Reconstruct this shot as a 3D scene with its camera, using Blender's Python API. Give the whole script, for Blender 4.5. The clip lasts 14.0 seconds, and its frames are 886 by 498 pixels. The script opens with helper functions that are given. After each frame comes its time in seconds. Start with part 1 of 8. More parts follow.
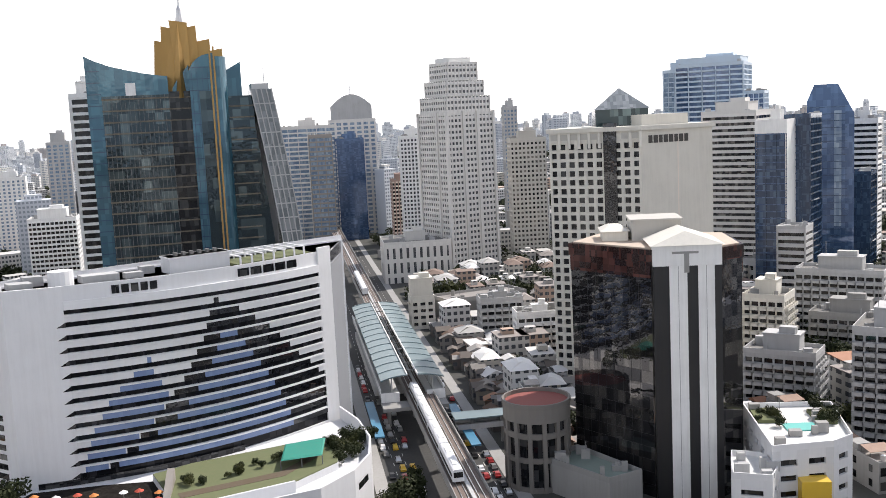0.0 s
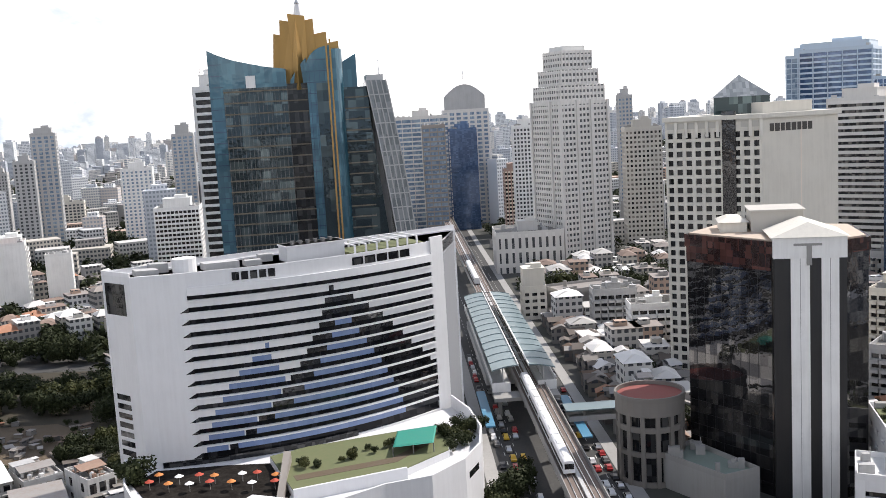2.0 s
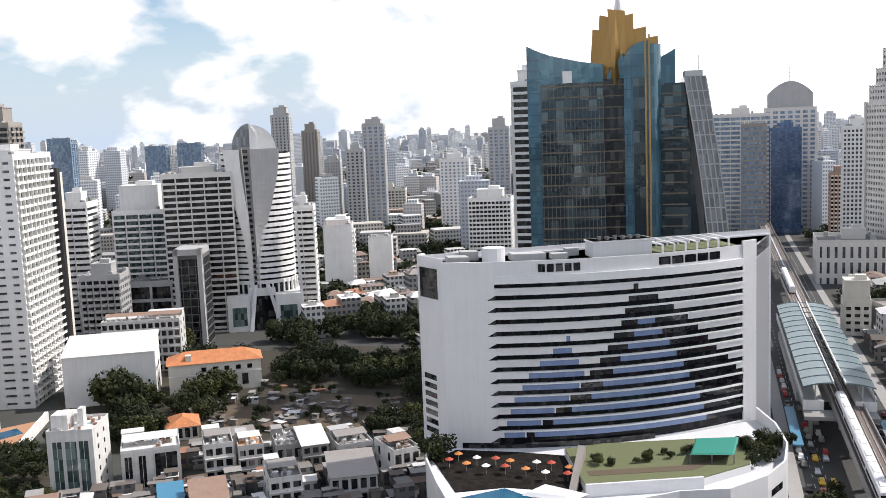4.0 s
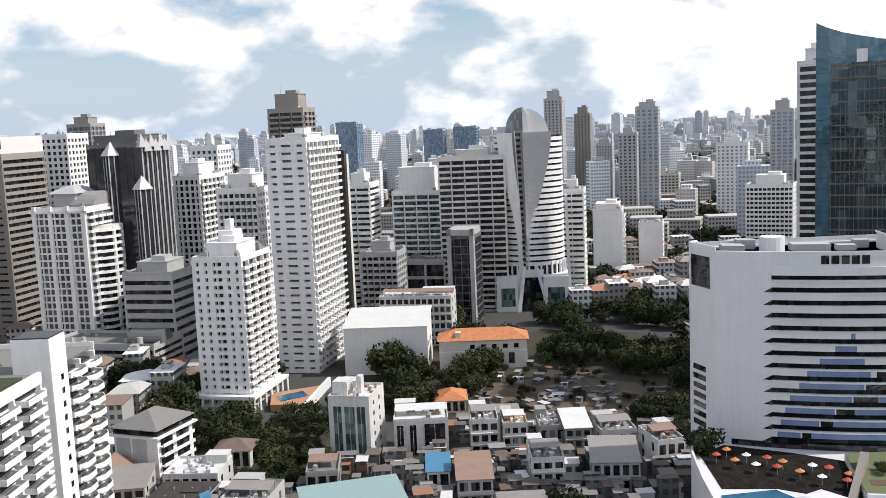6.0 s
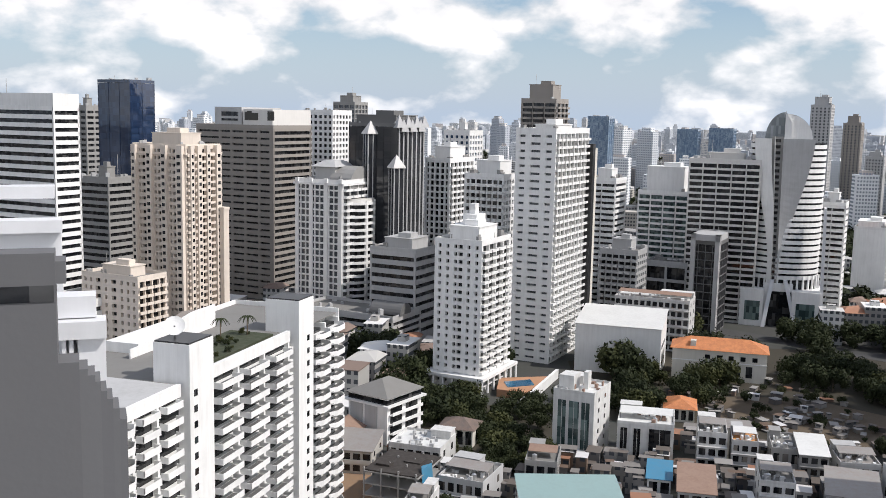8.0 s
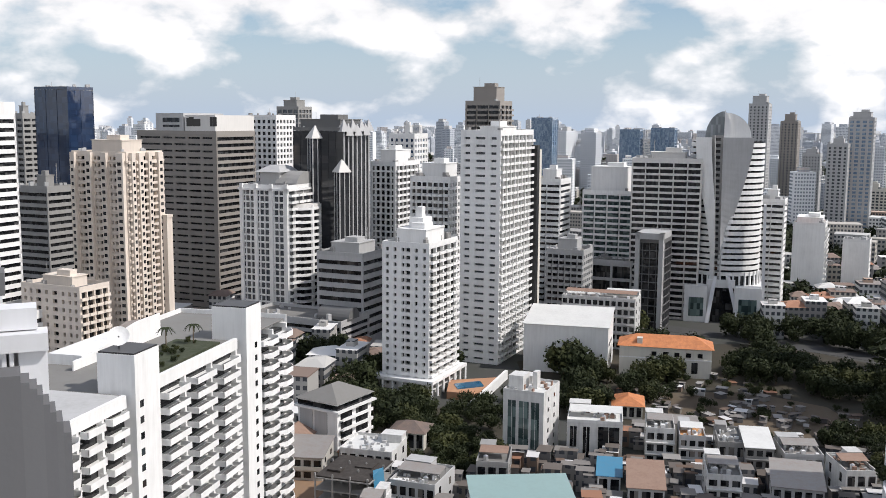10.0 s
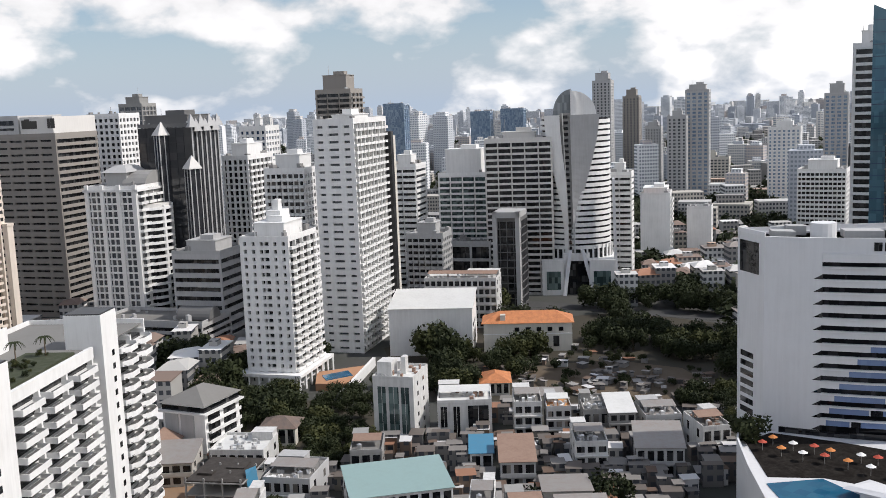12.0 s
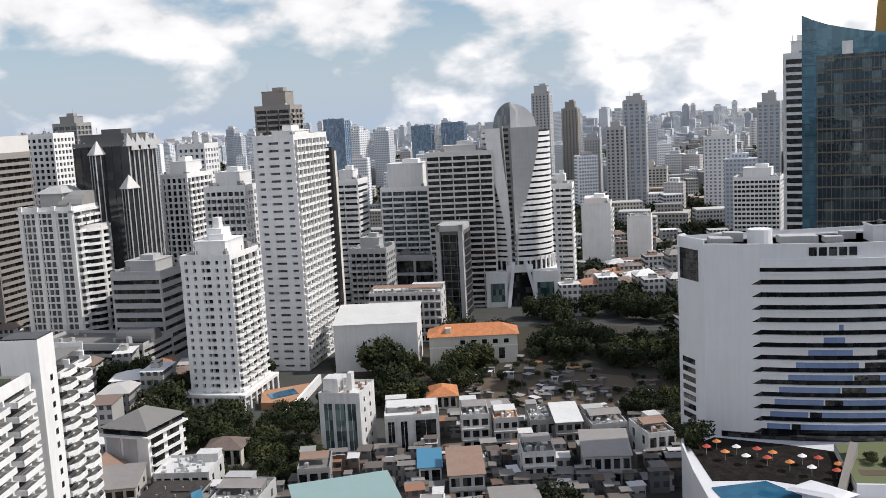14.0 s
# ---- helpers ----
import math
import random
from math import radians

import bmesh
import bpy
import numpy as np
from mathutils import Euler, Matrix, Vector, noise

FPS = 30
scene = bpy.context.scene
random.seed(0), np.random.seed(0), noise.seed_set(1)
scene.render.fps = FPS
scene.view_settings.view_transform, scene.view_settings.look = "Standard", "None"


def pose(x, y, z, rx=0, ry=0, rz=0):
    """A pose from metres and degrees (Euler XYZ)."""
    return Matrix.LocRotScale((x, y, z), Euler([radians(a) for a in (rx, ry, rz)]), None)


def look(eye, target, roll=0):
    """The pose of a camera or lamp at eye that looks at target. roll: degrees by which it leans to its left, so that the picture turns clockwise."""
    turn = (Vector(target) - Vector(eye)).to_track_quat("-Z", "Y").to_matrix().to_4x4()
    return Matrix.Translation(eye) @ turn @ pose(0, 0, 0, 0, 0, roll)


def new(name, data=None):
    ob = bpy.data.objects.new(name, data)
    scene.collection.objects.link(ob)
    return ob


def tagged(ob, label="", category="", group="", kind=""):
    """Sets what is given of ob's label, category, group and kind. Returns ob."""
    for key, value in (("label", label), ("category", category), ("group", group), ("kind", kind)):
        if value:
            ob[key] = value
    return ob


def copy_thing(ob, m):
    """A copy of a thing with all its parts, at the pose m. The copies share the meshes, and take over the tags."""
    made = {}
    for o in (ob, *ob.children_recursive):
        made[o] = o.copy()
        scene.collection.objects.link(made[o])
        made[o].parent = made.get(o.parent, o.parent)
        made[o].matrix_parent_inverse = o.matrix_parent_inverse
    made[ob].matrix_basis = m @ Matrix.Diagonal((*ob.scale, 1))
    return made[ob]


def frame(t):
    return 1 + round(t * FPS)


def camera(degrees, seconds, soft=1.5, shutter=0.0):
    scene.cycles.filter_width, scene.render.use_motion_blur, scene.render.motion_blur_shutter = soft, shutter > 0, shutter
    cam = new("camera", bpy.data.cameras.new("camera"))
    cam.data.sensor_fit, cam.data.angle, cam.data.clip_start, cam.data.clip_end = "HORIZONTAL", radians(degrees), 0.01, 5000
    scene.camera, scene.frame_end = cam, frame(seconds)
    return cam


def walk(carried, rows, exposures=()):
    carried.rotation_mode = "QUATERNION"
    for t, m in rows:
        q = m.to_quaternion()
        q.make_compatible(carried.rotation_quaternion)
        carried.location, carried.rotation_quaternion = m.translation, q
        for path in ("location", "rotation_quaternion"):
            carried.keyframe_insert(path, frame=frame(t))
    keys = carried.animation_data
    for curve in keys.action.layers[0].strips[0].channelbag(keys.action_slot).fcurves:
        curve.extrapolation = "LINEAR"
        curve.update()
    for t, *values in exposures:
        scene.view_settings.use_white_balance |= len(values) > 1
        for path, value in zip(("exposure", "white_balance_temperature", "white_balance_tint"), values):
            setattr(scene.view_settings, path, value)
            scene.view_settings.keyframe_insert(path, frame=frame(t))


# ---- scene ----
cam = camera(48.26, 14.0, soft=0.6)
PATH = [
    (0.0, pose(0, 0, 105, 82.44, 2.80, 4.80)),
    (0.5, pose(0, 0, 105, 82.50, 2.81, 4.90)),
    (1.0, pose(0, 0, 105, 82.55, 2.80, 5.64)),
    (1.5, pose(0, 0, 105, 82.47, 3.08, 7.88)),
    (2.0, pose(0, 0, 105, 82.20, 3.27, 11.29)),
    (2.5, pose(0, 0, 105, 82.49, 2.86, 15.18)),
    (3.0, pose(0, 0, 105, 82.97, 2.42, 19.57)),
    (3.5, pose(0, 0, 105, 83.01, 2.33, 24.50)),
    (3.7, pose(0, 0, 105, 82.89, 2.23, 26.51)),
    (4.2, pose(0, 0, 105, 82.79, 2.32, 30.78)),
    (4.7, pose(0, 0, 105, 82.65, 2.64, 34.20)),
    (5.2, pose(0, 0, 105, 82.53, 2.88, 37.57)),
    (5.8, pose(0, 0, 105, 82.53, 2.64, 42.67)),
    (6.0, pose(0, 0, 105, 82.50, 2.48, 44.79)),
    (6.5, pose(0, 0, 105, 82.65, 1.83, 49.79)),
    (7.0, pose(0, 0, 105, 82.51, 0.70, 54.18)),
    (7.5, pose(0, 0, 105, 82.37, -0.17, 57.19)),
    (7.7, pose(0, 0, 105, 82.29, -0.63, 57.94)),
    (8.2, pose(0, 0, 105, 82.27, -1.38, 59.94)),
    (8.7, pose(0, 0, 105, 82.41, -1.70, 60.57)),
    (9.2, pose(0, 0, 105, 82.54, -1.57, 59.83)),
    (9.8, pose(0, 0, 105, 82.47, -0.80, 57.16)),
    (10.0, pose(0, 0, 105, 82.44, -0.40, 56.03)),
    (10.5, pose(0, 0, 105, 82.13, 0.51, 52.91)),
    (11.0, pose(0, 0, 105, 81.60, 1.28, 50.57)),
    (11.5, pose(0, 0, 105, 81.44, 1.86, 48.80)),
    (12.0, pose(0, 0, 105, 81.57, 2.17, 47.50)),
    (12.5, pose(0, 0, 105, 81.64, 2.17, 46.88)),
    (13.0, pose(0, 0, 105, 81.71, 2.44, 46.49)),
    (13.5, pose(0, 0, 105, 82.04, 2.87, 45.58)),
    (14.0, pose(0, 0, 105, 82.23, 3.02, 44.08)),
]
EXPOSURES = [(0.0, 0.25, 6650, 13), (3.0, 0.2, 6600, 13), (6.0, -0.06, 6480, 12), (7.0, -0.16, 6420, 12), (10.0, -0.23, 6420, 12), (12.0, -0.31, 6450, 12), (14.0, -0.3, 6430, 12)]
walk(cam, PATH, EXPOSURES)

# ---- world, sun ----
SUN_YAW, SUN_EL = -48.0, 48.0
world = bpy.data.worlds.new("sky")
scene.world = world
world.use_nodes = True
wt = world.node_tree
wt.nodes.clear()


def wn(kind, **sets):
    n = wt.nodes.new(kind)
    for k, v in sets.items():
        n.inputs[k].default_value = v
    return n


w_out = wn("ShaderNodeOutputWorld")
w_bg = wn("ShaderNodeBackground", Strength=0.122)
w_sky = wn("ShaderNodeTexSky")
w_sky.sky_type = "NISHITA"
w_sky.sun_disc = False
w_sky.sun_elevation = radians(SUN_EL)
w_sky.sun_rotation = radians(-SUN_YAW)
w_sky.air_density, w_sky.dust_density, w_sky.ozone_density = 1.0, 0.25, 3.0
w_co = wn("ShaderNodeTexCoord")
w_sep = wn("ShaderNodeSeparateXYZ")
wt.links.new(w_co.outputs["Generated"], w_sep.inputs[0])
# piled clouds: noise over the direction, flattened in height
w_map = wn("ShaderNodeMapping")
w_map.inputs["Scale"].default_value = (1.0, 1.0, 1.9)
w_map.inputs["Location"].default_value = (0.35, 0.2, 0.1)
wt.links.new(w_co.outputs["Generated"], w_map.inputs["Vector"])
w_noi = wn("ShaderNodeTexNoise", Scale=10.5, Detail=9.0, Roughness=0.50, Distortion=0.1)
wt.links.new(w_map.outputs[0], w_noi.inputs["Vector"])
# more cloud towards the sun's side, where the sky is one white glare
w_dot = wn("ShaderNodeVectorMath")
w_dot.operation = "DOT_PRODUCT"
w_dot.inputs[1].default_value = (math.sin(radians(40)), math.cos(radians(40)), 0.0)
wt.links.new(w_co.outputs["Generated"], w_dot.inputs[0])
w_bias = wn("ShaderNodeMapRange")
w_bias.inputs["From Min"].default_value, w_bias.inputs["From Max"].default_value = 0.1, 0.70
w_bias.inputs["To Min"].default_value, w_bias.inputs["To Max"].default_value = 0.015, 0.34
wt.links.new(w_dot.outputs["Value"], w_bias.inputs["Value"])
w_sum = wn("ShaderNodeMath")
w_sum.operation = "ADD"
wt.links.new(w_noi.outputs["Fac"], w_sum.inputs[0])
wt.links.new(w_bias.outputs[0], w_sum.inputs[1])
# the lowest sky is plain haze under the cloud bases
w_low = wn("ShaderNodeMapRange")
w_low.inputs["From Min"].default_value, w_low.inputs["From Max"].default_value = 0.02, 0.11
w_low.inputs["To Min"].default_value, w_low.inputs["To Max"].default_value = -0.10, 0.05
wt.links.new(w_sep.outputs["Z"], w_low.inputs["Value"])
w_tot = wn("ShaderNodeMath")
w_tot.operation = "ADD"
wt.links.new(w_sum.outputs[0], w_tot.inputs[0])
wt.links.new(w_low.outputs[0], w_tot.inputs[1])
w_ramp = wn("ShaderNodeValToRGB")
w_ramp.color_ramp.elements[0].position = 0.44
w_ramp.color_ramp.elements[1].position = 0.585
wt.links.new(w_tot.outputs[0], w_ramp.inputs[0])
# haze whitens the sky near the horizon
w_haze = wn("ShaderNodeMapRange")
w_haze.inputs["From Min"].default_value, w_haze.inputs["From Max"].default_value = 0.0, 0.12
w_haze.inputs["To Min"].default_value, w_haze.inputs["To Max"].default_value = 0.95, 0.12
wt.links.new(w_sep.outputs["Z"], w_haze.inputs["Value"])
w_hmix = wn("ShaderNodeMix")
w_hmix.data_type = "RGBA"
w_hmix.inputs["B"].default_value = (4.6, 5.6, 6.9, 1)
wt.links.new(w_haze.outputs[0], w_hmix.inputs["Factor"])
wt.links.new(w_sky.outputs[0], w_hmix.inputs["A"])
w_ccol = wn("ShaderNodeMapRange")
w_ccol.inputs["From Min"].default_value, w_ccol.inputs["From Max"].default_value = 0.48, 0.85
w_ccol.inputs["To Min"].default_value, w_ccol.inputs["To Max"].default_value = 8.2, 13.0
wt.links.new(w_sum.outputs[0], w_ccol.inputs["Value"])
w_cc = wn("ShaderNodeCombineColor")
for _i in range(3):
    wt.links.new(w_ccol.outputs[0], w_cc.inputs[_i])
w_mix = wn("ShaderNodeMix")
w_mix.data_type = "RGBA"
# fewer clouds overhead than in the low, far sky
w_high = wn("ShaderNodeMapRange")
w_high.inputs["From Min"].default_value, w_high.inputs["From Max"].default_value = 0.32, 0.7
w_high.inputs["To Min"].default_value, w_high.inputs["To Max"].default_value = 1.0, 0.25
wt.links.new(w_sep.outputs["Z"], w_high.inputs["Value"])
w_cov = wn("ShaderNodeMath")
w_cov.operation = "MULTIPLY"
wt.links.new(w_ramp.outputs["Color"], w_cov.inputs[0])
wt.links.new(w_high.outputs[0], w_cov.inputs[1])
wt.links.new(w_cov.outputs[0], w_mix.inputs["Factor"])
wt.links.new(w_hmix.outputs["Result"], w_mix.inputs["A"])
wt.links.new(w_cc.outputs[0], w_mix.inputs["B"])
wt.links.new(w_mix.outputs["Result"], w_bg.inputs["Color"])
wt.links.new(w_bg.outputs[0], w_out.inputs[0])

sun = new("sun", bpy.data.lights.new("sun", "SUN"))
sun.data.energy, sun.data.angle, sun.data.color = 4.3, radians(0.6), (1.0, 0.955, 0.89)
_a, _e = radians(SUN_YAW), radians(SUN_EL)
SUN_DIR = Vector((-math.sin(_a) * math.cos(_e), math.cos(_a) * math.cos(_e), math.sin(_e)))
sun.matrix_world = look(SUN_DIR * 300, (0, 0, 0))


# ---- materials ----
def mat_base(name):
    m = bpy.data.materials.new(name)
    m.use_nodes = True
    nt = m.node_tree
    return m, nt, nt.nodes["Principled BSDF"]


def lk(nt, a, b):
    nt.links.new(a, b)


def node(nt, kind, **sets):
    n = nt.nodes.new(kind)
    for k, v in sets.items():
        n.inputs[k].default_value = v
    return n


def paint(name, col, rough=0.75, stain=0.22, size=0.12, vary=0.06, dirt=(0.16, 0.15, 0.13), metal=0.0, streak=True):
    """Painted render or concrete: broad stains, rain streaks, fine grain, slight tone per piece."""
    m, nt, b = mat_base(name)
    co = node(nt, "ShaderNodeTexCoord")
    big = node(nt, "ShaderNodeTexNoise", Scale=size, Detail=6.0, Roughness=0.65)
    lk(nt, co.outputs["Object"], big.inputs["Vector"])
    mp = node(nt, "ShaderNodeMapping")
    mp.inputs["Scale"].default_value = (0.9, 0.9, 0.06) if streak else (0.9, 0.9, 0.9)
    lk(nt, co.outputs["Object"], mp.inputs["Vector"])
    stk = node(nt, "ShaderNodeTexNoise", Scale=1.0, Detail=4.0, Roughness=0.7)
    lk(nt, mp.outputs[0], stk.inputs["Vector"])
    mul = node(nt, "ShaderNodeMath")
    mul.operation = "MULTIPLY"
    lk(nt, big.outputs["Fac"], mul.inputs[0])
    lk(nt, stk.outputs["Fac"], mul.inputs[1])
    mr = node(nt, "ShaderNodeMapRange")
    mr.inputs["From Min"].default_value, mr.inputs["From Max"].default_value = 0.18, 0.42
    mr.inputs["To Min"].default_value, mr.inputs["To Max"].default_value = 0.0, stain
    lk(nt, mul.outputs[0], mr.inputs["Value"])
    mx = node(nt, "ShaderNodeMix")
    mx.data_type = "RGBA"
    mx.inputs["A"].default_value = (*col, 1)
    mx.inputs["B"].default_value = (*[c * 0.5 + d * 0.5 for c, d in zip(col, dirt)], 1)
    lk(nt, mr.outputs[0], mx.inputs["Factor"])
    oi = node(nt, "ShaderNodeObjectInfo")
    vr = node(nt, "ShaderNodeMapRange")
    vr.inputs["To Min"].default_value, vr.inputs["To Max"].default_value = 1 - vary, 1 + vary
    lk(nt, oi.outputs["Random"], vr.inputs["Value"])
    hs = node(nt, "ShaderNodeHueSaturation")
    lk(nt, mx.outputs["Result"], hs.inputs["Color"])
    lk(nt, vr.outputs[0], hs.inputs["Value"])
    lk(nt, hs.outputs[0], b.inputs["Base Color"])
    b.inputs["Roughness"].default_value = rough
    b.inputs["Metallic"].default_value = metal
    fine = node(nt, "ShaderNodeTexNoise", Scale=3.0, Detail=3.0)
    lk(nt, co.outputs["Object"], fine.inputs["Vector"])
    bp = node(nt, "ShaderNodeBump", Strength=0.15, Distance=0.05)
    lk(nt, fine.outputs["Fac"], bp.inputs["Height"])
    lk(nt, bp.outputs[0], b.inputs["Normal"])
    return m


def glazing(name, dark, light, share=0.3, cell=(1.6, 1.6, 3.3), rough=0.06, spec=0.6, metal=0.0, wave=0.02):
    """Window glass over dim rooms: each pane has its own tone (blinds, curtains), with a slightly uneven sheen."""
    m, nt, b = mat_base(name)
    co = node(nt, "ShaderNodeTexCoord")
    sn = node(nt, "ShaderNodeVectorMath")
    sn.operation = "SNAP"
    sn.inputs[1].default_value = cell
    lk(nt, co.outputs["Object"], sn.inputs[0])
    oi = node(nt, "ShaderNodeObjectInfo")
    ad = node(nt, "ShaderNodeVectorMath")
    ad.operation = "ADD"
    lk(nt, sn.outputs[0], ad.inputs[0])
    lk(nt, oi.outputs["Location"], ad.inputs[1])
    wh = node(nt, "ShaderNodeTexWhiteNoise")
    wh.noise_dimensions = "3D"
    lk(nt, ad.outputs[0], wh.inputs["Vector"])
    rp = node(nt, "ShaderNodeValToRGB")
    rp.color_ramp.interpolation = "LINEAR"
    rp.color_ramp.elements[0].position = max(0.0, 1 - share - 0.25)
    rp.color_ramp.elements[0].color = (*dark, 1)
    rp.color_ramp.elements[1].position = 1.0
    rp.color_ramp.elements[1].color = (*light, 1)
    lk(nt, wh.outputs["Value"], rp.inputs[0])
    lk(nt, rp.outputs[0], b.inputs["Base Color"])
    b.inputs["Roughness"].default_value = rough
    b.inputs["Metallic"].default_value = metal
    b.inputs["Specular IOR Level"].default_value = spec
    nz = node(nt, "ShaderNodeTexNoise", Scale=0.35, Detail=2.0)
    lk(nt, co.outputs["Object"], nz.inputs["Vector"])
    bp = node(nt, "ShaderNodeBump", Strength=wave, Distance=1.0)
    lk(nt, nz.outputs["Fac"], bp.inputs["Height"])
    lk(nt, bp.outputs[0], b.inputs["Normal"])
    return m


def leafy(name, a, c):
    m, nt, b = mat_base(name)
    oi = node(nt, "ShaderNodeObjectInfo")
    ge = node(nt, "ShaderNodeNewGeometry")
    ad = node(nt, "ShaderNodeMath")
    ad.operation = "ADD"
    lk(nt, oi.outputs["Random"], ad.inputs[0])
    lk(nt, ge.outputs["Random Per Island"], ad.inputs[1])
    hf = node(nt, "ShaderNodeMath")
    hf.operation = "MULTIPLY"
    hf.inputs[1].default_value = 0.5
    lk(nt, ad.outputs[0], hf.inputs[0])
    mx = node(nt, "ShaderNodeMix")
    mx.data_type = "RGBA"
    mx.inputs["A"].default_value, mx.inputs["B"].default_value = (*a, 1), (*c, 1)
    lk(nt, hf.outputs[0], mx.inputs["Factor"])
    lk(nt, mx.outputs["Result"], b.inputs["Base Color"])
    b.inputs["Roughness"].default_value = 0.75
    b.inputs["Specular IOR Level"].default_value = 0.2
    return m


def roof_tiles(name, col, c2):
    m, nt, b = mat_base(name)
    co = node(nt, "ShaderNodeTexCoord")
    wv = node(nt, "ShaderNodeTexWave", Scale=1.6, Distortion=0.6, Detail=2.0)
    lk(nt, co.outputs["Object"], wv.inputs["Vector"])
    nz = node(nt, "ShaderNodeTexNoise", Scale=0.5, Detail=6.0, Roughness=0.7)
    lk(nt, co.outputs["Object"], nz.inputs["Vector"])
    mx = node(nt, "ShaderNodeMix")
    mx.data_type = "RGBA"
    mx.inputs["A"].default_value, mx.inputs["B"].default_value = (*col, 1), (*c2, 1)
    mr = node(nt, "ShaderNodeMapRange")
    mr.inputs["From Min"].default_value, mr.inputs["From Max"].default_value = 0.35, 0.7
    lk(nt, nz.outputs["Fac"], mr.inputs["Value"])
    lk(nt, mr.outputs[0], mx.inputs["Factor"])
    lk(nt, mx.outputs["Result"], b.inputs["Base Color"])
    b.inputs["Roughness"].default_value = 0.7
    bp = node(nt, "ShaderNodeBump", Strength=0.4, Distance=0.1)
    lk(nt, wv.outputs["Fac"], bp.inputs["Height"])
    lk(nt, bp.outputs[0], b.inputs["Normal"])
    return m


WHITE = paint("white paint", (0.84, 0.835, 0.82), 0.6, 0.35)
WHITE_CLEAN = paint("clean white paint", (0.71, 0.715, 0.73), 0.55, 0.2)
CREAM = paint("cream paint", (0.68, 0.65, 0.58), 0.7, 0.3)
STONE = paint("pale stone cladding", (0.50, 0.48, 0.44), 0.65, 0.2)
# on the far towers this lighter stone stands in for haze
PALE_STONE = paint("light and haze-paled stone", (0.70, 0.68, 0.65), 0.7, 0.25)
BEIGE = paint("beige render", (0.50, 0.41, 0.33), 0.75, 0.25)
BEIGE_PALE = paint("pale beige render", (0.74, 0.655, 0.57), 0.75, 0.3)
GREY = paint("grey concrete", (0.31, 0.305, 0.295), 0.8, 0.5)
GREY_PALE = paint("pale grey concrete", (0.47, 0.47, 0.47), 0.75, 0.45)
GREY_DARK = paint("dark grey cladding", (0.14, 0.14, 0.14), 0.6, 0.2)
BROWN = paint("brown grey cladding", (0.29, 0.265, 0.24), 0.65, 0.25)
ROSE = paint("rose brick cladding", (0.36, 0.25, 0.21), 0.75, 0.2)
FLATROOF = paint("weathered roof screed", (0.20, 0.195, 0.185), 0.9, 0.7, 0.2, streak=False)
ROOF_WHITE = paint("white roof coating", (0.66, 0.66, 0.64), 0.7, 0.35, 0.15, streak=False)
TIN = paint("weathered sheet metal", (0.28, 0.265, 0.25), 0.5, 0.6, 0.3, dirt=(0.2, 0.1, 0.06), streak=False)
TIN_RUST = paint("rusty sheet metal", (0.30, 0.20, 0.15), 0.7, 0.7, 0.3, dirt=(0.15, 0.07, 0.04), streak=False)
TIN_BLUE = paint("blue sheet metal", (0.05, 0.21, 0.34), 0.5, 0.4, 0.3, streak=False)
TIN_TEAL = paint("pale green sheet metal", (0.27, 0.39, 0.38), 0.45, 0.25, 0.2, streak=False)
STATION_ROOF = paint("grey blue station roofing", (0.17, 0.235, 0.255), 0.35, 0.25, 0.1, metal=0.3, streak=False)
GOLD = paint("gold metal cladding", (0.42, 0.25, 0.08), 0.38, 0.15, 0.1, metal=0.55)
STEEL = paint("brushed steel", (0.60, 0.60, 0.60), 0.3, 0.1, metal=0.8)
ORANGE_TILE = roof_tiles("orange clay tiles", (0.62, 0.24, 0.09), (0.42, 0.15, 0.06))
BROWN_TILE = roof_tiles("brown roof tiles", (0.20, 0.14, 0.11), (0.12, 0.10, 0.09))
RED_ROOF = paint("dark red roof coating", (0.26, 0.07, 0.06), 0.8, 0.35, 0.2, streak=False)
ASPHALT = paint("asphalt", (0.055, 0.055, 0.055), 0.9, 0.4, 0.1, streak=False)
SOIL = paint("bare soil", (0.11, 0.08, 0.05), 0.95, 0.5, 0.1, streak=False)
LAWN = paint("lawn", (0.13, 0.15, 0.07), 0.95, 0.5, 0.3, dirt=(0.2, 0.17, 0.1), streak=False)
NET = paint("green shade net", (0.015, 0.24, 0.18), 0.7, 0.3, 0.6, streak=False)
WATER = glazing("pool water", (0.008, 0.085, 0.17), (0.014, 0.12, 0.21), 0.5, (3, 3, 3), 0.08)
G_DARK = glazing("dark window glass", (0.008, 0.009, 0.011), (0.07, 0.07, 0.07), 0.22, spec=0.4)
G_ROOM = glazing("window glass with curtains", (0.014, 0.014, 0.016), (0.24, 0.22, 0.20), 0.3, spec=0.4)
G_BLUE = glazing("blue window glass", (0.030, 0.055, 0.105), (0.07, 0.12, 0.20), 0.35, rough=0.05)
G_GREEN = glazing("green window glass", (0.03, 0.05, 0.05), (0.16, 0.22, 0.21), 0.4, rough=0.08)
G_TEAL = glazing("dark teal mirror glass", (0.020, 0.036, 0.044), (0.10, 0.135, 0.14), 0.12, (3.1, 3.1, 4.15), 0.03, 0.9, 0.55, 0.05)
G_TEAL_BRIGHT = glazing("bright teal mirror glass", (0.035, 0.105, 0.15), (0.06, 0.16, 0.21), 0.4, (1.5, 1.5, 4.0), 0.05, 0.9, 0.35, 0.03)
G_BLACK = glazing("black mirror glass", (0.010, 0.011, 0.014), (0.022, 0.024, 0.03), 0.4, (1.5, 1.5, 3.6), 0.02, 1.0, 0.0, 0.05)
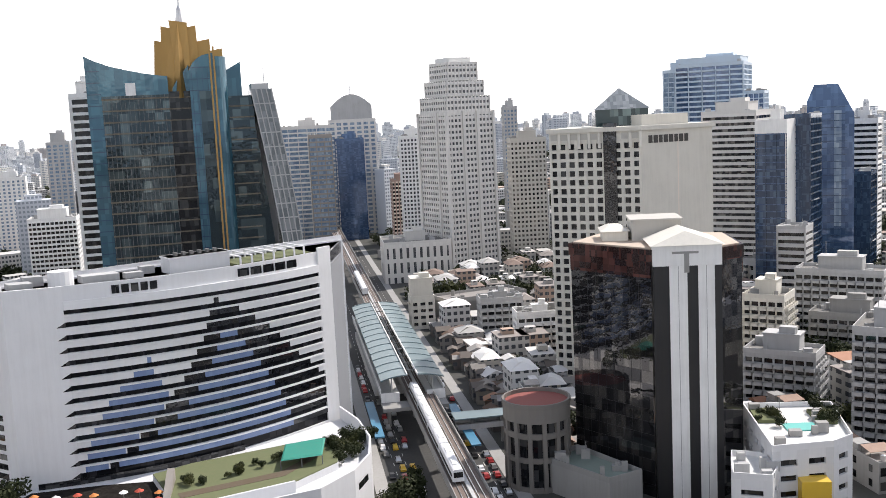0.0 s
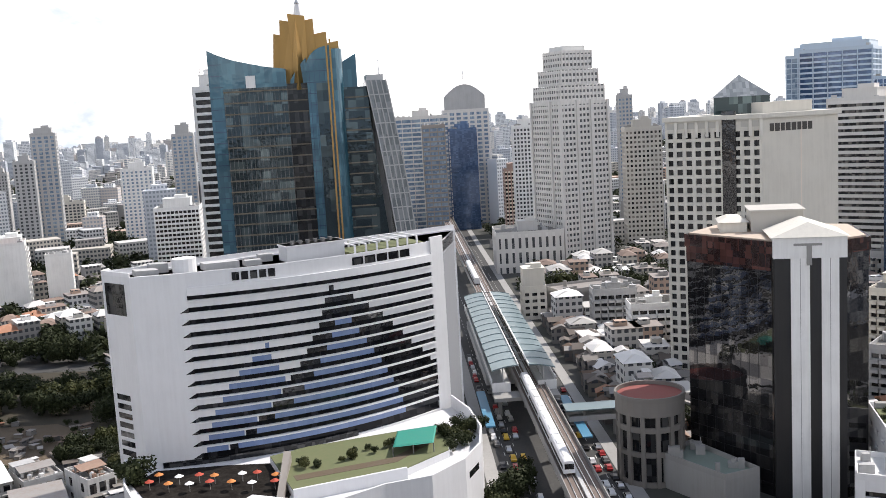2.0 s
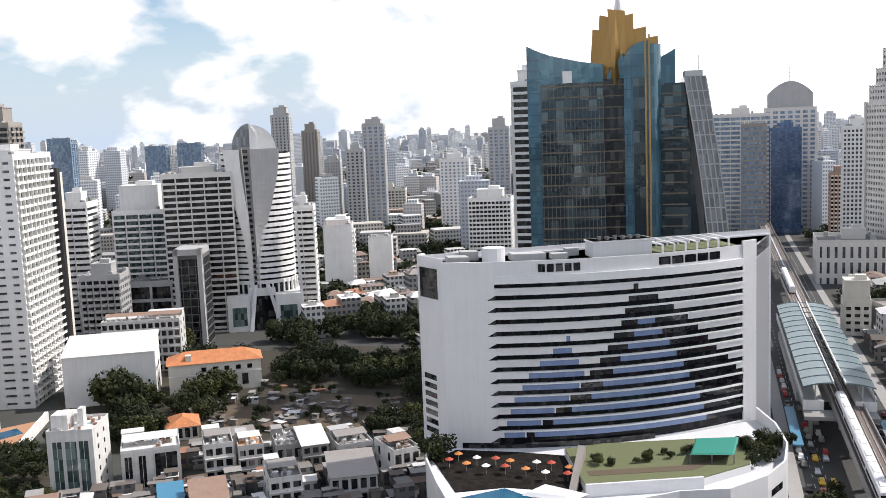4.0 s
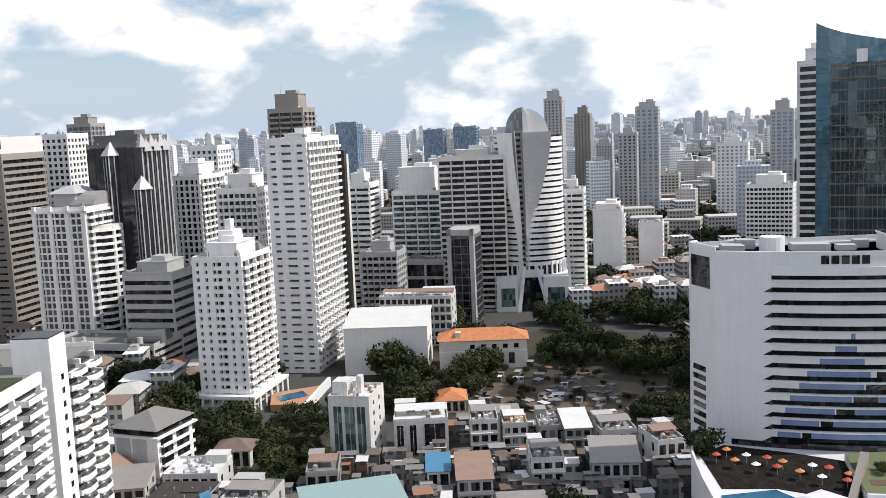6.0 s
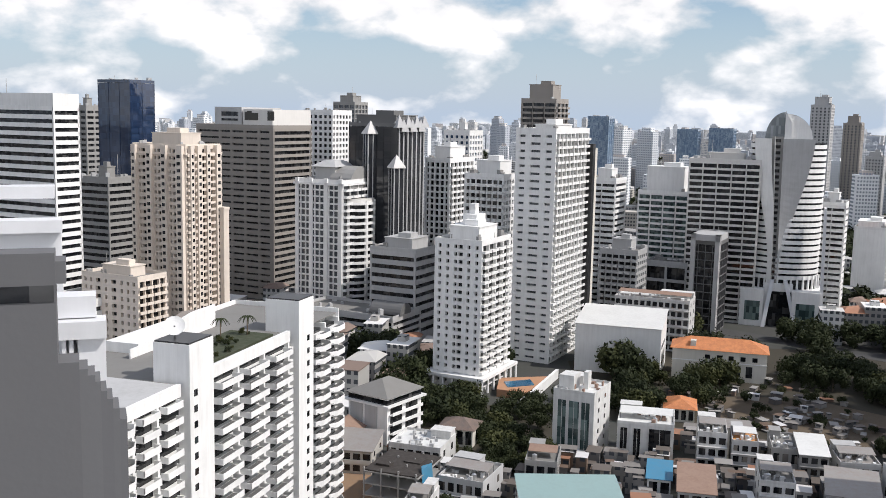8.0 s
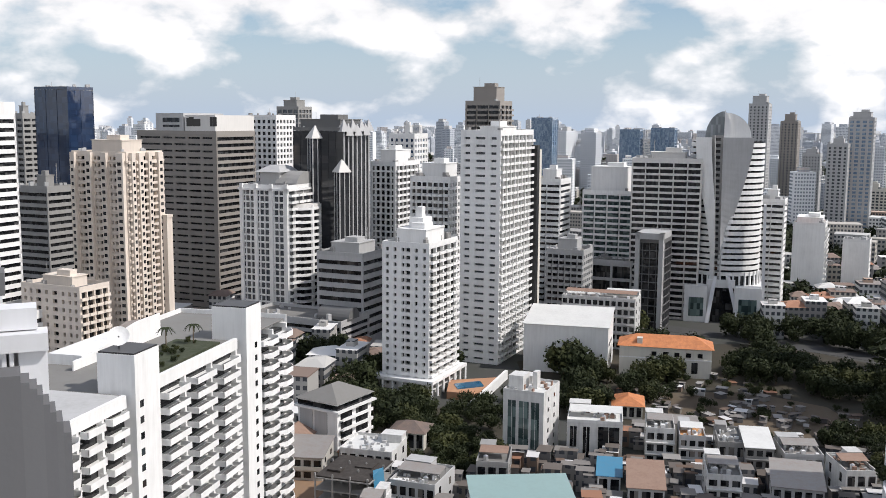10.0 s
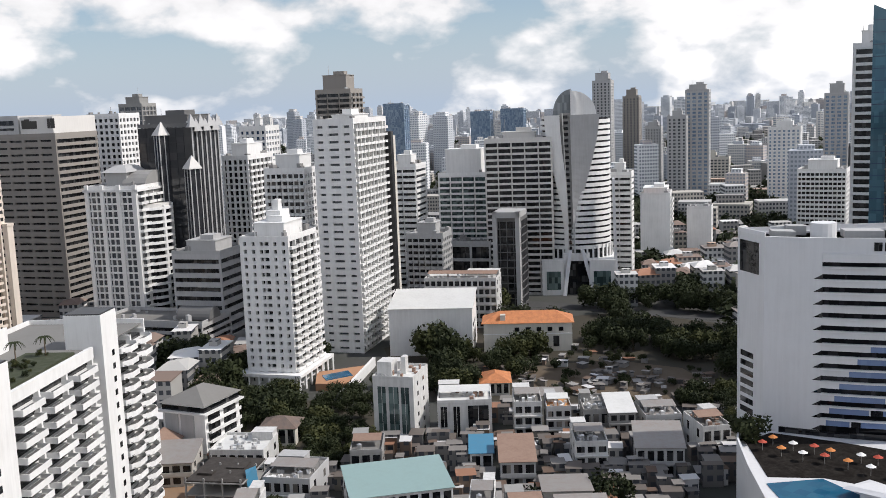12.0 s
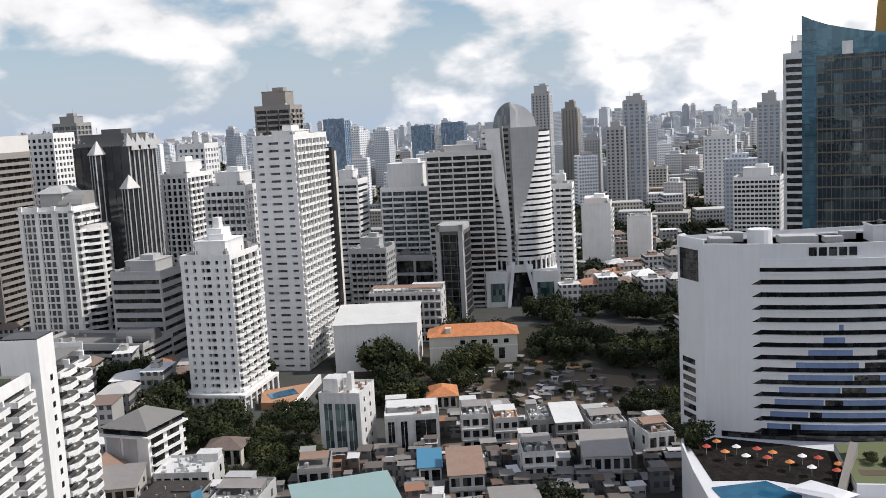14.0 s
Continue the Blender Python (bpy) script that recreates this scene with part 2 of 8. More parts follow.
G_BANDBLUE = glazing("pale blue spandrel glass", (0.17, 0.24, 0.42), (0.20, 0.275, 0.46), 0.5, (2, 2, 3.3), 0.15, 0.6)
G_MIRROR = glazing("black mirror panes", (0.045, 0.045, 0.05), (0.20, 0.19, 0.18), 0.30, (3, 3, 3.5), 0.02, 1.0, 0.75, 0.03)
MAROON = glazing("dark maroon mirror glass", (0.025, 0.010, 0.009), (0.13, 0.05, 0.04), 0.35, (1.5, 1.5, 1.8), 0.08, 0.8, 0.3, 0.05)
G_SKY = glazing("clear blue mirror glass", (0.05, 0.10, 0.21), (0.11, 0.19, 0.34), 0.4, (2, 2, 3.6), 0.05, 0.9, 0.2)
PALE_BLUE = paint("pale blue cladding", (0.52, 0.62, 0.72), 0.4, 0.15)
# the next two glasses also carry haze in their colour on far towers
G_HAZY = glazing("grey and haze-lifted window glass", (0.07, 0.075, 0.085), (0.16, 0.165, 0.17), 0.3)
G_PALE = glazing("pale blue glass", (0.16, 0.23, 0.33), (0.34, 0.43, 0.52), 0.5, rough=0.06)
G_NAVY = glazing("navy mirror glass", (0.012, 0.026, 0.065), (0.022, 0.045, 0.10), 0.5, (3, 3, 3.6), 0.03, 0.9)
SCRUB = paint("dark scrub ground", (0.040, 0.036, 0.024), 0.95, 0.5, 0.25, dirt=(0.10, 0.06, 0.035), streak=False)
HOUSE_WHITE = paint("aged white house paint", (0.64, 0.635, 0.62), 0.7, 0.65, 0.3)
BLACK = paint("black stone", (0.02, 0.02, 0.022), 0.35, 0.1)
LEAF = leafy("dark tropical foliage", (0.013, 0.019, 0.008), (0.038, 0.047, 0.018))
LEAF2 = leafy("olive foliage", (0.026, 0.033, 0.012), (0.074, 0.078, 0.027))
BARK = paint("bark", (0.12, 0.09, 0.06), 0.9, 0.3, 1.0)
LETTER = paint("dark bronze lettering", (0.05, 0.045, 0.04), 0.5, 0.1)
RED_PAINT = paint("red car paint", (0.35, 0.03, 0.03), 0.3, 0.05)
YELLOW_PAINT = paint("yellow paint", (0.65, 0.42, 0.04), 0.4, 0.1)


# ---- mesh tools ----
class MB:
    """Collects boxes and prisms into one mesh."""

    def __init__(self):
        self.v, self.f = [], []

    def quad_box(self, pts, z0, z1):
        n, k = len(self.v), len(pts)
        self.v += [(x, y, z0) for x, y in pts] + [(x, y, z1) for x, y in pts]
        self.f += [tuple(n + i for i in reversed(range(k))), tuple(n + k + i for i in range(k))]
        self.f += [(n + i, n + (i + 1) % k, n + k + (i + 1) % k, n + k + i) for i in range(k)]
        return self

    def box(self, x0, y0, z0, x1, y1, z1):
        return self.quad_box([(x0, y0), (x1, y0), (x1, y1), (x0, y1)], z0, z1)

    def wall(self, a, b, z0, z1, out, back=0.0):
        """A slab along a-b, standing out to the right of a-b by out and reaching back by back."""
        (ax, ay), (bx, by) = a, b
        l = math.hypot(bx - ax, by - ay) or 1
        nx, ny = (by - ay) / l, -(bx - ax) / l
        return self.quad_box([(ax - nx * back, ay - ny * back), (ax + nx * out, ay + ny * out), (bx + nx * out, by + ny * out), (bx - nx * back, by - ny * back)], z0, z1)

    def taper(self, lo, hi, z0, z1):
        n, k = len(self.v), len(lo)
        self.v += [(x, y, z0) for x, y in lo] + [(x, y, z1) for x, y in hi]
        self.f += [tuple(n + i for i in reversed(range(k))), tuple(n + k + i for i in range(k))]
        self.f += [(n + i, n + (i + 1) % k, n + k + (i + 1) % k, n + k + i) for i in range(k)]
        return self

    def solid(self, verts, faces):
        n = len(self.v)
        self.v += [tuple(p) for p in verts]
        self.f += [tuple(n + i for i in fc) for fc in faces]
        return self

    def mesh(self, name, material):
        me = bpy.data.meshes.new(name)
        me.from_pydata(self.v, [], self.f)
        bm = bmesh.new()
        bm.from_mesh(me)
        bmesh.ops.recalc_face_normals(bm, faces=bm.faces)
        bm.to_mesh(me)
        bm.free()
        me.materials.append(material)
        return me


def thing(name, label, category, at=(0, 0, 0), rz=0.0, group="", kind=""):
    e = new(name)
    e.empty_display_size = 1.0
    e.matrix_world = pose(*at, 0, 0, rz)
    return tagged(e, label, category, group, kind)


def part(name, mb, material, parent, label="", at=(0, 0, 0), rz=0.0, kind=""):
    me = mb if isinstance(mb, bpy.types.Mesh) else mb.mesh(name, material)
    o = new(name, me)
    o.parent = parent
    o.matrix_parent_inverse = Matrix.Identity(4)
    o.matrix_basis = pose(*at, 0, 0, rz)
    return tagged(o, label, kind=kind)


def lone(name, mb, material, label, category, at=(0, 0, 0), rz=0.0, group="", kind=""):
    o = new(name, mb if isinstance(mb, bpy.types.Mesh) else mb.mesh(name, material))
    o.matrix_world = pose(*at, 0, 0, rz)
    return tagged(o, label, category, group, kind)


def brg(a, d):
    """Place at bearing a (degrees to the left of +y) and distance d."""
    return (-math.sin(radians(a)) * d, math.cos(radians(a)) * d)


def rect(x, y, th, l, r):
    """Corners of a block whose near corner is (x, y): right face along bearing th, front face along th + 90."""
    u, w = brg(th, 1), brg(th + 90, 1)
    return [(x, y), (x + u[0] * r, y + u[1] * r), (x + u[0] * r + w[0] * l, y + u[1] * r + w[1] * l), (x + w[0] * l, y + w[1] * l)]


def mid(a, d, th, w, dep):
    """Corners of a block centred at bearing a and distance d."""
    x, y = brg(a, d)
    u, s = brg(th, dep / 2), brg(th + 90, w / 2)
    return [(x - u[0] - s[0], y - u[1] - s[1]), (x + u[0] - s[0], y + u[1] - s[1]), (x + u[0] + s[0], y + u[1] + s[1]), (x - u[0] + s[0], y - u[1] + s[1])]


def inset(pts, d):
    """A convex outline (counter-clockwise) drawn in by d."""
    n, res = len(pts), []
    for i in range(n):
        p0, p1, p2 = Vector(pts[i - 1]), Vector(pts[i]), Vector(pts[(i + 1) % n])
        e1, e2 = (p1 - p0).normalized(), (p2 - p1).normalized()
        n1, n2 = Vector((-e1.y, e1.x)), Vector((-e2.y, e2.x))
        s = (n1 + n2)
        s = s / max(0.2, s.length_squared / 2)
        q = p1 + s * d
        res.append((q.x, q.y))
    return res


FOOT = []  # ground plans already taken


def take(pts):
    xs, ys = [p[0] for p in pts], [p[1] for p in pts]
    FOOT.append((min(xs), min(ys), max(xs), max(ys)))


def centre(pts):
    return sum(p[0] for p in pts) / len(pts), sum(p[1] for p in pts) / len(pts)


def rel(pts, c):
    return [(p[0] - c[0], p[1] - c[1]) for p in pts]


def lerp(a, b, s):
    return (a[0] + (b[0] - a[0]) * s, a[1] + (b[1] - a[1]) * s)


def along(a, b, s0, s1):
    l = math.hypot(b[0] - a[0], b[1] - a[1]) or 1
    return lerp(a, b, s0 / l), lerp(a, b, s1 / l), l


def tower(name, label, pts, h, wall=WHITE, glass=G_DARK, fh=3.3, sp=1.3, bay=3.5, pw=1.2, z0=0.0, depth=0.7, top=1.6, category="tower",
          balcony=(), bal_d=1.4, bal_bay=None, blank=(), pent=0.5, pent_h=5.0, roof=FLATROOF, pier_mat=None, slab_mat=None, group="", ledge=0.0, ground=True, parent=None, singles=False, punched=None, rail=1.0):
    """A storeyed block: recessed glazing, a spandrel band at each floor, piers between bays, balconies on some sides, parapet and plant room."""
    if ground:
        take(pts)
    c = centre(pts)
    p = rel(pts, c)
    t = parent or thing(name, label, category, (c[0], c[1], z0), group=group)
    off = (0, 0, 0) if parent is None else (c[0] - parent.location.x, c[1] - parent.location.y, z0 - parent.location.z)
    hh = h - z0
    part("glazing", MB().quad_box(inset(p, depth), 0, hh - top - 0.25), glass, t, at=off)
    nf = max(1, int((hh - top) / fh))
    base = hh - top - nf * fh
    slab = MB().quad_box(inset(p, -ledge), 0, sp).mesh("spandrel", slab_mat or wall)
    for i in range(nf + 1):
        part("spandrel", slab, None, t, at=(off[0], off[1], off[2] + max(0, base + i * fh - sp)))
    par = MB()
    for i in range(len(p)):
        par.wall(p[i], p[(i + 1) % len(p)], hh - top, hh, 0.02, 0.3)
    part("parapet", par, wall, t, at=off)
    part("roof", MB().quad_box(inset(p, 0.32), hh - top - 0.1, hh - top + 0.25), roof, t, at=off)
    n = len(p)
    for i in range(n):
        a, b = p[i], p[(i + 1) % n]
        l = math.hypot(b[0] - a[0], b[1] - a[1])
        if l < 0.8:
            continue
        if i in blank:
            part("blank_wall", MB().wall(a, b, 0, hh - top, 0.03, depth), wall, t, at=off)
            continue
        if punched and i in punched:
            cols, wh = punched[i]
            pun, edge = MB(), 0.0
            for s0, s1 in cols + [(1.0, 1.0)]:
                if s0 > edge:
                    pun.wall(lerp(a, b, edge), lerp(a, b, s0), 0, hh - top, 0.03, depth + 0.05)
                edge = s1
            for s0, s1 in cols:
                for q in range(nf):
                    zb = base + q * fh + 0.85
                    zt = base + (q + 1) * fh - 0.02
                    pun.wall(lerp(a, b, s0), lerp(a, b, s1), zb - 0.85, zb, 0.03, depth + 0.05)
                    if zt > zb + wh:
                        pun.wall(lerp(a, b, s0), lerp(a, b, s1), zb + wh, zt, 0.03, depth + 0.05)
            part("window_wall", pun, wall, t, at=off)
            continue
        k = max(1, round(l / (bay if i not in balcony else (bal_bay or bay))))
        pwi = pw if i not in balcony else min(pw, 0.6)
        ang = math.degrees(math.atan2(b[1] - a[1], b[0] - a[0]))
        pm = None
        m0 = lerp(pts[i], pts[(i + 1) % n], 0.5)
        rear = (b[1] - a[1]) * m0[0] - (b[0] - a[0]) * m0[1] > 0
        if rear:
            rb = MB()
            for j in range(k + 1):
                s = min(max(l * j / k - pw / 2, 0), l - pw)
                if pw > 0.05:
                    q0, q1, _ = along(a, b, s, s + pw)
                    rb.wall(q0, q1, 0, hh - top, 0.02, depth + 0.05)
            if rb.v:
                part("rear_pier", rb, pier_mat or wall, t, at=off, kind="stuff")
        for j in range(0 if rear else k + 1):
            w = pwi if 0 < j < k else pw * 0.7
            s = min(max(l * j / k, w / 2), l - w / 2)
            m = lerp(a, b, s / l)
            if w <= 0.05:
                continue
            if pm is None or not 0 < j < k:
                me = MB().box(-w / 2, -0.02, 0, w / 2, depth + 0.05, hh - top).mesh("pier", pier_mat or wall)
                if 0 < j < k:
                    pm = me
            else:
                me = pm
            part("pier", me, None, t, at=(off[0] + m[0], off[1] + m[1], off[2]), rz=ang)
        if i in balcony:
            bb = bal_bay or bay
            kb = max(1, round(l / bb))
            mb = MB()
            for j in range(kb):
                s0, s1 = l * j / kb + bb * 0.05, l * (j + 1) / kb - bb * 0.05
                q0, q1, _ = along(a, b, s0, s1)
                mb.wall(q0, q1, -0.2, 0.0, bal_d, 0.0)
                e0, e1, _ = along(a, b, s0, s0 + 0.15)
                f0, f1, _ = along(a, b, s1 - 0.15, s1)
                mb.wall(e0, e1, 0, rail, bal_d, 0)
                mb.wall(f0, f1, 0, rail, bal_d, 0)
                dx, dy = (b[1] - a[1]) / l * (bal_d - 0.15), -(b[0] - a[0]) / l * (bal_d - 0.15)
                mb.wall((q0[0] + dx, q0[1] + dy), (q1[0] + dx, q1[1] + dy), 0, rail, 0.15, 0)
                if singles:
                    me = mb.mesh("balcony", wall)
                    for q in range(1, nf):
                        part("balcony", me, None, t, at=(off[0], off[1], off[2] + base + q * fh - sp + 0.2))
                    mb = MB()
            if not singles:
                me = mb.mesh("balcony_tier", wall)
                for q in range(1, nf):
                    part("balcony_tier", me, None, t, at=(off[0], off[1], off[2] + base + q * fh - sp + 0.2), kind="stuff")
    rr_ = random.Random(int(abs(c[0] * 7 + c[1] * 3)))
    rm = MB()
    for _ in range(9):
        qx, qy = p[rr_.randrange(n)]
        f_ = rr_.uniform(0.3, 0.86)
        s_ = rr_.uniform(0.6, 1.7)
        rm.box(qx * f_ - s_, qy * f_ - s_ * 0.7, hh - top + 0.2, qx * f_ + s_, qy * f_ + s_ * 0.7, hh - top + rr_.uniform(1.2, 3.4))
    qx, qy = p[rr_.randrange(n)]
    rm.box(qx * 0.4 - 0.08, qy * 0.4 - 0.08, hh - top, qx * 0.4 + 0.08, qy * 0.4 + 0.08, hh + rr_.uniform(2, 7) + (pent_h if pent > 0 else 0))
    part("roof_machinery", rm, GREY_PALE if rr_.random() < 0.6 else GREY, t, at=off, kind="stuff")
    if pent > 0:
        mb = MB()
        q = [(x * pent, y * pent) for x, y in p]
        mb.quad_box(q, hh - top + 0.2, hh + pent_h - 0.4)
        mb.quad_box(inset(q, -0.3), hh + pent_h - 0.4, hh + pent_h)
        mb.quad_box([(x * 0.45 + p[0][0] * pent * 0.3, y * 0.45 + p[0][1] * pent * 0.3) for x, y in q], hh + pent_h, hh + pent_h + 2.2)
        part("plant_room", mb, wall, t, at=off)
    return t


# ---- ground and avenue ----
g = MB()
g.solid([(-4900, -4900, 0), (4900, -4900, 0), (4900, 4900, 0), (-4900, 4900, 0)], [(0, 1, 2, 3)])
GROUND = paint("city ground", (0.06, 0.058, 0.055), 0.95, 0.8, 0.03, dirt=(0.03, 0.05, 0.02), streak=False)
lone("ground", g, GROUND, "grey dusty city ground between the buildings", "ground", kind="structure")

AV = (-41.0, 331.0)
AV_YAW = 14.0


def av(x, y):
    """A place in the avenue's own frame: x to the right of the tracks, y along them."""
    u, w = brg(AV_YAW, y), brg(AV_YAW - 90, x)
    return (AV[0] + u[0] + w[0], AV[1] + u[1] + w[1])


lone("road", MB().box(-17, -330, 0.0, 17, 2500, 0.06), ASPHALT, "dark asphalt avenue under the elevated railway", "road", (*AV, 0), AV_YAW, kind="structure")
for sx in (-1, 1):
    lone("pavement", MB().box(min(sx * 17, sx * 21), -330, 0, max(sx * 17, sx * 21), 900, 0.2), GREY, "grey concrete pavement along the avenue", "pavement", (*AV, 0), AV_YAW, kind="structure")
LINE = paint("road marking", (0.7, 0.7, 0.66), 0.8, 0.4)
marks = MB()
for y in range(-320, 500, 8):
    for x in (-13.4, -9.8, 9.8, 13.4):
        marks.box(x - 0.08, y, 0.06, x + 0.08, y + 3, 0.075)
lone("lane_marking", marks, LINE, "worn white lane markings on the asphalt", "lane marking", (*AV, 0), AV_YAW, kind="stuff")
FOOT_AV = (-24, 24)

viaduct = thing("viaduct", "grey concrete elevated railway viaduct on single columns", "viaduct", (*AV, 0), AV_YAW)
RAILBED = paint("rusty track bed", (0.17, 0.13, 0.11), 0.9, 0.5, 0.4, streak=False)
part("deck", MB().box(-4.6, -330, 10.6, 4.6, 1400, 12.0), GREY, viaduct)
part("girder", MB().taper([(-2.2, -330), (2.2, -330), (2.2, 1400), (-2.2, 1400)], [(-3.6, -330), (3.6, -330), (3.6, 1400), (-3.6, 1400)], 8.9, 10.6), GREY, viaduct)
part("track_bed", MB().box(-4.2, -330, 12.0, 4.2, 1400, 12.12), RAILBED, viaduct)
for s in (-1, 1):
    part("parapet", MB().box(min(s * 4.35, s * 4.6), -330, 12.0, max(s * 4.35, s * 4.6), 1400, 13.1), GREY, viaduct)
for x in (-2.8, -1.3, 1.3, 2.8):
    part("rail", MB().box(x - 0.09, -330, 12.12, x + 0.09, 1400, 12.35), STEEL, viaduct)
part("centre_walk", MB().box(-0.5, -330, 12.12, 0.5, 1400, 12.7), GREY_PALE, viaduct)
col = MB().box(-1.1, -0.9, 0, 1.1, 0.9, 7.6).taper([(-1.1, -0.9), (1.1, -0.9), (1.1, 0.9), (-1.1, 0.9)], [(-3.2, -1.1), (3.2, -1.1), (3.2, 1.1), (-3.2, 1.1)], 7.6, 8.9).mesh("column", GREY)
for k in range(-12, 46):
    part("column", col, None, viaduct, at=(0, k * 28 + 8, 0))

station = thing("railway_station", "elevated railway station with two grey blue curved roofs", "station", (*av(-2.5, 0), 0), AV_YAW)
for s in (-1, 1):
    x0, x1 = s * 4.7, s * 11.0
    part("platform", MB().box(min(x0, x1), -4, 11.4, max(x0, x1), 132, 13.0), GREY_PALE, station)
    part("platform_wall", MB().box(min(s * 10.7, s * 11), -4, 13.0, max(s * 10.7, s * 11), 132, 14.4), WHITE, station)
    roofm = MB()
    seg = 8
    xs = [s * (1.9 + 8.9 * i / seg) for i in range(seg + 1)]
    zt_ = [19.0 - 1.5 * (i / seg) ** 2 for i in range(seg + 1)]
    k = seg + 1
    rv = [(x, -6, z) for x, z in zip(xs, zt_)] + [(x, 134, z) for x, z in zip(xs, zt_)] + [(x, -6, z + 0.22) for x, z in zip(xs, zt_)] + [(x, 134, z + 0.22) for x, z in zip(xs, zt_)]
    rfc = []
    for i in range(seg):
        rfc += [(i, i + 1, k + i + 1, k + i), (2 * k + i, 2 * k + i + 1, 3 * k + i + 1, 3 * k + i), (i, i + 1, 2 * k + i + 1, 2 * k + i), (k + i, k + i + 1, 3 * k + i + 1, 3 * k + i)]
    rfc += [(0, k, 3 * k, 2 * k), (k - 1, 2 * k - 1, 4 * k - 1, 3 * k - 1)]
    roofm.solid(rv, rfc)
    rf = part("roof", roofm, STATION_ROOF, station, "grey blue ribbed sheet roof")
    rib = MB()
    for i in range(seg):
        a0, a1 = i / seg, (i + 1) / seg
        xa, xb = s * (1.9 + 8.9 * a0), s * (1.9 + 8.9 * a1)
        za, zb = 19.24 - 1.5 * a0 ** 2, 19.24 - 1.5 * a1 ** 2
        rib.solid([(xa, 0, za), (xb, 0, zb), (xb, 0.3, zb), (xa, 0.3, za), (xa, 0, za + 0.2), (xb, 0, zb + 0.2), (xb, 0.3, zb + 0.2), (xa, 0.3, za + 0.2)],
                  [(0, 1, 2, 3), (4, 5, 6, 7), (0, 1, 5, 4), (1, 2, 6, 5), (2, 3, 7, 6), (3, 0, 4, 7)])
    ribm = rib.mesh("roof_rib", STATION_ROOF)
    for k in range(15):
        part("roof_rib", ribm, None, station, at=(0, -6 + k * 9.97, 0))
        part("roof_post", MB().box(s * 7 - 0.2, -0.2, 13, s * 7 + 0.2, 0.2, 18.2), GREY_PALE, station, at=(0, -4 + k * 9.7, 0))
    part("gutter", MB().box(min(s * 1.6, s * 1.95), -6, 18.9, max(s * 1.6, s * 1.95), 134, 19.8), WHITE, station)
for k in range(13):
    part("roof_tie", MB().box(-2, -0.15, 19.2, 2, 0.15, 19.5), GREY_DARK, station, at=(0, k * 11, 0))
part("concourse", MB().box(-11, 20, 5.6, 11, 118, 9.0), GREY_PALE, station)
part("end_wall", MB().box(-11, -6.5, 9.4, -4.7, -6, 13.6).box(4.7, -6.5, 9.4, 11, -6, 13.6), WHITE, station)
part("end_platform", MB().box(-11, -14, 9.2, 11, -6, 10.4), GREY, station)
for s in (-1, 1):
    for k in range(8):
        part("station_column", MB().box(s * 8 - 0.6, -0.6, 0, s * 8 + 0.6, 0.6, 11.4), GREY, station, at=(0, k * 17, 0))
part("stair_roof", MB().box(12.5, -45, 5.5, 15.5, 0, 6.0).box(-15.5, -30, 6, -12.5, 10, 6.5), TIN_BLUE, station, "blue stair canopy")
part("walkway", MB().box(11, -30, 6, 48, -24, 6.6).box(11, -30, 6.6, 48, -29.7, 7.7).box(11, -24.3, 6.6, 48, -24, 7.7), GREY_PALE, station)
part("walkway_roof", MB().box(10, -31, 9.6, 48, -23, 10.0), STATION_ROOF, station)
for k in range(4):
    part("walkway_post", MB().box(16 + k * 9.6, -27.4, 0, 17 + k * 9.6, -26.4, 9.6), GREY, station)

# train of four cars on the near track
for k in range(4):
    tr = thing("train_car", "white metro train car on the elevated track", "train car", (*av(-2.05, -92 + k * 22.2), 12.35), AV_YAW, "metro train")
    sec = [(-1.5, 0.5), (1.5, 0.5), (1.55, 2.6), (1.25, 3.5), (0.8, 3.72), (-0.8, 3.72), (-1.25, 3.5), (-1.55, 2.6)]
    v = [(x, 0.2, z) for x, z in sec] + [(x, 21.9, z) for x, z in sec]
    n = len(sec)
    part("body", MB().solid(v, [tuple(range(n)), tuple(range(n, 2 * n))] + [(i, (i + 1) % n, n + (i + 1) % n, n + i) for i in range(n)]), WHITE_CLEAN, tr)
    for s in (-1, 1):
        part("window_strip", MB().box(min(s * 1.5, s * 1.57), 1.2, 1.45, max(s * 1.5, s * 1.57), 20.8, 2.45), G_DARK, tr)
    for q in (4, 14):
        part("roof_unit", MB().box(-0.7, q, 3.7, 0.7, q + 4, 3.9), WHITE, tr)
    for q in (2.5, 16.5):
        part("bogie", MB().box(-1.1, q, 0, 1.1, q + 3, 0.55), GREY_DARK, tr)
    if k == 0:
        part("windscreen", MB().box(-1.2, 0.14, 1.6, 1.2, 0.22, 3.0), G_DARK, tr)

# another train leaving beyond the station
for k in range(3):
    tr = thing("train_car", "white metro train car beyond the station roofs", "train car", (*av(-2.05, 195 + k * 22.2), 12.35), AV_YAW, "metro train")
    part("body", MB().solid(v, [tuple(range(n)), tuple(range(n, 2 * n))] + [(i, (i + 1) % n, n + (i + 1) % n, n + i) for i in range(n)]), WHITE_CLEAN, tr)
    for s in (-1, 1):
        part("window_strip", MB().box(min(s * 1.5, s * 1.57), 1.2, 1.45, max(s * 1.5, s * 1.57), 20.8, 2.45), G_DARK, tr)
    for q in (2.5, 16.5):
        part("bogie", MB().box(-1.1, q, 0, 1.1, q + 3, 0.55), GREY_DARK, tr)

# vehicles
CAR_COLS = [WHITE_CLEAN, GREY_DARK, STEEL, RED_PAINT, YELLOW_PAINT, BLACK]


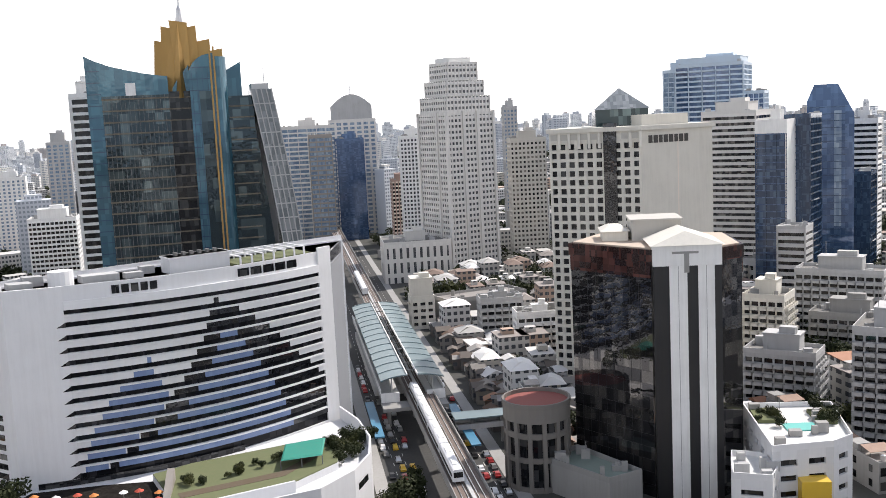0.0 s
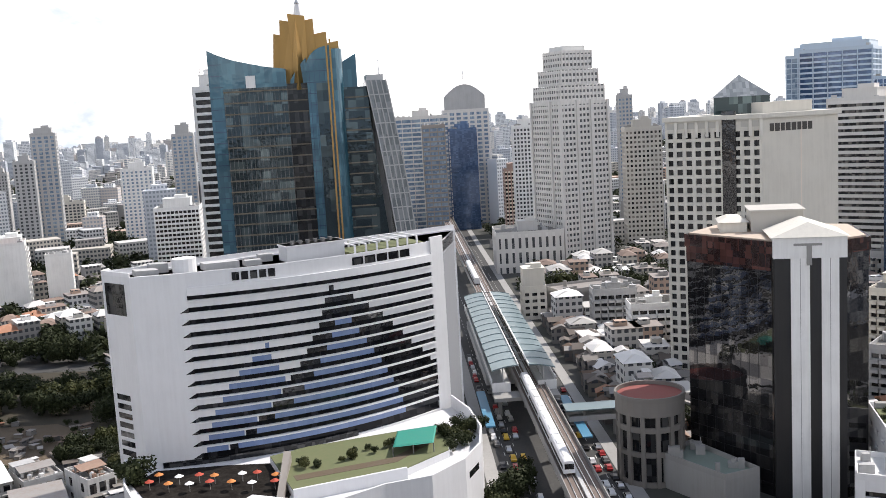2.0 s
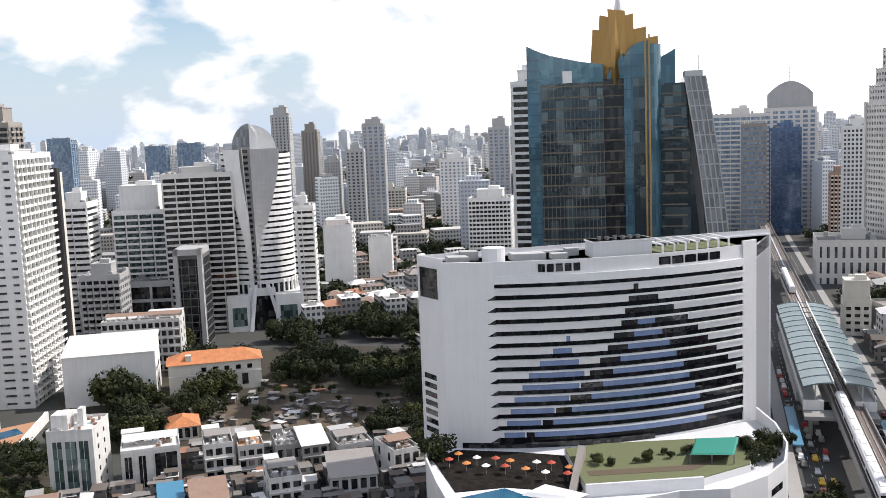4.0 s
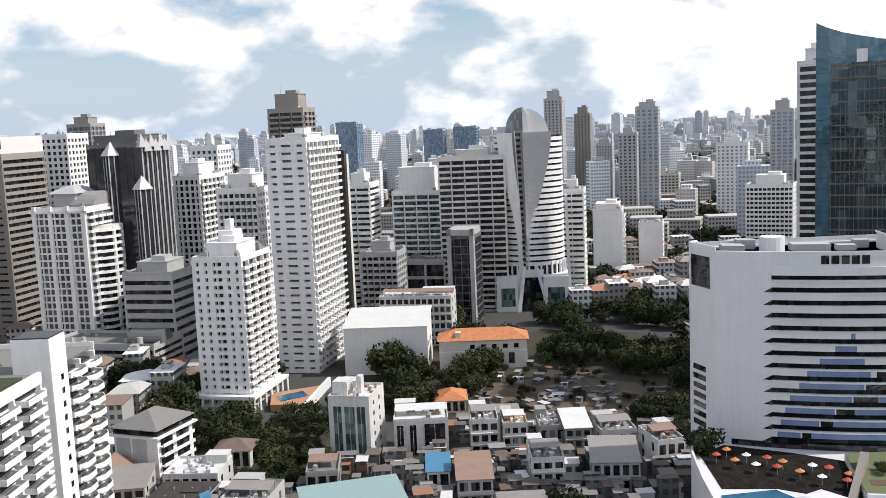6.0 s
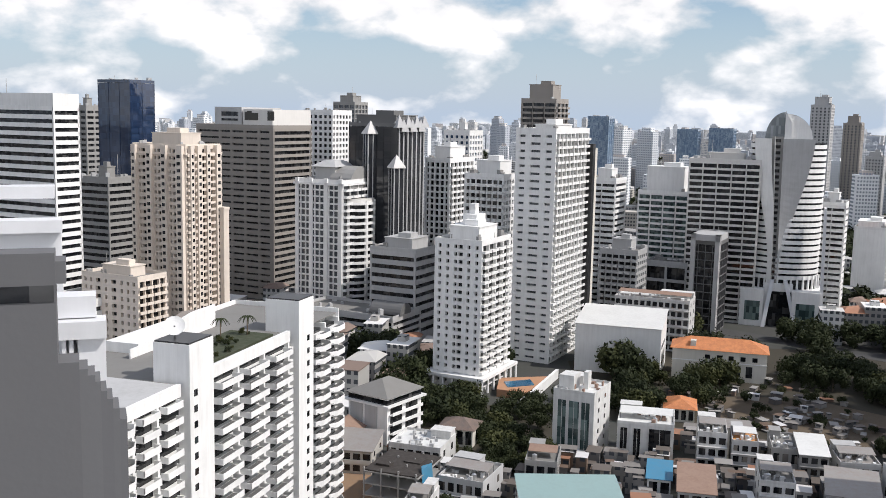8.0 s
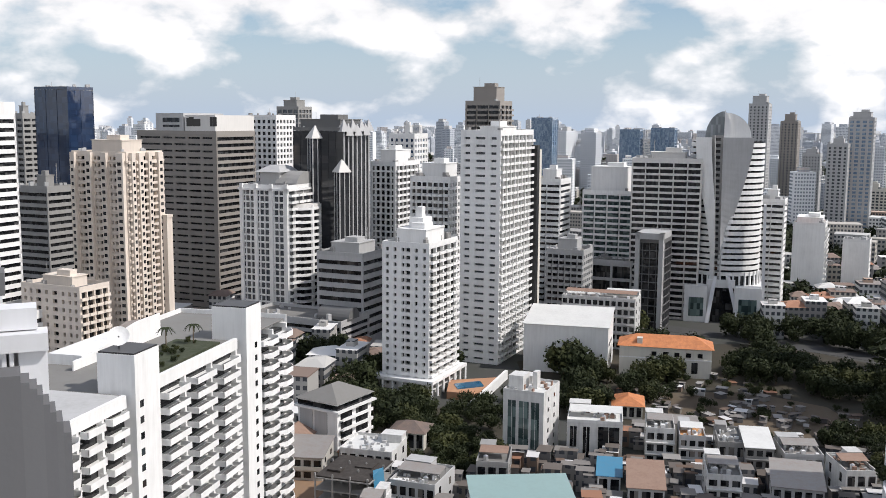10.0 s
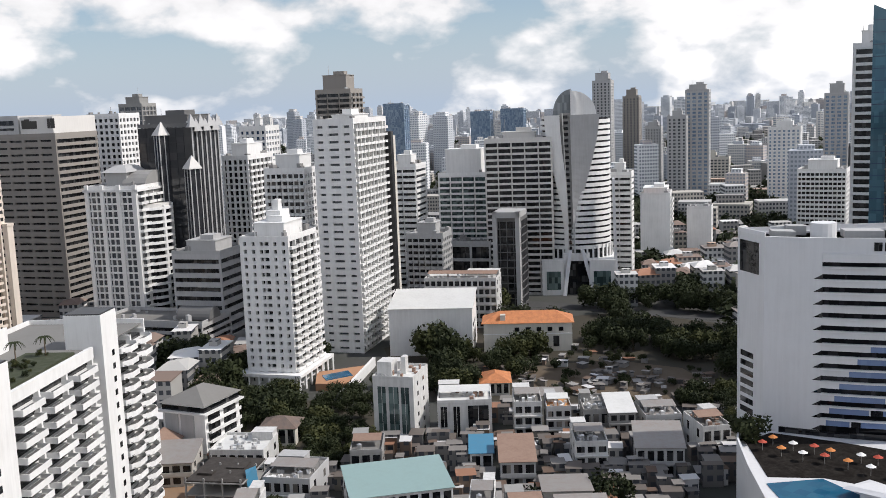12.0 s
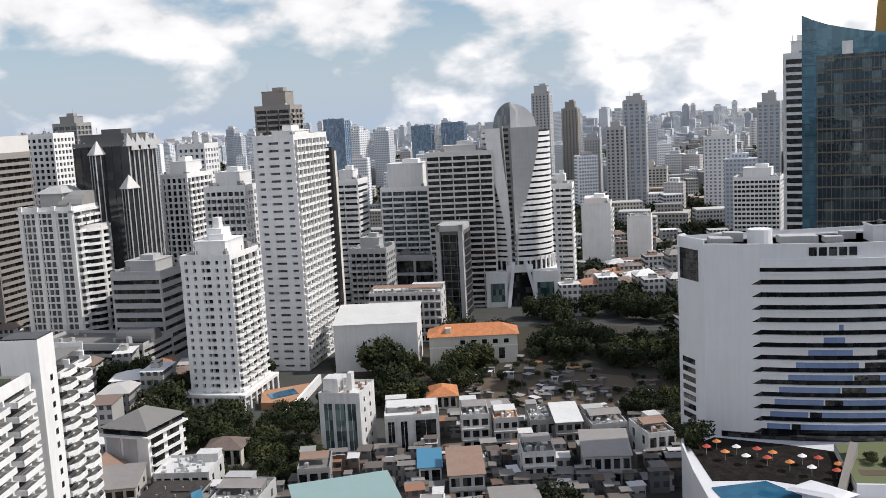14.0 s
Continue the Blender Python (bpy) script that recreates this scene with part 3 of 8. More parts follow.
def car_kind(mat, lab):
    c = thing("car", lab, "car", (0, 0, -60), group="cars on the avenue")
    part("body", MB().box(-0.88, -2.2, 0.28, 0.88, 2.2, 0.8).taper([(-0.85, -1.7), (0.85, -1.7), (0.85, 1.3), (-0.85, 1.3)], [(-0.68, -1.2), (0.68, -1.2), (0.68, 0.6), (-0.68, 0.6)], 0.8, 1.42), mat, c)
    part("window_band", MB().taper([(-0.87, -1.6), (0.87, -1.6), (0.87, 1.2), (-0.87, 1.2)], [(-0.73, -1.28), (0.73, -1.28), (0.73, 0.7), (-0.73, 0.7)], 0.86, 1.32), G_DARK, c)
    ring = [(0.33 * math.cos(i * math.pi / 6), 0.33 + 0.33 * math.sin(i * math.pi / 6)) for i in range(12)]
    wv = [(-0.1, a, b) for a, b in ring] + [(0.1, a, b) for a, b in ring]
    wm = MB().solid(wv, [tuple(range(12)), tuple(range(12, 24))] + [(i, (i + 1) % 12, 12 + (i + 1) % 12, 12 + i) for i in range(12)]).mesh("wheel", BLACK)
    for sx in (-0.82, 0.82):
        for sy in (-1.35, 1.35):
            part("wheel", wm, None, c, at=(sx, sy, 0))
    return c


rng = random.Random(5)
cars = [car_kind(m, f"{n} car on the asphalt avenue") for m, n in zip(CAR_COLS, ("plain white", "dark grey", "silver grey", "bright red", "yellow taxi", "glossy black"))]
placed = 0
for lane in (-15.2, -11.6, -8.0, 8.0, 11.6, 15.2):
    y = -150 + rng.random() * 8
    while y < 90:
        src = rng.choice(cars)
        x, yy = av(lane + rng.uniform(-0.3, 0.3), y)
        m = pose(x, yy, 0.07, 0, 0, AV_YAW + (180 if lane < 0 else 0) + rng.uniform(-2, 2))
        if placed < len(cars):
            cars[placed].matrix_world = m
        else:
            copy_thing(src, m)
        placed += 1
        y += rng.choice((5.5, 6, 6.5, 8, 12, 20))

# ---- the white resort hotel by the avenue ----
HA, HB = (-131.8, 232.0), (-60.5, 290.8)
_l = math.hypot(HB[0] - HA[0], HB[1] - HA[1])
HN = ((HB[1] - HA[1]) / _l, -(HB[0] - HA[0]) / _l)


def hf(u, out=0.0):
    """A place on the bowed hotel front, u from 0 to 1, out metres in front of it."""
    b = 9.0 * 4 * u * (1 - u) + out
    return (HA[0] + (HB[0] - HA[0]) * u + HN[0] * b, HA[1] + (HB[1] - HA[1]) * u + HN[1] * b)


HU0, HU1 = 0.145, 0.945
hotel = thing("resort_hotel", "white bowed hotel with black window strips and blue mountain pattern", "hotel")
HBACK_L, HBACK_R = (-143.2, 238.0), (-62.6, 320.0)
take([HA, HB, HBACK_L, HBACK_R])


def hstrip(u0, u1, z0, z1, out, back, n=None):
    n = n or max(1, round((u1 - u0) * 40))
    mb = MB()
    fr = [hf(u0 + (u1 - u0) * i / n, out) for i in range(n + 1)]
    bk = [hf(u0 + (u1 - u0) * i / n, -back) for i in range(n + 1)]
    v = [(*p, z0) for p in fr] + [(*p, z0) for p in bk] + [(*p, z1) for p in fr] + [(*p, z1) for p in bk]
    k = n + 1
    f = []
    for i in range(n):
        f += [(i, i + 1, 2 * k + i + 1, 2 * k + i), (k + i, k + i + 1, 3 * k + i + 1, 3 * k + i), (i, i + 1, k + i + 1, k + i), (2 * k + i, 2 * k + i + 1, 3 * k + i + 1, 3 * k + i)]
    f += [(0, k, 3 * k, 2 * k), (n, k + n, 3 * k + n, 2 * k + n)]
    return mb.solid(v, f)


core = [hf(i / 24, -0.7) for i in range(25)] + [HBACK_R, HBACK_L]
part("core", MB().quad_box(inset(core, 0.02), 0, 66.5), glazing("shaded strip glass", (0.006, 0.007, 0.009), (0.03, 0.03, 0.035), 0.2, spec=0.2), hotel)
part("end_panel", hstrip(0, HU0, 15, 67.5, 0.0, 0.9), WHITE_CLEAN, hotel)
part("end_panel", hstrip(HU1, 1.0, 15, 68.6, 0.0, 0.9), WHITE_CLEAN, hotel)
part("base_band", hstrip(0, 1, 0, 15.9, 0.0, 0.9), WHITE_CLEAN, hotel)
part("top_band", hstrip(HU0, HU1, 61.4, 63.6, 0.35, 0.9), WHITE_CLEAN, hotel)
part("upper_wall", hstrip(HU0, HU1, 63.6, 67.5, -0.4, 0.9), WHITE_CLEAN, hotel)
for u0, u1, k in ((0.27, 0.40, 5), (0.64, 0.86, 5)):
    for j in range(k):
        a = u0 + (u1 - u0) * j / k
        part("upper_window", hstrip(a + 0.002, a + (u1 - u0) / k - 0.004, 64.3, 66.5, -0.3, 0.2, 2), G_DARK, hotel)
HZ, HD = 60.2, 3.32


def seg_rows(r):
    """Colour stretches of one spandrel row, by place along the strip part."""
    big = {0: (0.515, 0.535), 1: (0.495, 0.615), 2: (0.48, 0.68), 3: (0.465, 0.74), 4: (0.435, 0.785), 5: (0.41, 0.83), 6: (0.38, 0.87), 7: (0.34, 0.925), 8: (0.305, 0.965), 9: (0.265, 1.0), 10: (0.21, 1.0), 11: (0.16, 1.0), 12: (0.10, 1.0)}[r]
    blue = {3: (0.53, 0.60), 4: (0.515, 0.63), 5: (0.49, 0.66), 6: (0.46, 0.69), 7: (0.43, 0.72), 8: (0.39, 0.745), 9: (0.345, 0.77), 10: (0.27, 0.79), 11: (0.20, 0.81), 12: (0.13, 0.82)}.get(r)
    small = {4: (0.255, 0.27), 5: (0.205, 0.275), 6: (0.155, 0.30), 7: (0.115, 0.32), 8: (0.09, 0.30), 9: (0.06, 0.26), 10: (0.045, 0.205), 11: (0.03, 0.155), 12: (0.02, 0.095)}.get(r)
    cuts = []
    if small:
        cuts.append((small[0], min(small[1], big[0]), "blue"))
    if blue:
        cuts += [(big[0], blue[0], "dark"), (blue[0], blue[1], "blue"), (blue[1], big[1], "dark")]
    else:
        cuts.append((big[0], big[1], "dark"))
    res, s = [], 0.0
    for a, b, c in cuts:
        if a > s:
            res.append((s, a, "white"))
        res.append((max(a, s), b, c))
        s = b
    if s < 1:
        res.append((s, 1.0, "white"))
    return res


HS = {"white": WHITE_CLEAN, "blue": G_BANDBLUE, "dark": G_BLACK}
for r in range(13):
    zt = HZ - r * HD
    for a, b, c in seg_rows(r):
        if b - a < 0.004:
            continue
        u0, u1 = HU0 + (HU1 - HU0) * a, HU0 + (HU1 - HU0) * b
        zb = zt - HD + 1.35
        if c == "dark":
            part("dark_panel", hstrip(u0, u1, zb, zt - 0.42, -0.12, 0.8), G_BLACK, hotel)
        else:
            part("spandrel_panel", hstrip(u0, u1, zb, zt - 0.42, 0.0 if c == "white" else -0.08, 0.8), HS[c], hotel)
for r in range(13):
    part("floor_ledge", hstrip(HU0, HU1, HZ - r * HD - 0.42, HZ - r * HD, 0.28, 0.8), WHITE_CLEAN, hotel)
part("side_wall", MB().wall(HBACK_L, HA, 0, 67.5, 0.02, 0.8), WHITE_CLEAN, hotel)
for r in range(7):
    q0, q1 = lerp(HBACK_L, HA, 0.15), lerp(HBACK_L, HA, 0.62)
    part("side_louvre", MB().wall(q0, q1, 18 + r * 2.6, 19.5 + r * 2.6, 0.15, 0.2), G_DARK, hotel)
# no hole here: a dark panel gives the opening's inner shade
part("side_opening", MB().wall(lerp(HBACK_L, HA, 0.1), lerp(HBACK_L, HA, 0.8), 57, 65.5, 0.12, 0.2), G_DARK, hotel, "dark panel for the shaded roof terrace opening in the side wall")
for r in range(13):
    zt = HZ - r * HD
    part("strip_end", MB().solid([(*hf(HU0 - 0.022, 0.03), zt - HD + 0.02), (*hf(HU0 + 0.002, 0.03), zt - HD + 0.02), (*hf(HU0 + 0.002, 0.03), zt - HD + 1.33), (*hf(HU0 - 0.022, -0.2), zt - HD + 0.02), (*hf(HU0 + 0.002, -0.2), zt - HD + 0.02), (*hf(HU0 + 0.002, -0.2), zt - HD + 1.33)], [(0, 1, 2), (3, 4, 5), (0, 1, 4, 3), (1, 2, 5, 4), (2, 0, 3, 5)]), G_DARK, hotel)
part("end_wall", MB().wall(HB, HBACK_R, 0, 63.0, 0.02, 0.8), paint("blue grey end wall", (0.22, 0.23, 0.25), 0.6, 0.2), hotel, "plain blue grey end wall")
part("back_wall", MB().wall(HBACK_R, HBACK_L, 0, 67.0, 0.02, 0.8), WHITE_CLEAN, hotel)
roofp = [hf(i / 24, -1.0) for i in range(25)] + [HBACK_R, HBACK_L]
part("roof", MB().quad_box(inset(roofp, 0.5), 66.0, 66.5), FLATROOF, hotel)
hc = lambda u, b, w, d: [(hf(u)[0] - HN[0] * b, hf(u)[1] - HN[1] * b), (hf(u + w)[0] - HN[0] * b, hf(u + w)[1] - HN[1] * b), (hf(u + w)[0] - HN[0] * (b + d), hf(u + w)[1] - HN[1] * (b + d)), (hf(u)[0] - HN[0] * (b + d), hf(u)[1] - HN[1] * (b + d))]
part("roof_house", MB().quad_box(hc(0.46, 7, 0.19, 7), 66.4, 71.0).quad_box(inset(hc(0.46, 7, 0.19, 7), -0.3), 70.6, 71.0), WHITE_CLEAN, hotel)
part("roof_drum", MB().quad_box([(hf(0.16)[0] - HN[0] * 6 + 3.2 * math.cos(k * 0.3927), hf(0.16)[1] - HN[1] * 6 + 3.2 * math.sin(k * 0.3927)) for k in range(16)], 66.4, 70.8), WHITE_CLEAN, hotel)
part("roof_garden", MB().quad_box(hc(0.66, 4, 0.28, 12), 66.4, 67.2), LAWN, hotel, "green roof planting")
for k in range(7):
    part("pergola_beam", MB().quad_box(hc(0.665 + k * 0.04, 3, 0.006, 14), 69.2, 69.5).quad_box(hc(0.665 + k * 0.04, 3, 0.006, 0.4), 66.4, 69.2).quad_box(hc(0.665 + k * 0.04, 16, 0.006, 0.4), 66.4, 69.2), WHITE_CLEAN, hotel)
for u_, b_, w_, d_, z_ in ((0.22, 8, 0.10, 5, 68.4), (0.34, 9, 0.05, 3, 68.0), (0.03, 6, 0.06, 5, 68.2), (0.08, 12, 0.05, 4, 69.0), (0.40, 14, 0.04, 3, 68.6)):
    part("roof_plant", MB().quad_box(hc(u_, b_, w_, d_), 66.4, z_), GREY_PALE, hotel, "grey roof machinery")
part("roof_kerb", MB().wall(HBACK_L, HA, 67.5, 68.6, 0.02, 0.3).wall(HBACK_R, HBACK_L, 67.0, 68.4, 0.02, 0.3), WHITE_CLEAN, hotel)
for k in range(6):
    cx, cy = hf(0.49 + k * 0.025)[0] - HN[0] * 10, hf(0.49 + k * 0.025)[1] - HN[1] * 10
    part("roof_dish", MB().quad_box([(cx + 0.7 * math.cos(a), cy + 0.7 * math.sin(a)) for a in (0, 1, 2, 3, 4, 5)], 71.0, 72.0), GREY_DARK, hotel)

# podium with its garden deck and pool
podium = thing("hotel_podium", "white hotel podium with curved wall, lawn deck and pool terrace", "podium")
PP = [(-139, 233), (-130, 216), (-118, 201), (-104, 185), (-92, 180), (-80, 195), (-62, 216), (-52, 222), (-46, 234), (-44, 246), (-46, 260), (-52, 276), (-60.0, 289.5)]
take(PP)
body = PP + [hf(u, -0.5) for u in (0.75, 0.5, 0.25)]
part("podium_wall", MB().quad_box(body, 0, 15.4), WHITE_CLEAN, podium)
for i in range(len(PP) - 1):
    hi = 19.2 if 4 < i else (18.0 if i < 3 else 16.2)
    part("parapet", MB().wall(PP[i], PP[i + 1], 15.4, hi, 0.02, 0.5), WHITE_CLEAN, podium)
for i, s0, s1, z in ((5, 0.25, 0.7, 12), (8, 0.2, 0.8, 13), (6, 0.1, 0.5, 9)):
    q0, q1 = lerp(PP[i], PP[i + 1], s0), lerp(PP[i], PP[i + 1], s1)
    part("slot_window", MB().wall(q0, q1, z, z + 1.7, 0.06, 0.3), G_DARK, podium)
lawn = [(-84, 213), (-62, 228), (-52, 245), (-56, 262), (-66, 262), (-92, 246), (-100, 238)]
part("lawn_bed", MB().quad_box(inset(lawn, 0.3), 15.4, 17.3), WHITE_CLEAN, podium)
part("lawn", MB().quad_box(inset(lawn, 0.4), 17.3, 17.6), LAWN, podium, "dry green lawn on the deck")
part("lawn_kerb", MB().wall((-84, 213), (-60, 229), 15.4, 18.6, 0.5, 0.2), WHITE_CLEAN, podium)
part("path", MB().quad_box([(-86, 221), (-64, 235), (-58, 250), (-60, 251), (-66, 238), (-88, 224)], 17.6, 17.66), SOIL, podium)
part("shade_net", MB().taper([(-66, 239), (-56, 243), (-58, 257), (-68, 252)], [(-65.6, 239.4), (-56.4, 243.4), (-58.4, 256.6), (-67.6, 251.6)], 20.0, 20.25), NET, podium, "green shade net on poles")
for q in ((-66, 239), (-56, 243), (-58, 257), (-68, 252), (-61, 241), (-63, 254)):
    part("net_post", MB().box(q[0] - 0.12, q[1] - 0.12, 17.5, q[0] + 0.12, q[1] + 0.12, 20.05), GREY_DARK, podium)
part("pool", MB().quad_box([(-112, 199), (-97, 186), (-88, 198), (-92, 206), (-104, 210)], 15.3, 15.62), WATER, podium, "blue swimming pool")
# the hotel's shade on the terrace is put into this near-black colour
SHADE_DECK = paint("timber deck blackened for shade", (0.012, 0.010, 0.009), 0.95, 0.3, 0.4, streak=False)
SHADE_DECK.node_tree.nodes["Principled BSDF"].inputs["Specular IOR Level"].default_value = 0.08
part("terrace", MB().quad_box([(-130.5, 221), (-114, 203), (-104, 211), (-92, 213.5), (-86, 214.5), (-89, 240), (-112, 236), (-129, 231)], 15.4, 15.55), SHADE_DECK, podium, "dark wooden terrace, blackened further for the hotel's shade")
part("restaurant_front", hstrip(0.04, 0.62, 15.5, 17.0, 0.3, 0.4), G_DARK, podium, "dark glazed restaurant front")
part("wedge_wall", MB().solid([(-88, 212, 15.4), (-86, 211, 15.4), (-92, 234, 15.4), (-94, 234, 15.4), (-88, 212, 16.5), (-86, 211, 16.5), (-92, 234, 20.5), (-94, 234, 20.5)], [(0, 1, 2, 3), (4, 5, 6, 7), (0, 1, 5, 4), (1, 2, 6, 5), (2, 3, 7, 6), (3, 0, 4, 7)]), BROWN, podium)
part("pool_bar_roof", MB().taper([(-96, 203), (-84, 204), (-82, 210), (-94, 212)], [(-95, 204), (-86, 205), (-84, 208), (-92, 210)], 17.5, 18.2), WHITE_CLEAN, podium)
part("pool_bar_wall", MB().quad_box([(-93, 205), (-86, 206), (-85, 208), (-92, 209)], 15.5, 17.5), WHITE_CLEAN, podium)
PARASOL = [paint("red parasol cloth", (0.45, 0.07, 0.04), 0.8, 0.2), paint("orange parasol cloth", (0.6, 0.22, 0.06), 0.8, 0.2), WHITE]
for k in range(14):
    px_, py_ = -124 + (k % 7) * 5.3 + rng.uniform(-1, 1), 217 + (k // 7) * 5.0 + (k % 7) * 0.6 + rng.uniform(-1, 1)
    um = thing("parasol", "small cloth parasol on the pool terrace", "parasol", (px_, py_, 15.55), group="terrace parasols")
    ring = [(1.2 * math.cos(a * math.pi / 4), 1.2 * math.sin(a * math.pi / 4), 2.2) for a in range(8)]
    part("canopy", MB().solid(ring + [(0, 0, 2.9)], [(i, (i + 1) % 8, 8) for i in range(8)]), PARASOL[k % 3], um)
    part("pole", MB().box(-0.05, -0.05, 0, 0.05, 0.05, 2.8), GREY, um)

# ---- teal glass tower with golden crown ----
gx, gy = brg(19, 385)
glass = thing("glass_tower", "teal mirror glass office tower with stepped golden crown and spire", "tower", (gx, gy, 0), 19)
take(mid(18.5, 395, 19, 78, 40))


def profile(mb, xs, ztops, y0, y1, z0=0.0):
    """A slab whose top follows heights along x."""
    k = len(xs)
    v = [(x, y0, z0) for x in xs] + [(x, y0, z) for x, z in zip(xs, ztops)] + [(x, y1, z0) for x in xs] + [(x, y1, z) for x, z in zip(xs, ztops)]
    f = []
    for i in range(k - 1):
        f += [(i, i + 1, k + i + 1, k + i), (2 * k + i, 2 * k + i + 1, 3 * k + i + 1, 3 * k + i), (k + i, k + i + 1, 3 * k + i + 1, 3 * k + i), (i, i + 1, 2 * k + i + 1, 2 * k + i)]
    f += [(0, k, 3 * k, 2 * k), (k - 1, 2 * k - 1, 4 * k - 1, 3 * k - 1)]
    return mb.solid(v, f)


part("main_wing", profile(MB(), [-35.5, -32, -27, -21, -15, -7], [133, 131.2, 129.2, 127.6, 126.2, 125], -4, 24), G_TEAL_BRIGHT, glass, "teal glass wing with swept top")
part("main_glass", MB().box(-30.5, -4.5, 0, -7, -3.9, 118.5), G_TEAL, glass)
part("recess", MB().box(-7.2, -2.5, 0, 1.5, 20, 119.5), G_DARK, glass, "dark recessed glass bay")
part("blue_fin", profile(MB(), [0.7, 2.2, 4, 6, 8.2, 10.2], [126.5, 129.2, 131, 132, 132.5, 132.8], -7, 20), G_TEAL_BRIGHT, glass, "bright blue glass fin")
fin_arc = [(10.2 + 4.2 * math.sin(i * math.pi / 16), -7 + 4.2 * (1 - math.cos(i * math.pi / 16))) for i in range(9)]
part("fin_corner", MB().quad_box(fin_arc + [(14.4, 20), (10.2, 20)], 0, 131.4), G_TEAL_BRIGHT, glass, "rounded blue glass corner")
part("fin_sweep", profile(MB(), [-5.6, -3.6, -1.4, 0.7], [120.5, 123.8, 126.4, 129], -1.5, 0.2, 117), G_TEAL_BRIGHT, glass, "swept blue glass crest")
fin_band = MB().box(0.6, -7.12, 0, 10.2, -6.98, 0.22).mesh("fin_joint", G_NAVY)
wing_band = MB().box(-35.4, -4.16, 0, -30.6, -3.98, 0.25).mesh("wing_joint", G_NAVY)
for k in range(31):
    part("fin_joint", fin_band, None, glass, at=(0, 0, 3 + k * 4.15))
    part("wing_joint", wing_band, None, glass, at=(0, 0, 3 + k * 4.15))
for k in range(5):
    part("fin_joint", MB().box(1.6 + k * 1.9, -7.1, 0, 1.72 + k * 1.9, -6.98, 126), G_NAVY, glass)
part("fin_inlay", MB().box(4.0, -7.35, 0, 8.2, -6.9, 119), G_TEAL, glass)
for x, zt in ((8.6, 132.6), (10.0, 135.0)):
    part("gold_fin", MB().box(x - 0.3, -8.0, 0, x + 0.3, -6.8, zt), GOLD, glass)
part("right_wing", MB().box(14.3, -3, 0, 23.5, 20, 117), G_TEAL, glass)
part("rear_block", profile(MB(), [13.5, 20], [126.5, 130], 6, 18, 100), G_TEAL_BRIGHT, glass)
part("roof_box", MB().box(-22, -4.9, 118.5, -18.5, -3.5, 123), WHITE, glass)
part("lift_tower", MB().box(23.4, 4, 0, 30.0, 16, 121.5), GREY_PALE, glass)
part("mast", MB().box(28.6, 9, 121.5, 28.9, 9.3, 127.5), STEEL, glass)
bandA = MB().box(-30.6, -4.72, 0, -6.9, -4.4, 0.55).mesh("mullion_band", paint("bronze mullions", (0.13, 0.11, 0.08), 0.45, 0.1, metal=0.2))
bandB = MB().box(-7.0, -2.75, 0, 0.6, -2.4, 0.5).mesh("mullion_band", bandA.materials[0])
bandC = MB().box(14.4, -3.25, 0, 23.6, -2.9, 0.5).mesh("mullion_band", bandA.materials[0])
for k in range(28):
    z = 5 + k * 4.15
    part("mullion_band", bandA, None, glass, at=(0, 0, z))
    part("mullion_band", bandB, None, glass, at=(0, 0, z))
    if z < 114:
        part("mullion_band", bandC, None, glass, at=(0, 0, z))
mul = MB().box(-0.07, -4.6, 0, 0.07, -4.42, 118.5).mesh("mullion", GREY_DARK)
for k in range(16):
    part("mullion", mul, None, glass, at=(-30.2 + k * 1.55, 0, 0))


def sail_x(z, lo, hi):
    s = max(0.0, (119 - z) / 119)
    return lo + (hi - lo) * (1 - (1 - s) ** 1.7)


sail = MB()
zs = [119 - i * 119 / 22 for i in range(23)]
L = [(sail_x(z, 22.6, 34.6), z) for z in zs]
R = [(sail_x(z, 30.2, 42.0), z) for z in zs]
n = len(zs)
sv = [(x, -6, z) for x, z in L] + [(x, -6, z) for x, z in R] + [(x, 18, z) for x, z in L] + [(x, 18, z) for x, z in R]
sf = []
for i in range(n - 1):
    sf += [(i, i + 1, n + i + 1, n + i), (2 * n + i, 2 * n + i + 1, 3 * n + i + 1, 3 * n + i), (i, i + 1, 2 * n + i + 1, 2 * n + i), (n + i, n + i + 1, 3 * n + i + 1, 3 * n + i)]
sf += [(0, n, 3 * n, 2 * n), (n - 1, 2 * n - 1, 4 * n - 1, 3 * n - 1)]
SAILG = glazing("grey lattice glass", (0.16, 0.18, 0.19), (0.30, 0.32, 0.33), 0.5, (1.2, 3, 4.1), 0.15, 0.7)
part("sail", sail.solid(sv, sf), SAILG, glass, "grey glass sail sweeping down to the ground")
part("sail_infill", MB().solid([(23, -2, 0), (34, -2, 0), (22.5, -2, 117), (23, 16, 0), (34, 16, 0), (22.5, 16, 117)], [(0, 1, 2), (3, 4, 5), (0, 1, 4, 3), (1, 2, 5, 4), (0, 2, 5, 3)]), G_TEAL, glass)
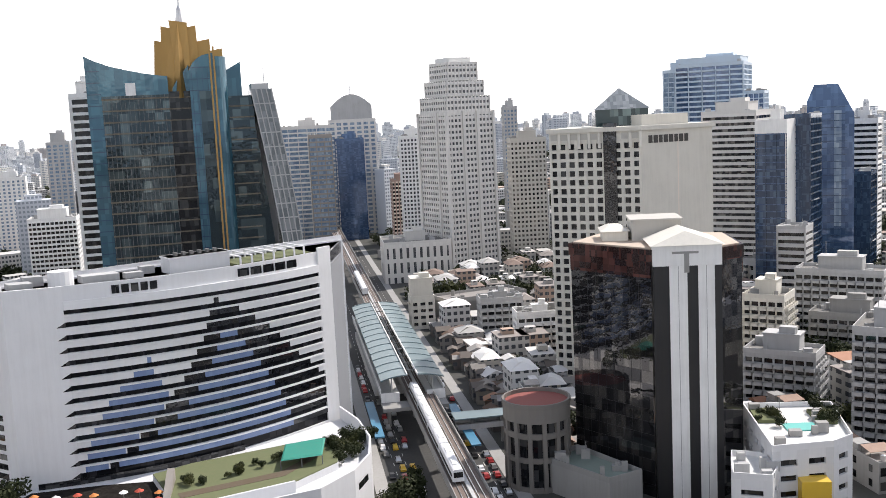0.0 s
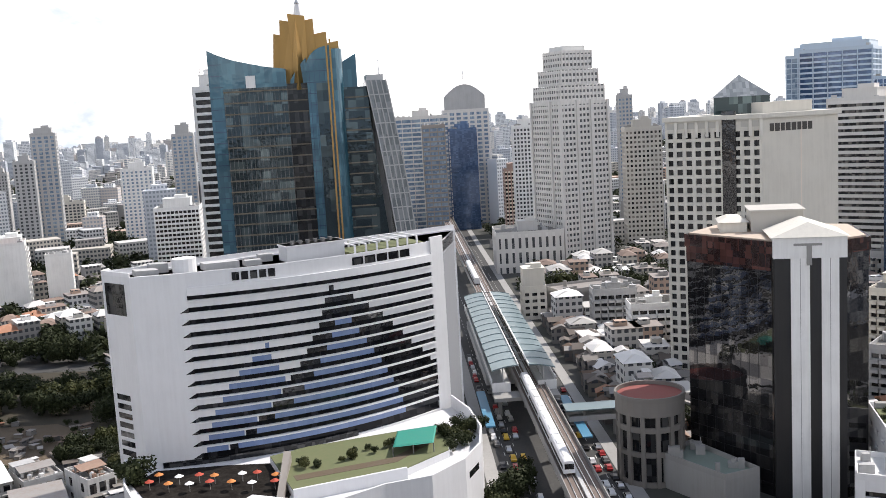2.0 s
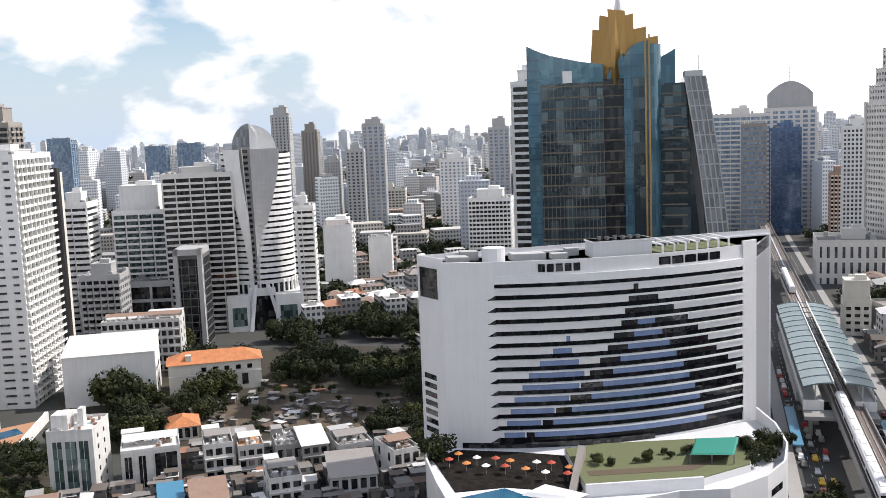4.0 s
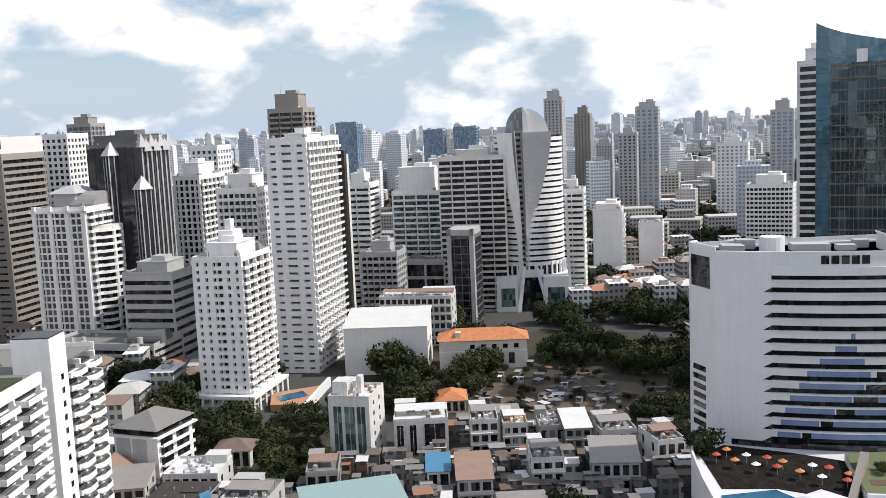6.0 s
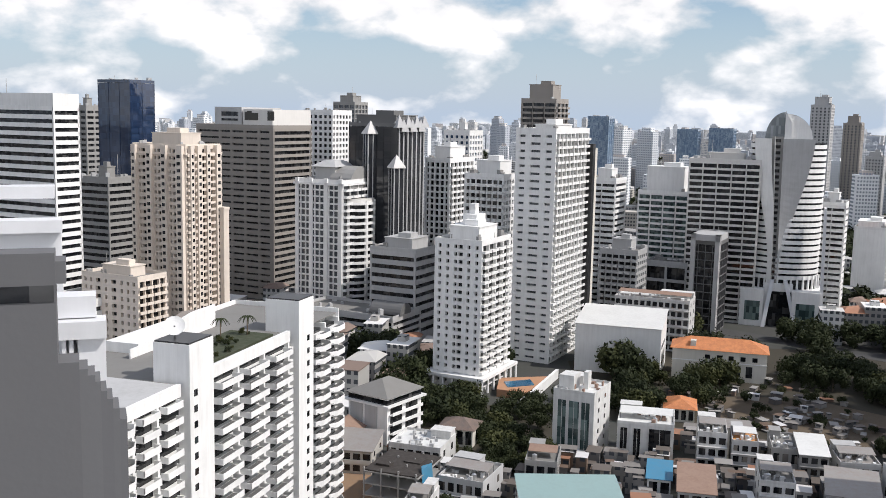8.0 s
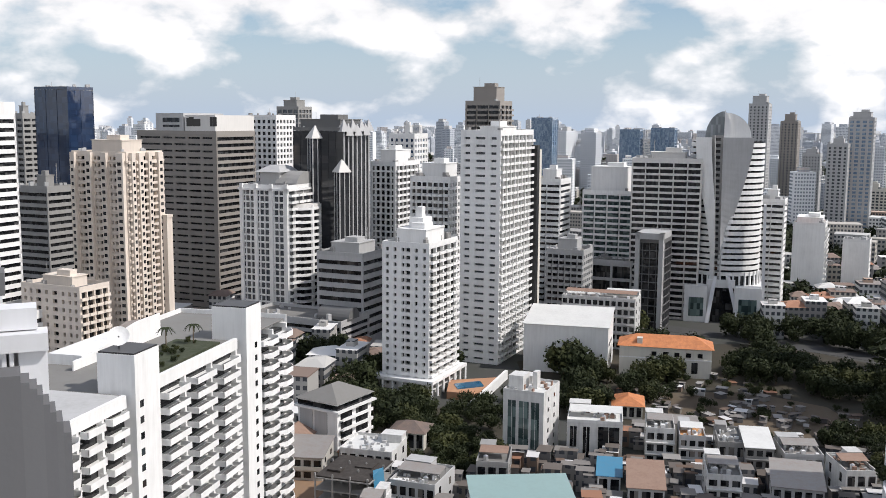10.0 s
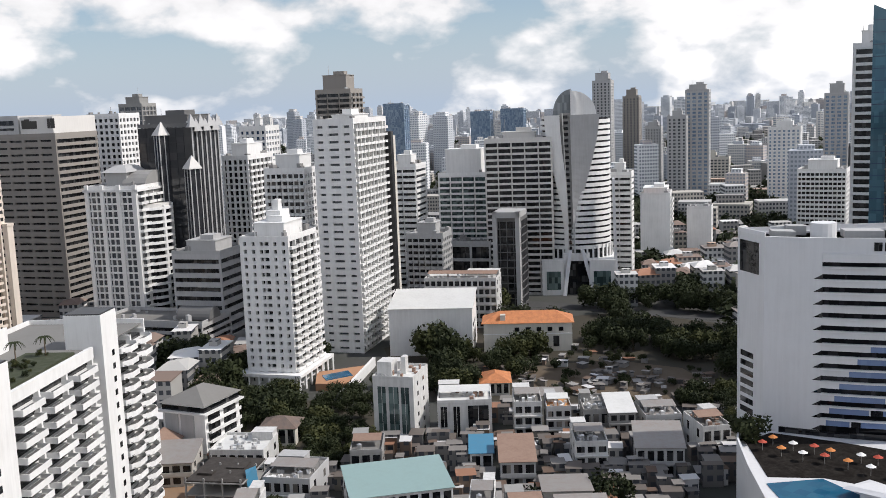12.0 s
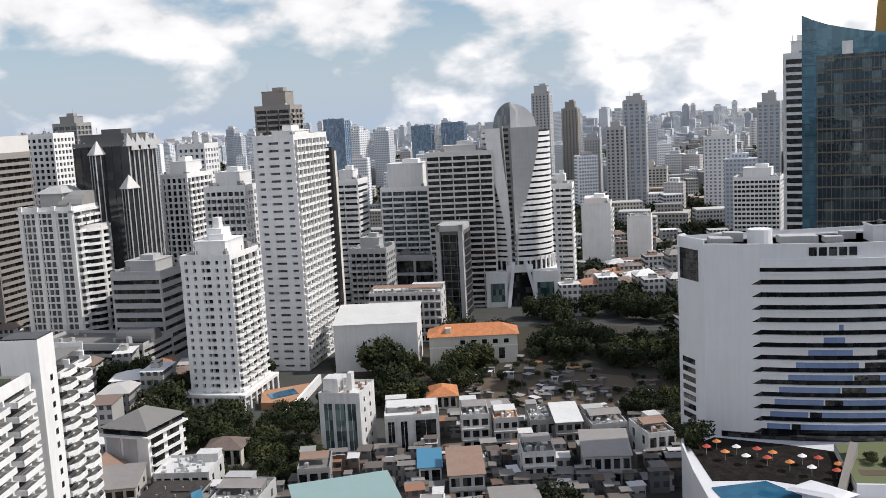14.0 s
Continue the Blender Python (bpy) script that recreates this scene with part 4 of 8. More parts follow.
for q in (0.0, 0.25, 0.5, 0.75, 1.0):
    rb = MB()
    for i in range(n - 1):
        xa = L[i][0] + (R[i][0] - L[i][0]) * q
        xb = L[i + 1][0] + (R[i + 1][0] - L[i + 1][0]) * q
        rb.solid([(xa - 0.2, -6.5, zs[i]), (xa + 0.2, -6.5, zs[i]), (xb + 0.2, -6.5, zs[i + 1]), (xb - 0.2, -6.5, zs[i + 1]), (xa - 0.2, -5.9, zs[i]), (xa + 0.2, -5.9, zs[i]), (xb + 0.2, -5.9, zs[i + 1]), (xb - 0.2, -5.9, zs[i + 1])],
                 [(0, 1, 2, 3), (4, 5, 6, 7), (0, 3, 7, 4), (1, 2, 6, 5)])
    part("sail_rib", rb, GREY_PALE, glass)
for i in range(1, n - 1):
    part("sail_band", MB().box(L[i][0], -6.3, zs[i] - 0.2, R[i][0], -5.9, zs[i] + 0.2), GREY_PALE, glass)
crown = part("crown", MB().box(-6, 4, 117, 6, 14, 133), GOLD, glass, "stepped golden metal crown")
for k, (x0, x1, zt, y0, y1) in enumerate(((-10.7, -6.5, 138.5, 2, 16), (-8.0, -4, 143.5, 1, 17), (-5.0, 1.5, 145.5, 0, 18), (-0.5, 4.5, 143.5, 1, 17), (3.5, 9.2, 138.5, 2, 16), (8, 13.6, 135.0, 3, 15))):
    xm = (x0 + x1) / 2
    st = 1.6
    part("crown_step", MB().solid([(x0 - (1.6 if x1 < 0 else -2.0), y0, 117), (x1, y0 - 1, 117), (x1, y0, zt - st * 0.6), (x0, y0, zt), (x0 - (1.6 if x1 < 0 else -2.0), y1, 117), (x1, y1, 117), (x1, y1, zt - st * 0.6), (x0, y1, zt)] if x1 < 2 else
                                  [(x0, y0 - 1, 117), (x1 + 0.5, y0, 117), (x1, y0, zt), (x0, y0, zt - st * 0.6), (x0, y1, 117), (x1 + 0.5, y1, 117), (x1, y1, zt), (x0, y1, zt - st * 0.6)],
                                  [(0, 1, 2, 3), (4, 5, 6, 7), (0, 1, 5, 4), (1, 2, 6, 5), (2, 3, 7, 6), (3, 0, 4, 7)]), GOLD, crown)
part("crown_ridge", MB().solid([(-5.5, -0.5, 117), (-2.5, -3.5, 117), (0.5, -0.5, 117), (-2.0, -0.2, 145.5)], [(0, 1, 2), (0, 1, 3), (1, 2, 3), (2, 0, 3)]), GOLD, crown)
rg = lambda r: [(-1 + r * math.cos(a * math.pi / 6), 8 + r * math.sin(a * math.pi / 6)) for a in range(12)]
part("spire", MB().taper(rg(2.0), rg(0.9), 144.5, 150).taper(rg(1.2), rg(0.5), 150, 151.5).taper(rg(0.4), rg(0.08), 151.5, 164), STEEL, glass, "steel spire")

# ---- black glass tower ----
BT = [(11, 281), (31, 261), (49, 261), (55.5, 266), (55.5, 290), (22, 302)]
take(BT)
bc = centre(BT)
black = thing("black_tower", "black mirror glass office tower with white pillared front", "tower", (*bc, 0))
bp = rel(BT, bc)
part("glass_wall", MB().quad_box(bp, 0, 64.5), G_MIRROR, black)
part("attic_band", MB().quad_box(inset(bp, -0.5), 64.5, 68.0), MAROON, black, "dark maroon attic band")
for i in (0, 3):
    a, b = bp[i], bp[i + 1]
    part("attic_panel", MB().wall(a, b, 60.4, 64.5, 0.3, 0.0), MAROON, black)
for i in (0, 3, 4, 5):
    a, b = bp[i], bp[(i + 1) % 6]
    l = math.hypot(b[0] - a[0], b[1] - a[1])
    gj = MB()
    for z in range(18):
        gj.wall(a, b, 3.4 + z * 3.5, 3.46 + z * 3.5, 0.04, 0.0)
    for j in range(1, int(l / 3)):
        q0, q1, _ = along(a, b, j * 3 - 0.03, j * 3 + 0.03)
        gj.wall(q0, q1, 0, 64.5, 0.05, 0)
    part("glass_joint", gj, BLACK, black, kind="stuff")
for x0, x1 in ((4.5, 9.1), (11.9, 16.1)):
    part("pillar", MB().box(31 + x0 - bc[0], 261 - 2.2 - bc[1], 0, 31 + x1 - bc[0], 261.2 - bc[1], 64.2), WHITE, black, "white rendered pillar")
    part("pillar_groove", MB().box(31 + (x0 + x1) / 2 - 0.06 - bc[0], 261 - 2.24 - bc[1], 0, 31 + (x0 + x1) / 2 + 0.06 - bc[0], 261 - 2.19 - bc[1], 63.8), GREY, black)
for x0, x1 in ((0.4, 4.5), (9.1, 11.9), (16.1, 18.0)):
    part("black_column", MB().box(31 + x0 - bc[0], 261 - 1.9 - bc[1], 0, 31 + x1 - bc[0], 261.2 - bc[1], 63.8), BLACK, black, "black stone column")
part("cap", MB().box(31.3 - bc[0], 258.6 - bc[1], 63.8, 49.0 - bc[0], 268 - bc[1], 69.2), WHITE, black, "white cap over the pillars")
cg = [(30.6, 258.0), (49.7, 258.0), (49.7, 276.0), (30.6, 276.0)]
cg = rel(cg, bc)
part("cap_roof", MB().solid([(*cg[0], 69.2), (*cg[1], 69.2), (*cg[2], 69.2), (*cg[3], 69.2), ((cg[0][0] + cg[1][0]) / 2, cg[0][1] + 4, 72.6), ((cg[0][0] + cg[1][0]) / 2, cg[2][1], 72.6)], [(3, 2, 1, 0), (0, 1, 4), (1, 2, 5, 4), (2, 3, 5), (3, 0, 4, 5)]), CREAM, black, "cream pitched roof")
part("cap_slot", MB().box(36.2 - bc[0], 258.5 - bc[1], 67.0, 43.0 - bc[0], 258.65 - bc[1], 67.6).box(39.3 - bc[0], 258.5 - bc[1], 62, 40.6 - bc[0], 258.65 - bc[1], 67), GREY, black)
part("roof", MB().quad_box(inset(bp, 0.6), 68.0, 68.3), BEIGE, black)
part("roof_block", MB().box(20 - bc[0], 279 - bc[1], 68.2, 27 - bc[0], 290 - bc[1], 71.0).taper(rel([(19.4, 278.4), (27.6, 278.4), (27.6, 290.6), (19.4, 290.6)], bc), rel([(22, 282), (25, 282), (25, 287), (22, 287)], bc), 71.0, 72.4), CREAM, black)
part("roof_block", MB().box(28 - bc[0], 278 - bc[1], 68.2, 41.5 - bc[0], 291 - bc[1], 73.8).box(27.5 - bc[0], 277.5 - bc[1], 73.8, 42 - bc[0], 291.5 - bc[1], 74.3), STONE, black)
tower("tower_podium", "dark grey glass podium at the black tower's foot", [(1, 268), (18, 250), (27, 256), (11, 277)], 10, GREY, G_DARK, 4, 1.2, 5, 0.5, pent=0, blank=(0, 1, 2, 3), category="podium", roof=paint("green grey roof deck", (0.20, 0.25, 0.22), 0.9, 0.4))

# ---- round red-roofed building ----
rc = (-0.4, 274.0)
take([(rc[0] - 10, rc[1] - 10), (rc[0] + 10, rc[1] + 10)])
# base colour darkened, since the hall stands in the black tower's shade
HALL = paint("beige stone darkened for shade", (0.19, 0.175, 0.16), 0.75, 0.3)
rnd = thing("round_hall", "round beige corner building with flat dark red roof", "building", (*rc, 0))
circ = lambda r, k=28: [(r * math.cos(i * 2 * math.pi / k), r * math.sin(i * 2 * math.pi / k)) for i in range(k)]
part("glazing", MB().quad_box(circ(8.6), 0, 22), G_DARK, rnd)
for z0, z1, r in ((0, 1.5, 9.2), (8.6, 10, 9.4), (15.5, 17, 9.4), (20, 24.0, 9.6)):
    part("ring_band", MB().quad_box(circ(r), z0, z1), HALL, rnd)
for i in range(14):
    a = i * 2 * math.pi / 14
    part("pilaster", MB().box(-0.6, -0.4, 0, 0.6, 0.5, 20), HALL, rnd, at=(9 * math.cos(a), 9 * math.sin(a), 0), rz=math.degrees(a) - 90)
rim = MB()
o, i_ = circ(9.8), circ(9.2)
for k in range(28):
    q = (k + 1) % 28
    rim.quad_box([o[k], o[q], i_[q], i_[k]], 24.0, 25.4)
part("rim", rim, HALL, rnd)
part("roof", MB().quad_box(circ(9.1), 24.0, 24.3), RED_ROOF, rnd, "flat dark red roof")

# ---- cream hotel with blank end wall ----
ch = tower("cream_hotel", "cream stone hotel tower with square windows, blank end wall", [(8, 379), (41, 366), (68.5, 378), (52, 414), (20, 414)], 97, CREAM, G_DARK, 3.35, 1.25, 3.55, 1.35, blank=(1,), pent=0, depth=0.6, top=3.0)
chx, chy = ch.location.x, ch.location.y
q0, q1 = lerp((8, 379), (41, 366), 0.60), lerp((8, 379), (41, 366), 0.74)
part("glass_shaft", MB().wall(rel([q0], (chx, chy))[0], rel([q1], (chx, chy))[0], 0, 100, 0.3, 0.6), G_BLACK, ch, "dark glass lift shaft")
for i in range(9):
    s0, s1 = 0.02 + i * 0.11, 0.02 + i * 0.11 + 0.075
    if 0.55 < s0 < 0.72:
        continue
    a, b = rel([lerp((8, 379), (41, 366), s0), lerp((8, 379), (41, 366), s1)], (chx, chy))
    # flat panel in a darker tone stands for the shaded arch recess
    part("crown_arch", MB().wall(a, b, 94.2, 96.4, 0.08, 0.2), STONE, ch)
    m_ = lerp(a, b, 1.25)
    part("crown_bracket", MB().taper([(m_[0] - 0.5, m_[1] - 1.2), (m_[0] + 0.5, m_[1] - 1.2), (m_[0] + 0.5, m_[1] + 0.2), (m_[0] - 0.5, m_[1] + 0.2)], [(m_[0] - 0.5, m_[1] - 0.5), (m_[0] + 0.5, m_[1] - 0.5), (m_[0] + 0.5, m_[1] + 0.2), (m_[0] - 0.5, m_[1] + 0.2)], 91, 97), CREAM, ch)

part("cornice", MB().quad_box(inset(rel([(8, 379), (41, 366), (68.5, 378), (52, 414), (20, 414)], (chx, chy)), -0.9), 97, 98.6), CREAM, ch)
part("seam", MB().wall(rel([lerp((41, 366), (68.5, 378), 0.50)], (chx, chy))[0], rel([lerp((41, 366), (68.5, 378), 0.515)], (chx, chy))[0], 0, 94, 0.06, 0), BEIGE_PALE, ch)
for i, (s, w) in enumerate(((0.10, 0.055), (0.17, 0.06), (0.245, 0.05), (0.31, 0.06), (0.385, 0.06), (0.46, 0.05), (0.525, 0.06), (0.60, 0.055))):
    a, b = rel([lerp((41, 366), (68.5, 378), s), lerp((41, 366), (68.5, 378), s + w)], (chx, chy))
    part("sign_bar", MB().wall(a, b, 92.2, 95.0, 0.12, 0), LETTER, ch, "dark sign bars")
pyr = [(26, 384), (46, 384), (46, 404), (26, 404)]
pr = rel(pyr, (chx, chy))
part("lantern_base", MB().quad_box(pr, 98, 105), G_GREEN, ch)
pc = centre(pr)
part("lantern_roof", MB().taper(inset(pr, -0.6), [(pc[0] + (x - pc[0]) * 0.02, pc[1] + (y - pc[1]) * 0.02) for x, y in pr], 105, 113), SAILG, ch, "glass pyramid lantern")
part("roof_house", MB().quad_box(rel([(42, 372), (60, 380), (54, 396), (38, 390)], (chx, chy)), 98, 102.5), CREAM, ch)

# ---- office towers beyond the avenue ----
# light stone and grey glass here include the haze over the distance
sx, sy = brg(4.1, 672)
ct = thing("stepped_tower", "grey stone office tower with stepped top and small windows", "tower", (sx, sy, 0), 37)
take(mid(4.1, 668, 12, 52, 52))
for k, (w, z0, z1) in enumerate(((36.3, 0, 108), (33.8, 108, 118.7), (28.5, 118.7, 129), (23, 129, 141))):
    h2 = w / 2
    part("glazing", MB().box(-h2 + 0.4, -h2 + 0.4, z0, h2 - 0.4, h2 - 0.4, z1 - 0.5), G_HAZY, ct)
    fl = int((z1 - z0) / 3.7)
    bandm = MB().box(-h2, -h2, 0, h2, h2, 1.9).mesh("spandrel", PALE_STONE)
    for i in range(fl + 1):
        part("spandrel", bandm, None, ct, at=(0, 0, min(z1 - 1.9, z0 + i * 3.7)))
    pm = MB().box(-0.5, -0.45, z0, 0.5, 0.1, z1).mesh("pier", PALE_STONE)
    nb = max(4, int(w / 2.7))
    for i in range(nb + 1):
        x = -h2 + w * i / nb
        part("pier", pm, None, ct, at=(x, -h2 + 0.35, 0))
        part("pier", pm, None, ct, at=(-h2 + 0.35, x, 0), rz=-90)
        part("pier", pm, None, ct, at=(h2 - 0.35, x, 0), rz=90)
part("roof", MB().box(-8.5, -8.5, 141, 8.5, 8.5, 144), ROOF_WHITE, ct)
for x, y in ((-18.3, -18.3), (18.3, -18.3), (-18.3, 18.3), (-18.3, -5.5), (-5.5, -18.3), (5.5, -18.3)):
    part("corner_pier", MB().box(x - 0.9, y - 0.9, 0, x + 0.9, y + 0.9, 108.6), PALE_STONE, ct)
tower("tower_podium", "grey stone podium with tall window bays", mid(6.8, 655, 12, 44, 40), 27, PALE_STONE, G_HAZY, 9.5, 2.6, 4.5, 2.7, pent=0.3, category="podium")
tower("brick_block", "rose brick block with pale bands and open roof frame", mid(7.23, 850, 12, 23, 20), 55, ROSE, G_DARK, 3.3, 1.4, 3.0, 1.0, pent=0.7, slab_mat=BEIGE_PALE)
# most far blocks below have walls or glass paled in place of haze
dt_ = tower("dome_tower", "pale grey tower with rounded crown", mid(10.05, 950, 12, 44, 34), 108, PALE_STONE, G_PALE, 4, 1.6, 6, 2.2, pent=0)
dome = dt_
part("shell", profile(MB(), [-19 + i * 38 / 12 for i in range(13)], [114 + 17 * math.sin(math.pi * (0.12 + 0.76 * i / 12)) for i in range(13)], -15, 15, 100), GREY_PALE, dome, at=(0, 0, 0), rz=12)
part("mast", MB().box(-0.3, -0.3, 128, 0.3, 0.3, 144), STEEL, dome)
tower("blue_block", "dark blue glass office block", mid(10.28, 900, 12, 26, 24), 91, G_SKY, G_SKY, 3.6, 0.9, 5, 0.3, pent=0.5, pent_h=4)
tower("cream_block", "cream walk-up block with arched bays", mid(9.9, 1100, 12, 42, 20), 24, CREAM, G_HAZY, 5, 1.5, 6, 2.5, pent=0)
tower("glass_slab", "blue grey glass slab in the distance", mid(12.6, 900, 12, 50, 24), 104, PALE_STONE, G_PALE, 4, 1.4, 8, 0.6, pent=0.3)
tower("brown_slab", "brown glass slab in the distance", mid(11.9, 860, 12, 20, 24), 96, BROWN, G_PALE, 4, 1.4, 8, 0.6, pent=0)
tower("white_slab", "white apartment slab with grey windows", mid(6.7, 820, 12, 20, 16), 92, WHITE, G_HAZY, 3.3, 1.4, 3, 1.2)
tower("pale_slab", "pale apartment slab with brown end", mid(0.1, 720, 10, 26, 16), 88, STONE, G_ROOM, 3.3, 1.6, 3, 1.2)
tower("pale_slab", "slim pale grey tower", mid(1.0, 860, 10, 12, 12), 112, GREY_PALE, G_PALE, 3.3, 1.6, 3, 1.2)
tower("dark_box", "dark glass office block with white edge", mid(0.0, 790, 8, 27, 26), 44, WHITE, G_BLUE, 20, 1.0, 9, 0.8, pent=0.4)
tower("striped_tower", "grey stone slab tower with close window bands", mid(-11.6, 600, -28, 31, 34), 101, PALE_STONE, G_ROOM, 3.4, 1.75, 40, 0.7, pent=0.6)
tower("striped_podium", "pale podium with orange panel", mid(-11.9, 585, -28, 38, 38), 20, GREY_PALE, G_DARK, 5, 2.5, 8, 2, pent=0, category="podium", ground=False)
tower("pale_blue_tower", "pale blue glass condominium with white frames", mid(-10.4, 720, -22, 46, 34), 133, PALE_BLUE, G_SKY, 3.4, 0.8, 4.6, 1.0, pent=0.9, pent_h=4, balcony=(3,), bal_bay=9.2, bal_d=1.0)
tower("pale_blue_tower", "slim blue glass wing beside the condominium", mid(-8.5, 725, -22, 16, 26), 130, PALE_BLUE, G_PALE, 3.4, 0.5, 3.6, 0.4, pent=0.5)
tower("pale_blue_tower", "lower stepped wing of the condominium", mid(-12.6, 715, -22, 14, 20), 113, PALE_BLUE, G_SKY, 3.4, 0.6, 3.6, 0.6, pent=0)
tower("white_edge_tower", "white office tower with dark glass flank", mid(-13.7, 545, -28, 16, 26), 96, WHITE, G_BLUE, 3.6, 0.6, 5.4, 0.4, blank=(0,), pent=0.3, top=7, slab_mat=G_SKY, pier_mat=G_BLUE)
tower("dark_blue_tower", "dark blue glass tower beside the white tower", mid(-15.0, 560, -28, 14, 26), 98, G_BLUE, G_BLUE, 3.6, 0.8, 4, 0.3, pent=0)
bx, by = brg(-16.4, 640)
dbt = thing("slant_tower", "dark blue glass tower with slanted crown", "tower", (bx, by, 0), -16)
take(mid(-16.4, 600, -16, 28, 26))
part("shaft", profile(MB(), [-13, -9, 4, 13], [104, 113.5, 113.5, 96], -12, 14), G_SKY, dbt)
part("bright_bay", MB().box(2, -12.8, 30, 6, -12, 98), G_PALE, dbt)
for k in range(24):
    part("floor_band", MB().box(-13.1, -12.4, 0, 2, -11.9, 0.4).box(2, -13, 0, 9, -12.7, 0.4), G_BLUE, dbt, at=(0, 0, 8 + k * 4))
tower("white_band_tower", "white office tower with dark window bands", mid(-18.1, 680, -28, 18, 16), 92, WHITE, G_DARK, 3.6, 1.9, 30, 0.5, pent=0.4)
tower("white_band_tower", "low white office with rounded corner", mid(-14.6, 520, -28, 14, 16), 44, GREY_PALE, G_DARK, 3.6, 1.9, 30, 0.5, pent=0)
tower("blue_low_block", "blue glass low block behind the tower", mid(-17.6, 640, -28, 22, 20), 62, G_BLUE, G_BLUE, 4, 0.8, 6, 0.3, pent=0)
tower("terrace_block", "white terraced apartment block", mid(-13.2, 400, -28, 16, 16), 32, CREAM, G_DARK, 3.2, 1.4, 3, 1.0, balcony=(3, 0))
tower("terrace_block", "pale low apartment block with balconies", mid(-14.0, 350, -28, 24, 14), 22, GREY_PALE, G_DARK, 3.2, 1.5, 3.2, 1.0, balcony=(3, 0))
tower("slab_block", "grey apartment slab with deep balconies", mid(-17.0, 455, -28, 36, 16), 33, GREY_PALE, G_DARK, 3.2, 1.5, 3.6, 0.7, balcony=(3,))
tower("slab_block", "grey walk-up slab with deep balconies", mid(-17.5, 420, -28, 30, 14), 21, GREY, G_DARK, 3.2, 1.5, 3.6, 0.7, balcony=(3,))
tower("apartment_tower", "pale grey apartment tower with stacked balconies", mid(-19.7, 325, -28, 21, 22), 37, GREY_PALE, G_DARK, 3.1, 1.2, 3.6, 1.1, balcony=(3, 0), pent=0.5)
tower("walkup_block", "grey concrete walk-up block with balcony bays", mid(2.0, 455, 10, 20, 14), 22, GREY_PALE, G_DARK, 3.2, 1.5, 3.4, 1.0, balcony=(3,), pent=0.3, pent_h=2)
tower("walkup_block", "white concrete walk-up block with balcony bays", mid(-0.3, 430, 10, 22, 14), 20, WHITE, G_DARK, 3.2, 1.5, 3.4, 1.0, balcony=(3,), pent=0.3, pent_h=2)
tower("grey_hall", "long grey windowless hall", mid(3.2, 510, 30, 46, 20), 14, GREY, G_DARK, 14, 12, 30, 4, pent=0, roof=TIN)
tower("screen_block", "white block with blank rooftop screen", mid(6.6, 495, 14, 12, 12), 17, CREAM, G_DARK, 3.4, 1.8, 4, 1.5, pent=0.9, pent_h=9)

# white low building with roof garden
lw = tower("garden_hotel", "white low building with curved terraces and roof pool", [(56.5, 238), (72, 241), (78, 246), (81, 274), (57, 274)], 22, WHITE_CLEAN, G_DARK, 4, 2.4, 8, 3.0, pent=0, roof=ROOF_WHITE, category="building")
part("roof_pool", MB().box(-5, -2, 20.6, 3, 4, 21.0), paint("turquoise pool tiles", (0.10, 0.50, 0.45), 0.3, 0.2), lw, "turquoise roof pool")
part("roof_planter", MB().box(-11, 5, 20.6, -4, 16, 21.6).box(4, 3, 20.6, 9, 14, 21.6), LAWN, lw)
part("yellow_sign", MB().box(-6, -19.0, 6, 1, -14.2, 13.5), YELLOW_PAINT, lw, "yellow sign panel")
tower("garden_hotel_wing", "white flat wing with bright roof terrace", [(46, 234), (55, 231.5), (58, 238), (56.4, 248), (49, 250)], 17, WHITE_CLEAN, G_DARK, 4, 2.6, 8, 3.0, pent=0, roof=ROOF_WHITE, category="building")

# ---- residences on the far left of the glass tower ----
tower("black_white_condo", "white condominium with dark balcony columns", mid(24.45, 440, 14, 9, 20), 122, WHITE, G_DARK, 3.2, 0.9, 4.6, 1.7, balcony=(3, 0), bal_bay=9, pent=0.5)
tower("white_condo", "white mid-rise condominium with pediment", mid(26.6, 740, 20, 32, 24), 50, WHITE, G_DARK, 3.2, 1.3, 3.0, 1.2, balcony=(3,), pent=0.6, pent_h=6)
tower("white_slab_tower", "white slab tower with red brown roof", mid(35.5, 634, 32, 18, 24), 45, WHITE, G_DARK, 3.2, 1.4, 4, 2.0, blank=(3,), balcony=(0,), pent=0.8, pent_h=3, roof=ORANGE_TILE)
tower("white_slab_tower", "white blank-walled mid-rise block", mid(33.1, 640, 28, 15, 12), 35, WHITE, G_DARK, 3.2, 1.4, 4, 2.0, blank=(3,), pent=0)
# these distant blocks are coloured paler to show haze
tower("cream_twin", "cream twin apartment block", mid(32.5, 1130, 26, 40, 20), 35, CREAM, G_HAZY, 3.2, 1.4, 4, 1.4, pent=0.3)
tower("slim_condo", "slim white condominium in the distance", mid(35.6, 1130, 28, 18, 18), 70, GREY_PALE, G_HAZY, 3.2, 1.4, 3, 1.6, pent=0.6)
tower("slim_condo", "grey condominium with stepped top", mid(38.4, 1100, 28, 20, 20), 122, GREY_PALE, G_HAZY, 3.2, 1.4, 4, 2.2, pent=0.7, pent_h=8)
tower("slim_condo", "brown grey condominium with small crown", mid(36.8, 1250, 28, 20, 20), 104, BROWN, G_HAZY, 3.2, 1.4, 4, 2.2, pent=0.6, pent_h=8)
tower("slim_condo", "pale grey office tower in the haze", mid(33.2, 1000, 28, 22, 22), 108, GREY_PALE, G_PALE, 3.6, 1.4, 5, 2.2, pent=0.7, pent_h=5)
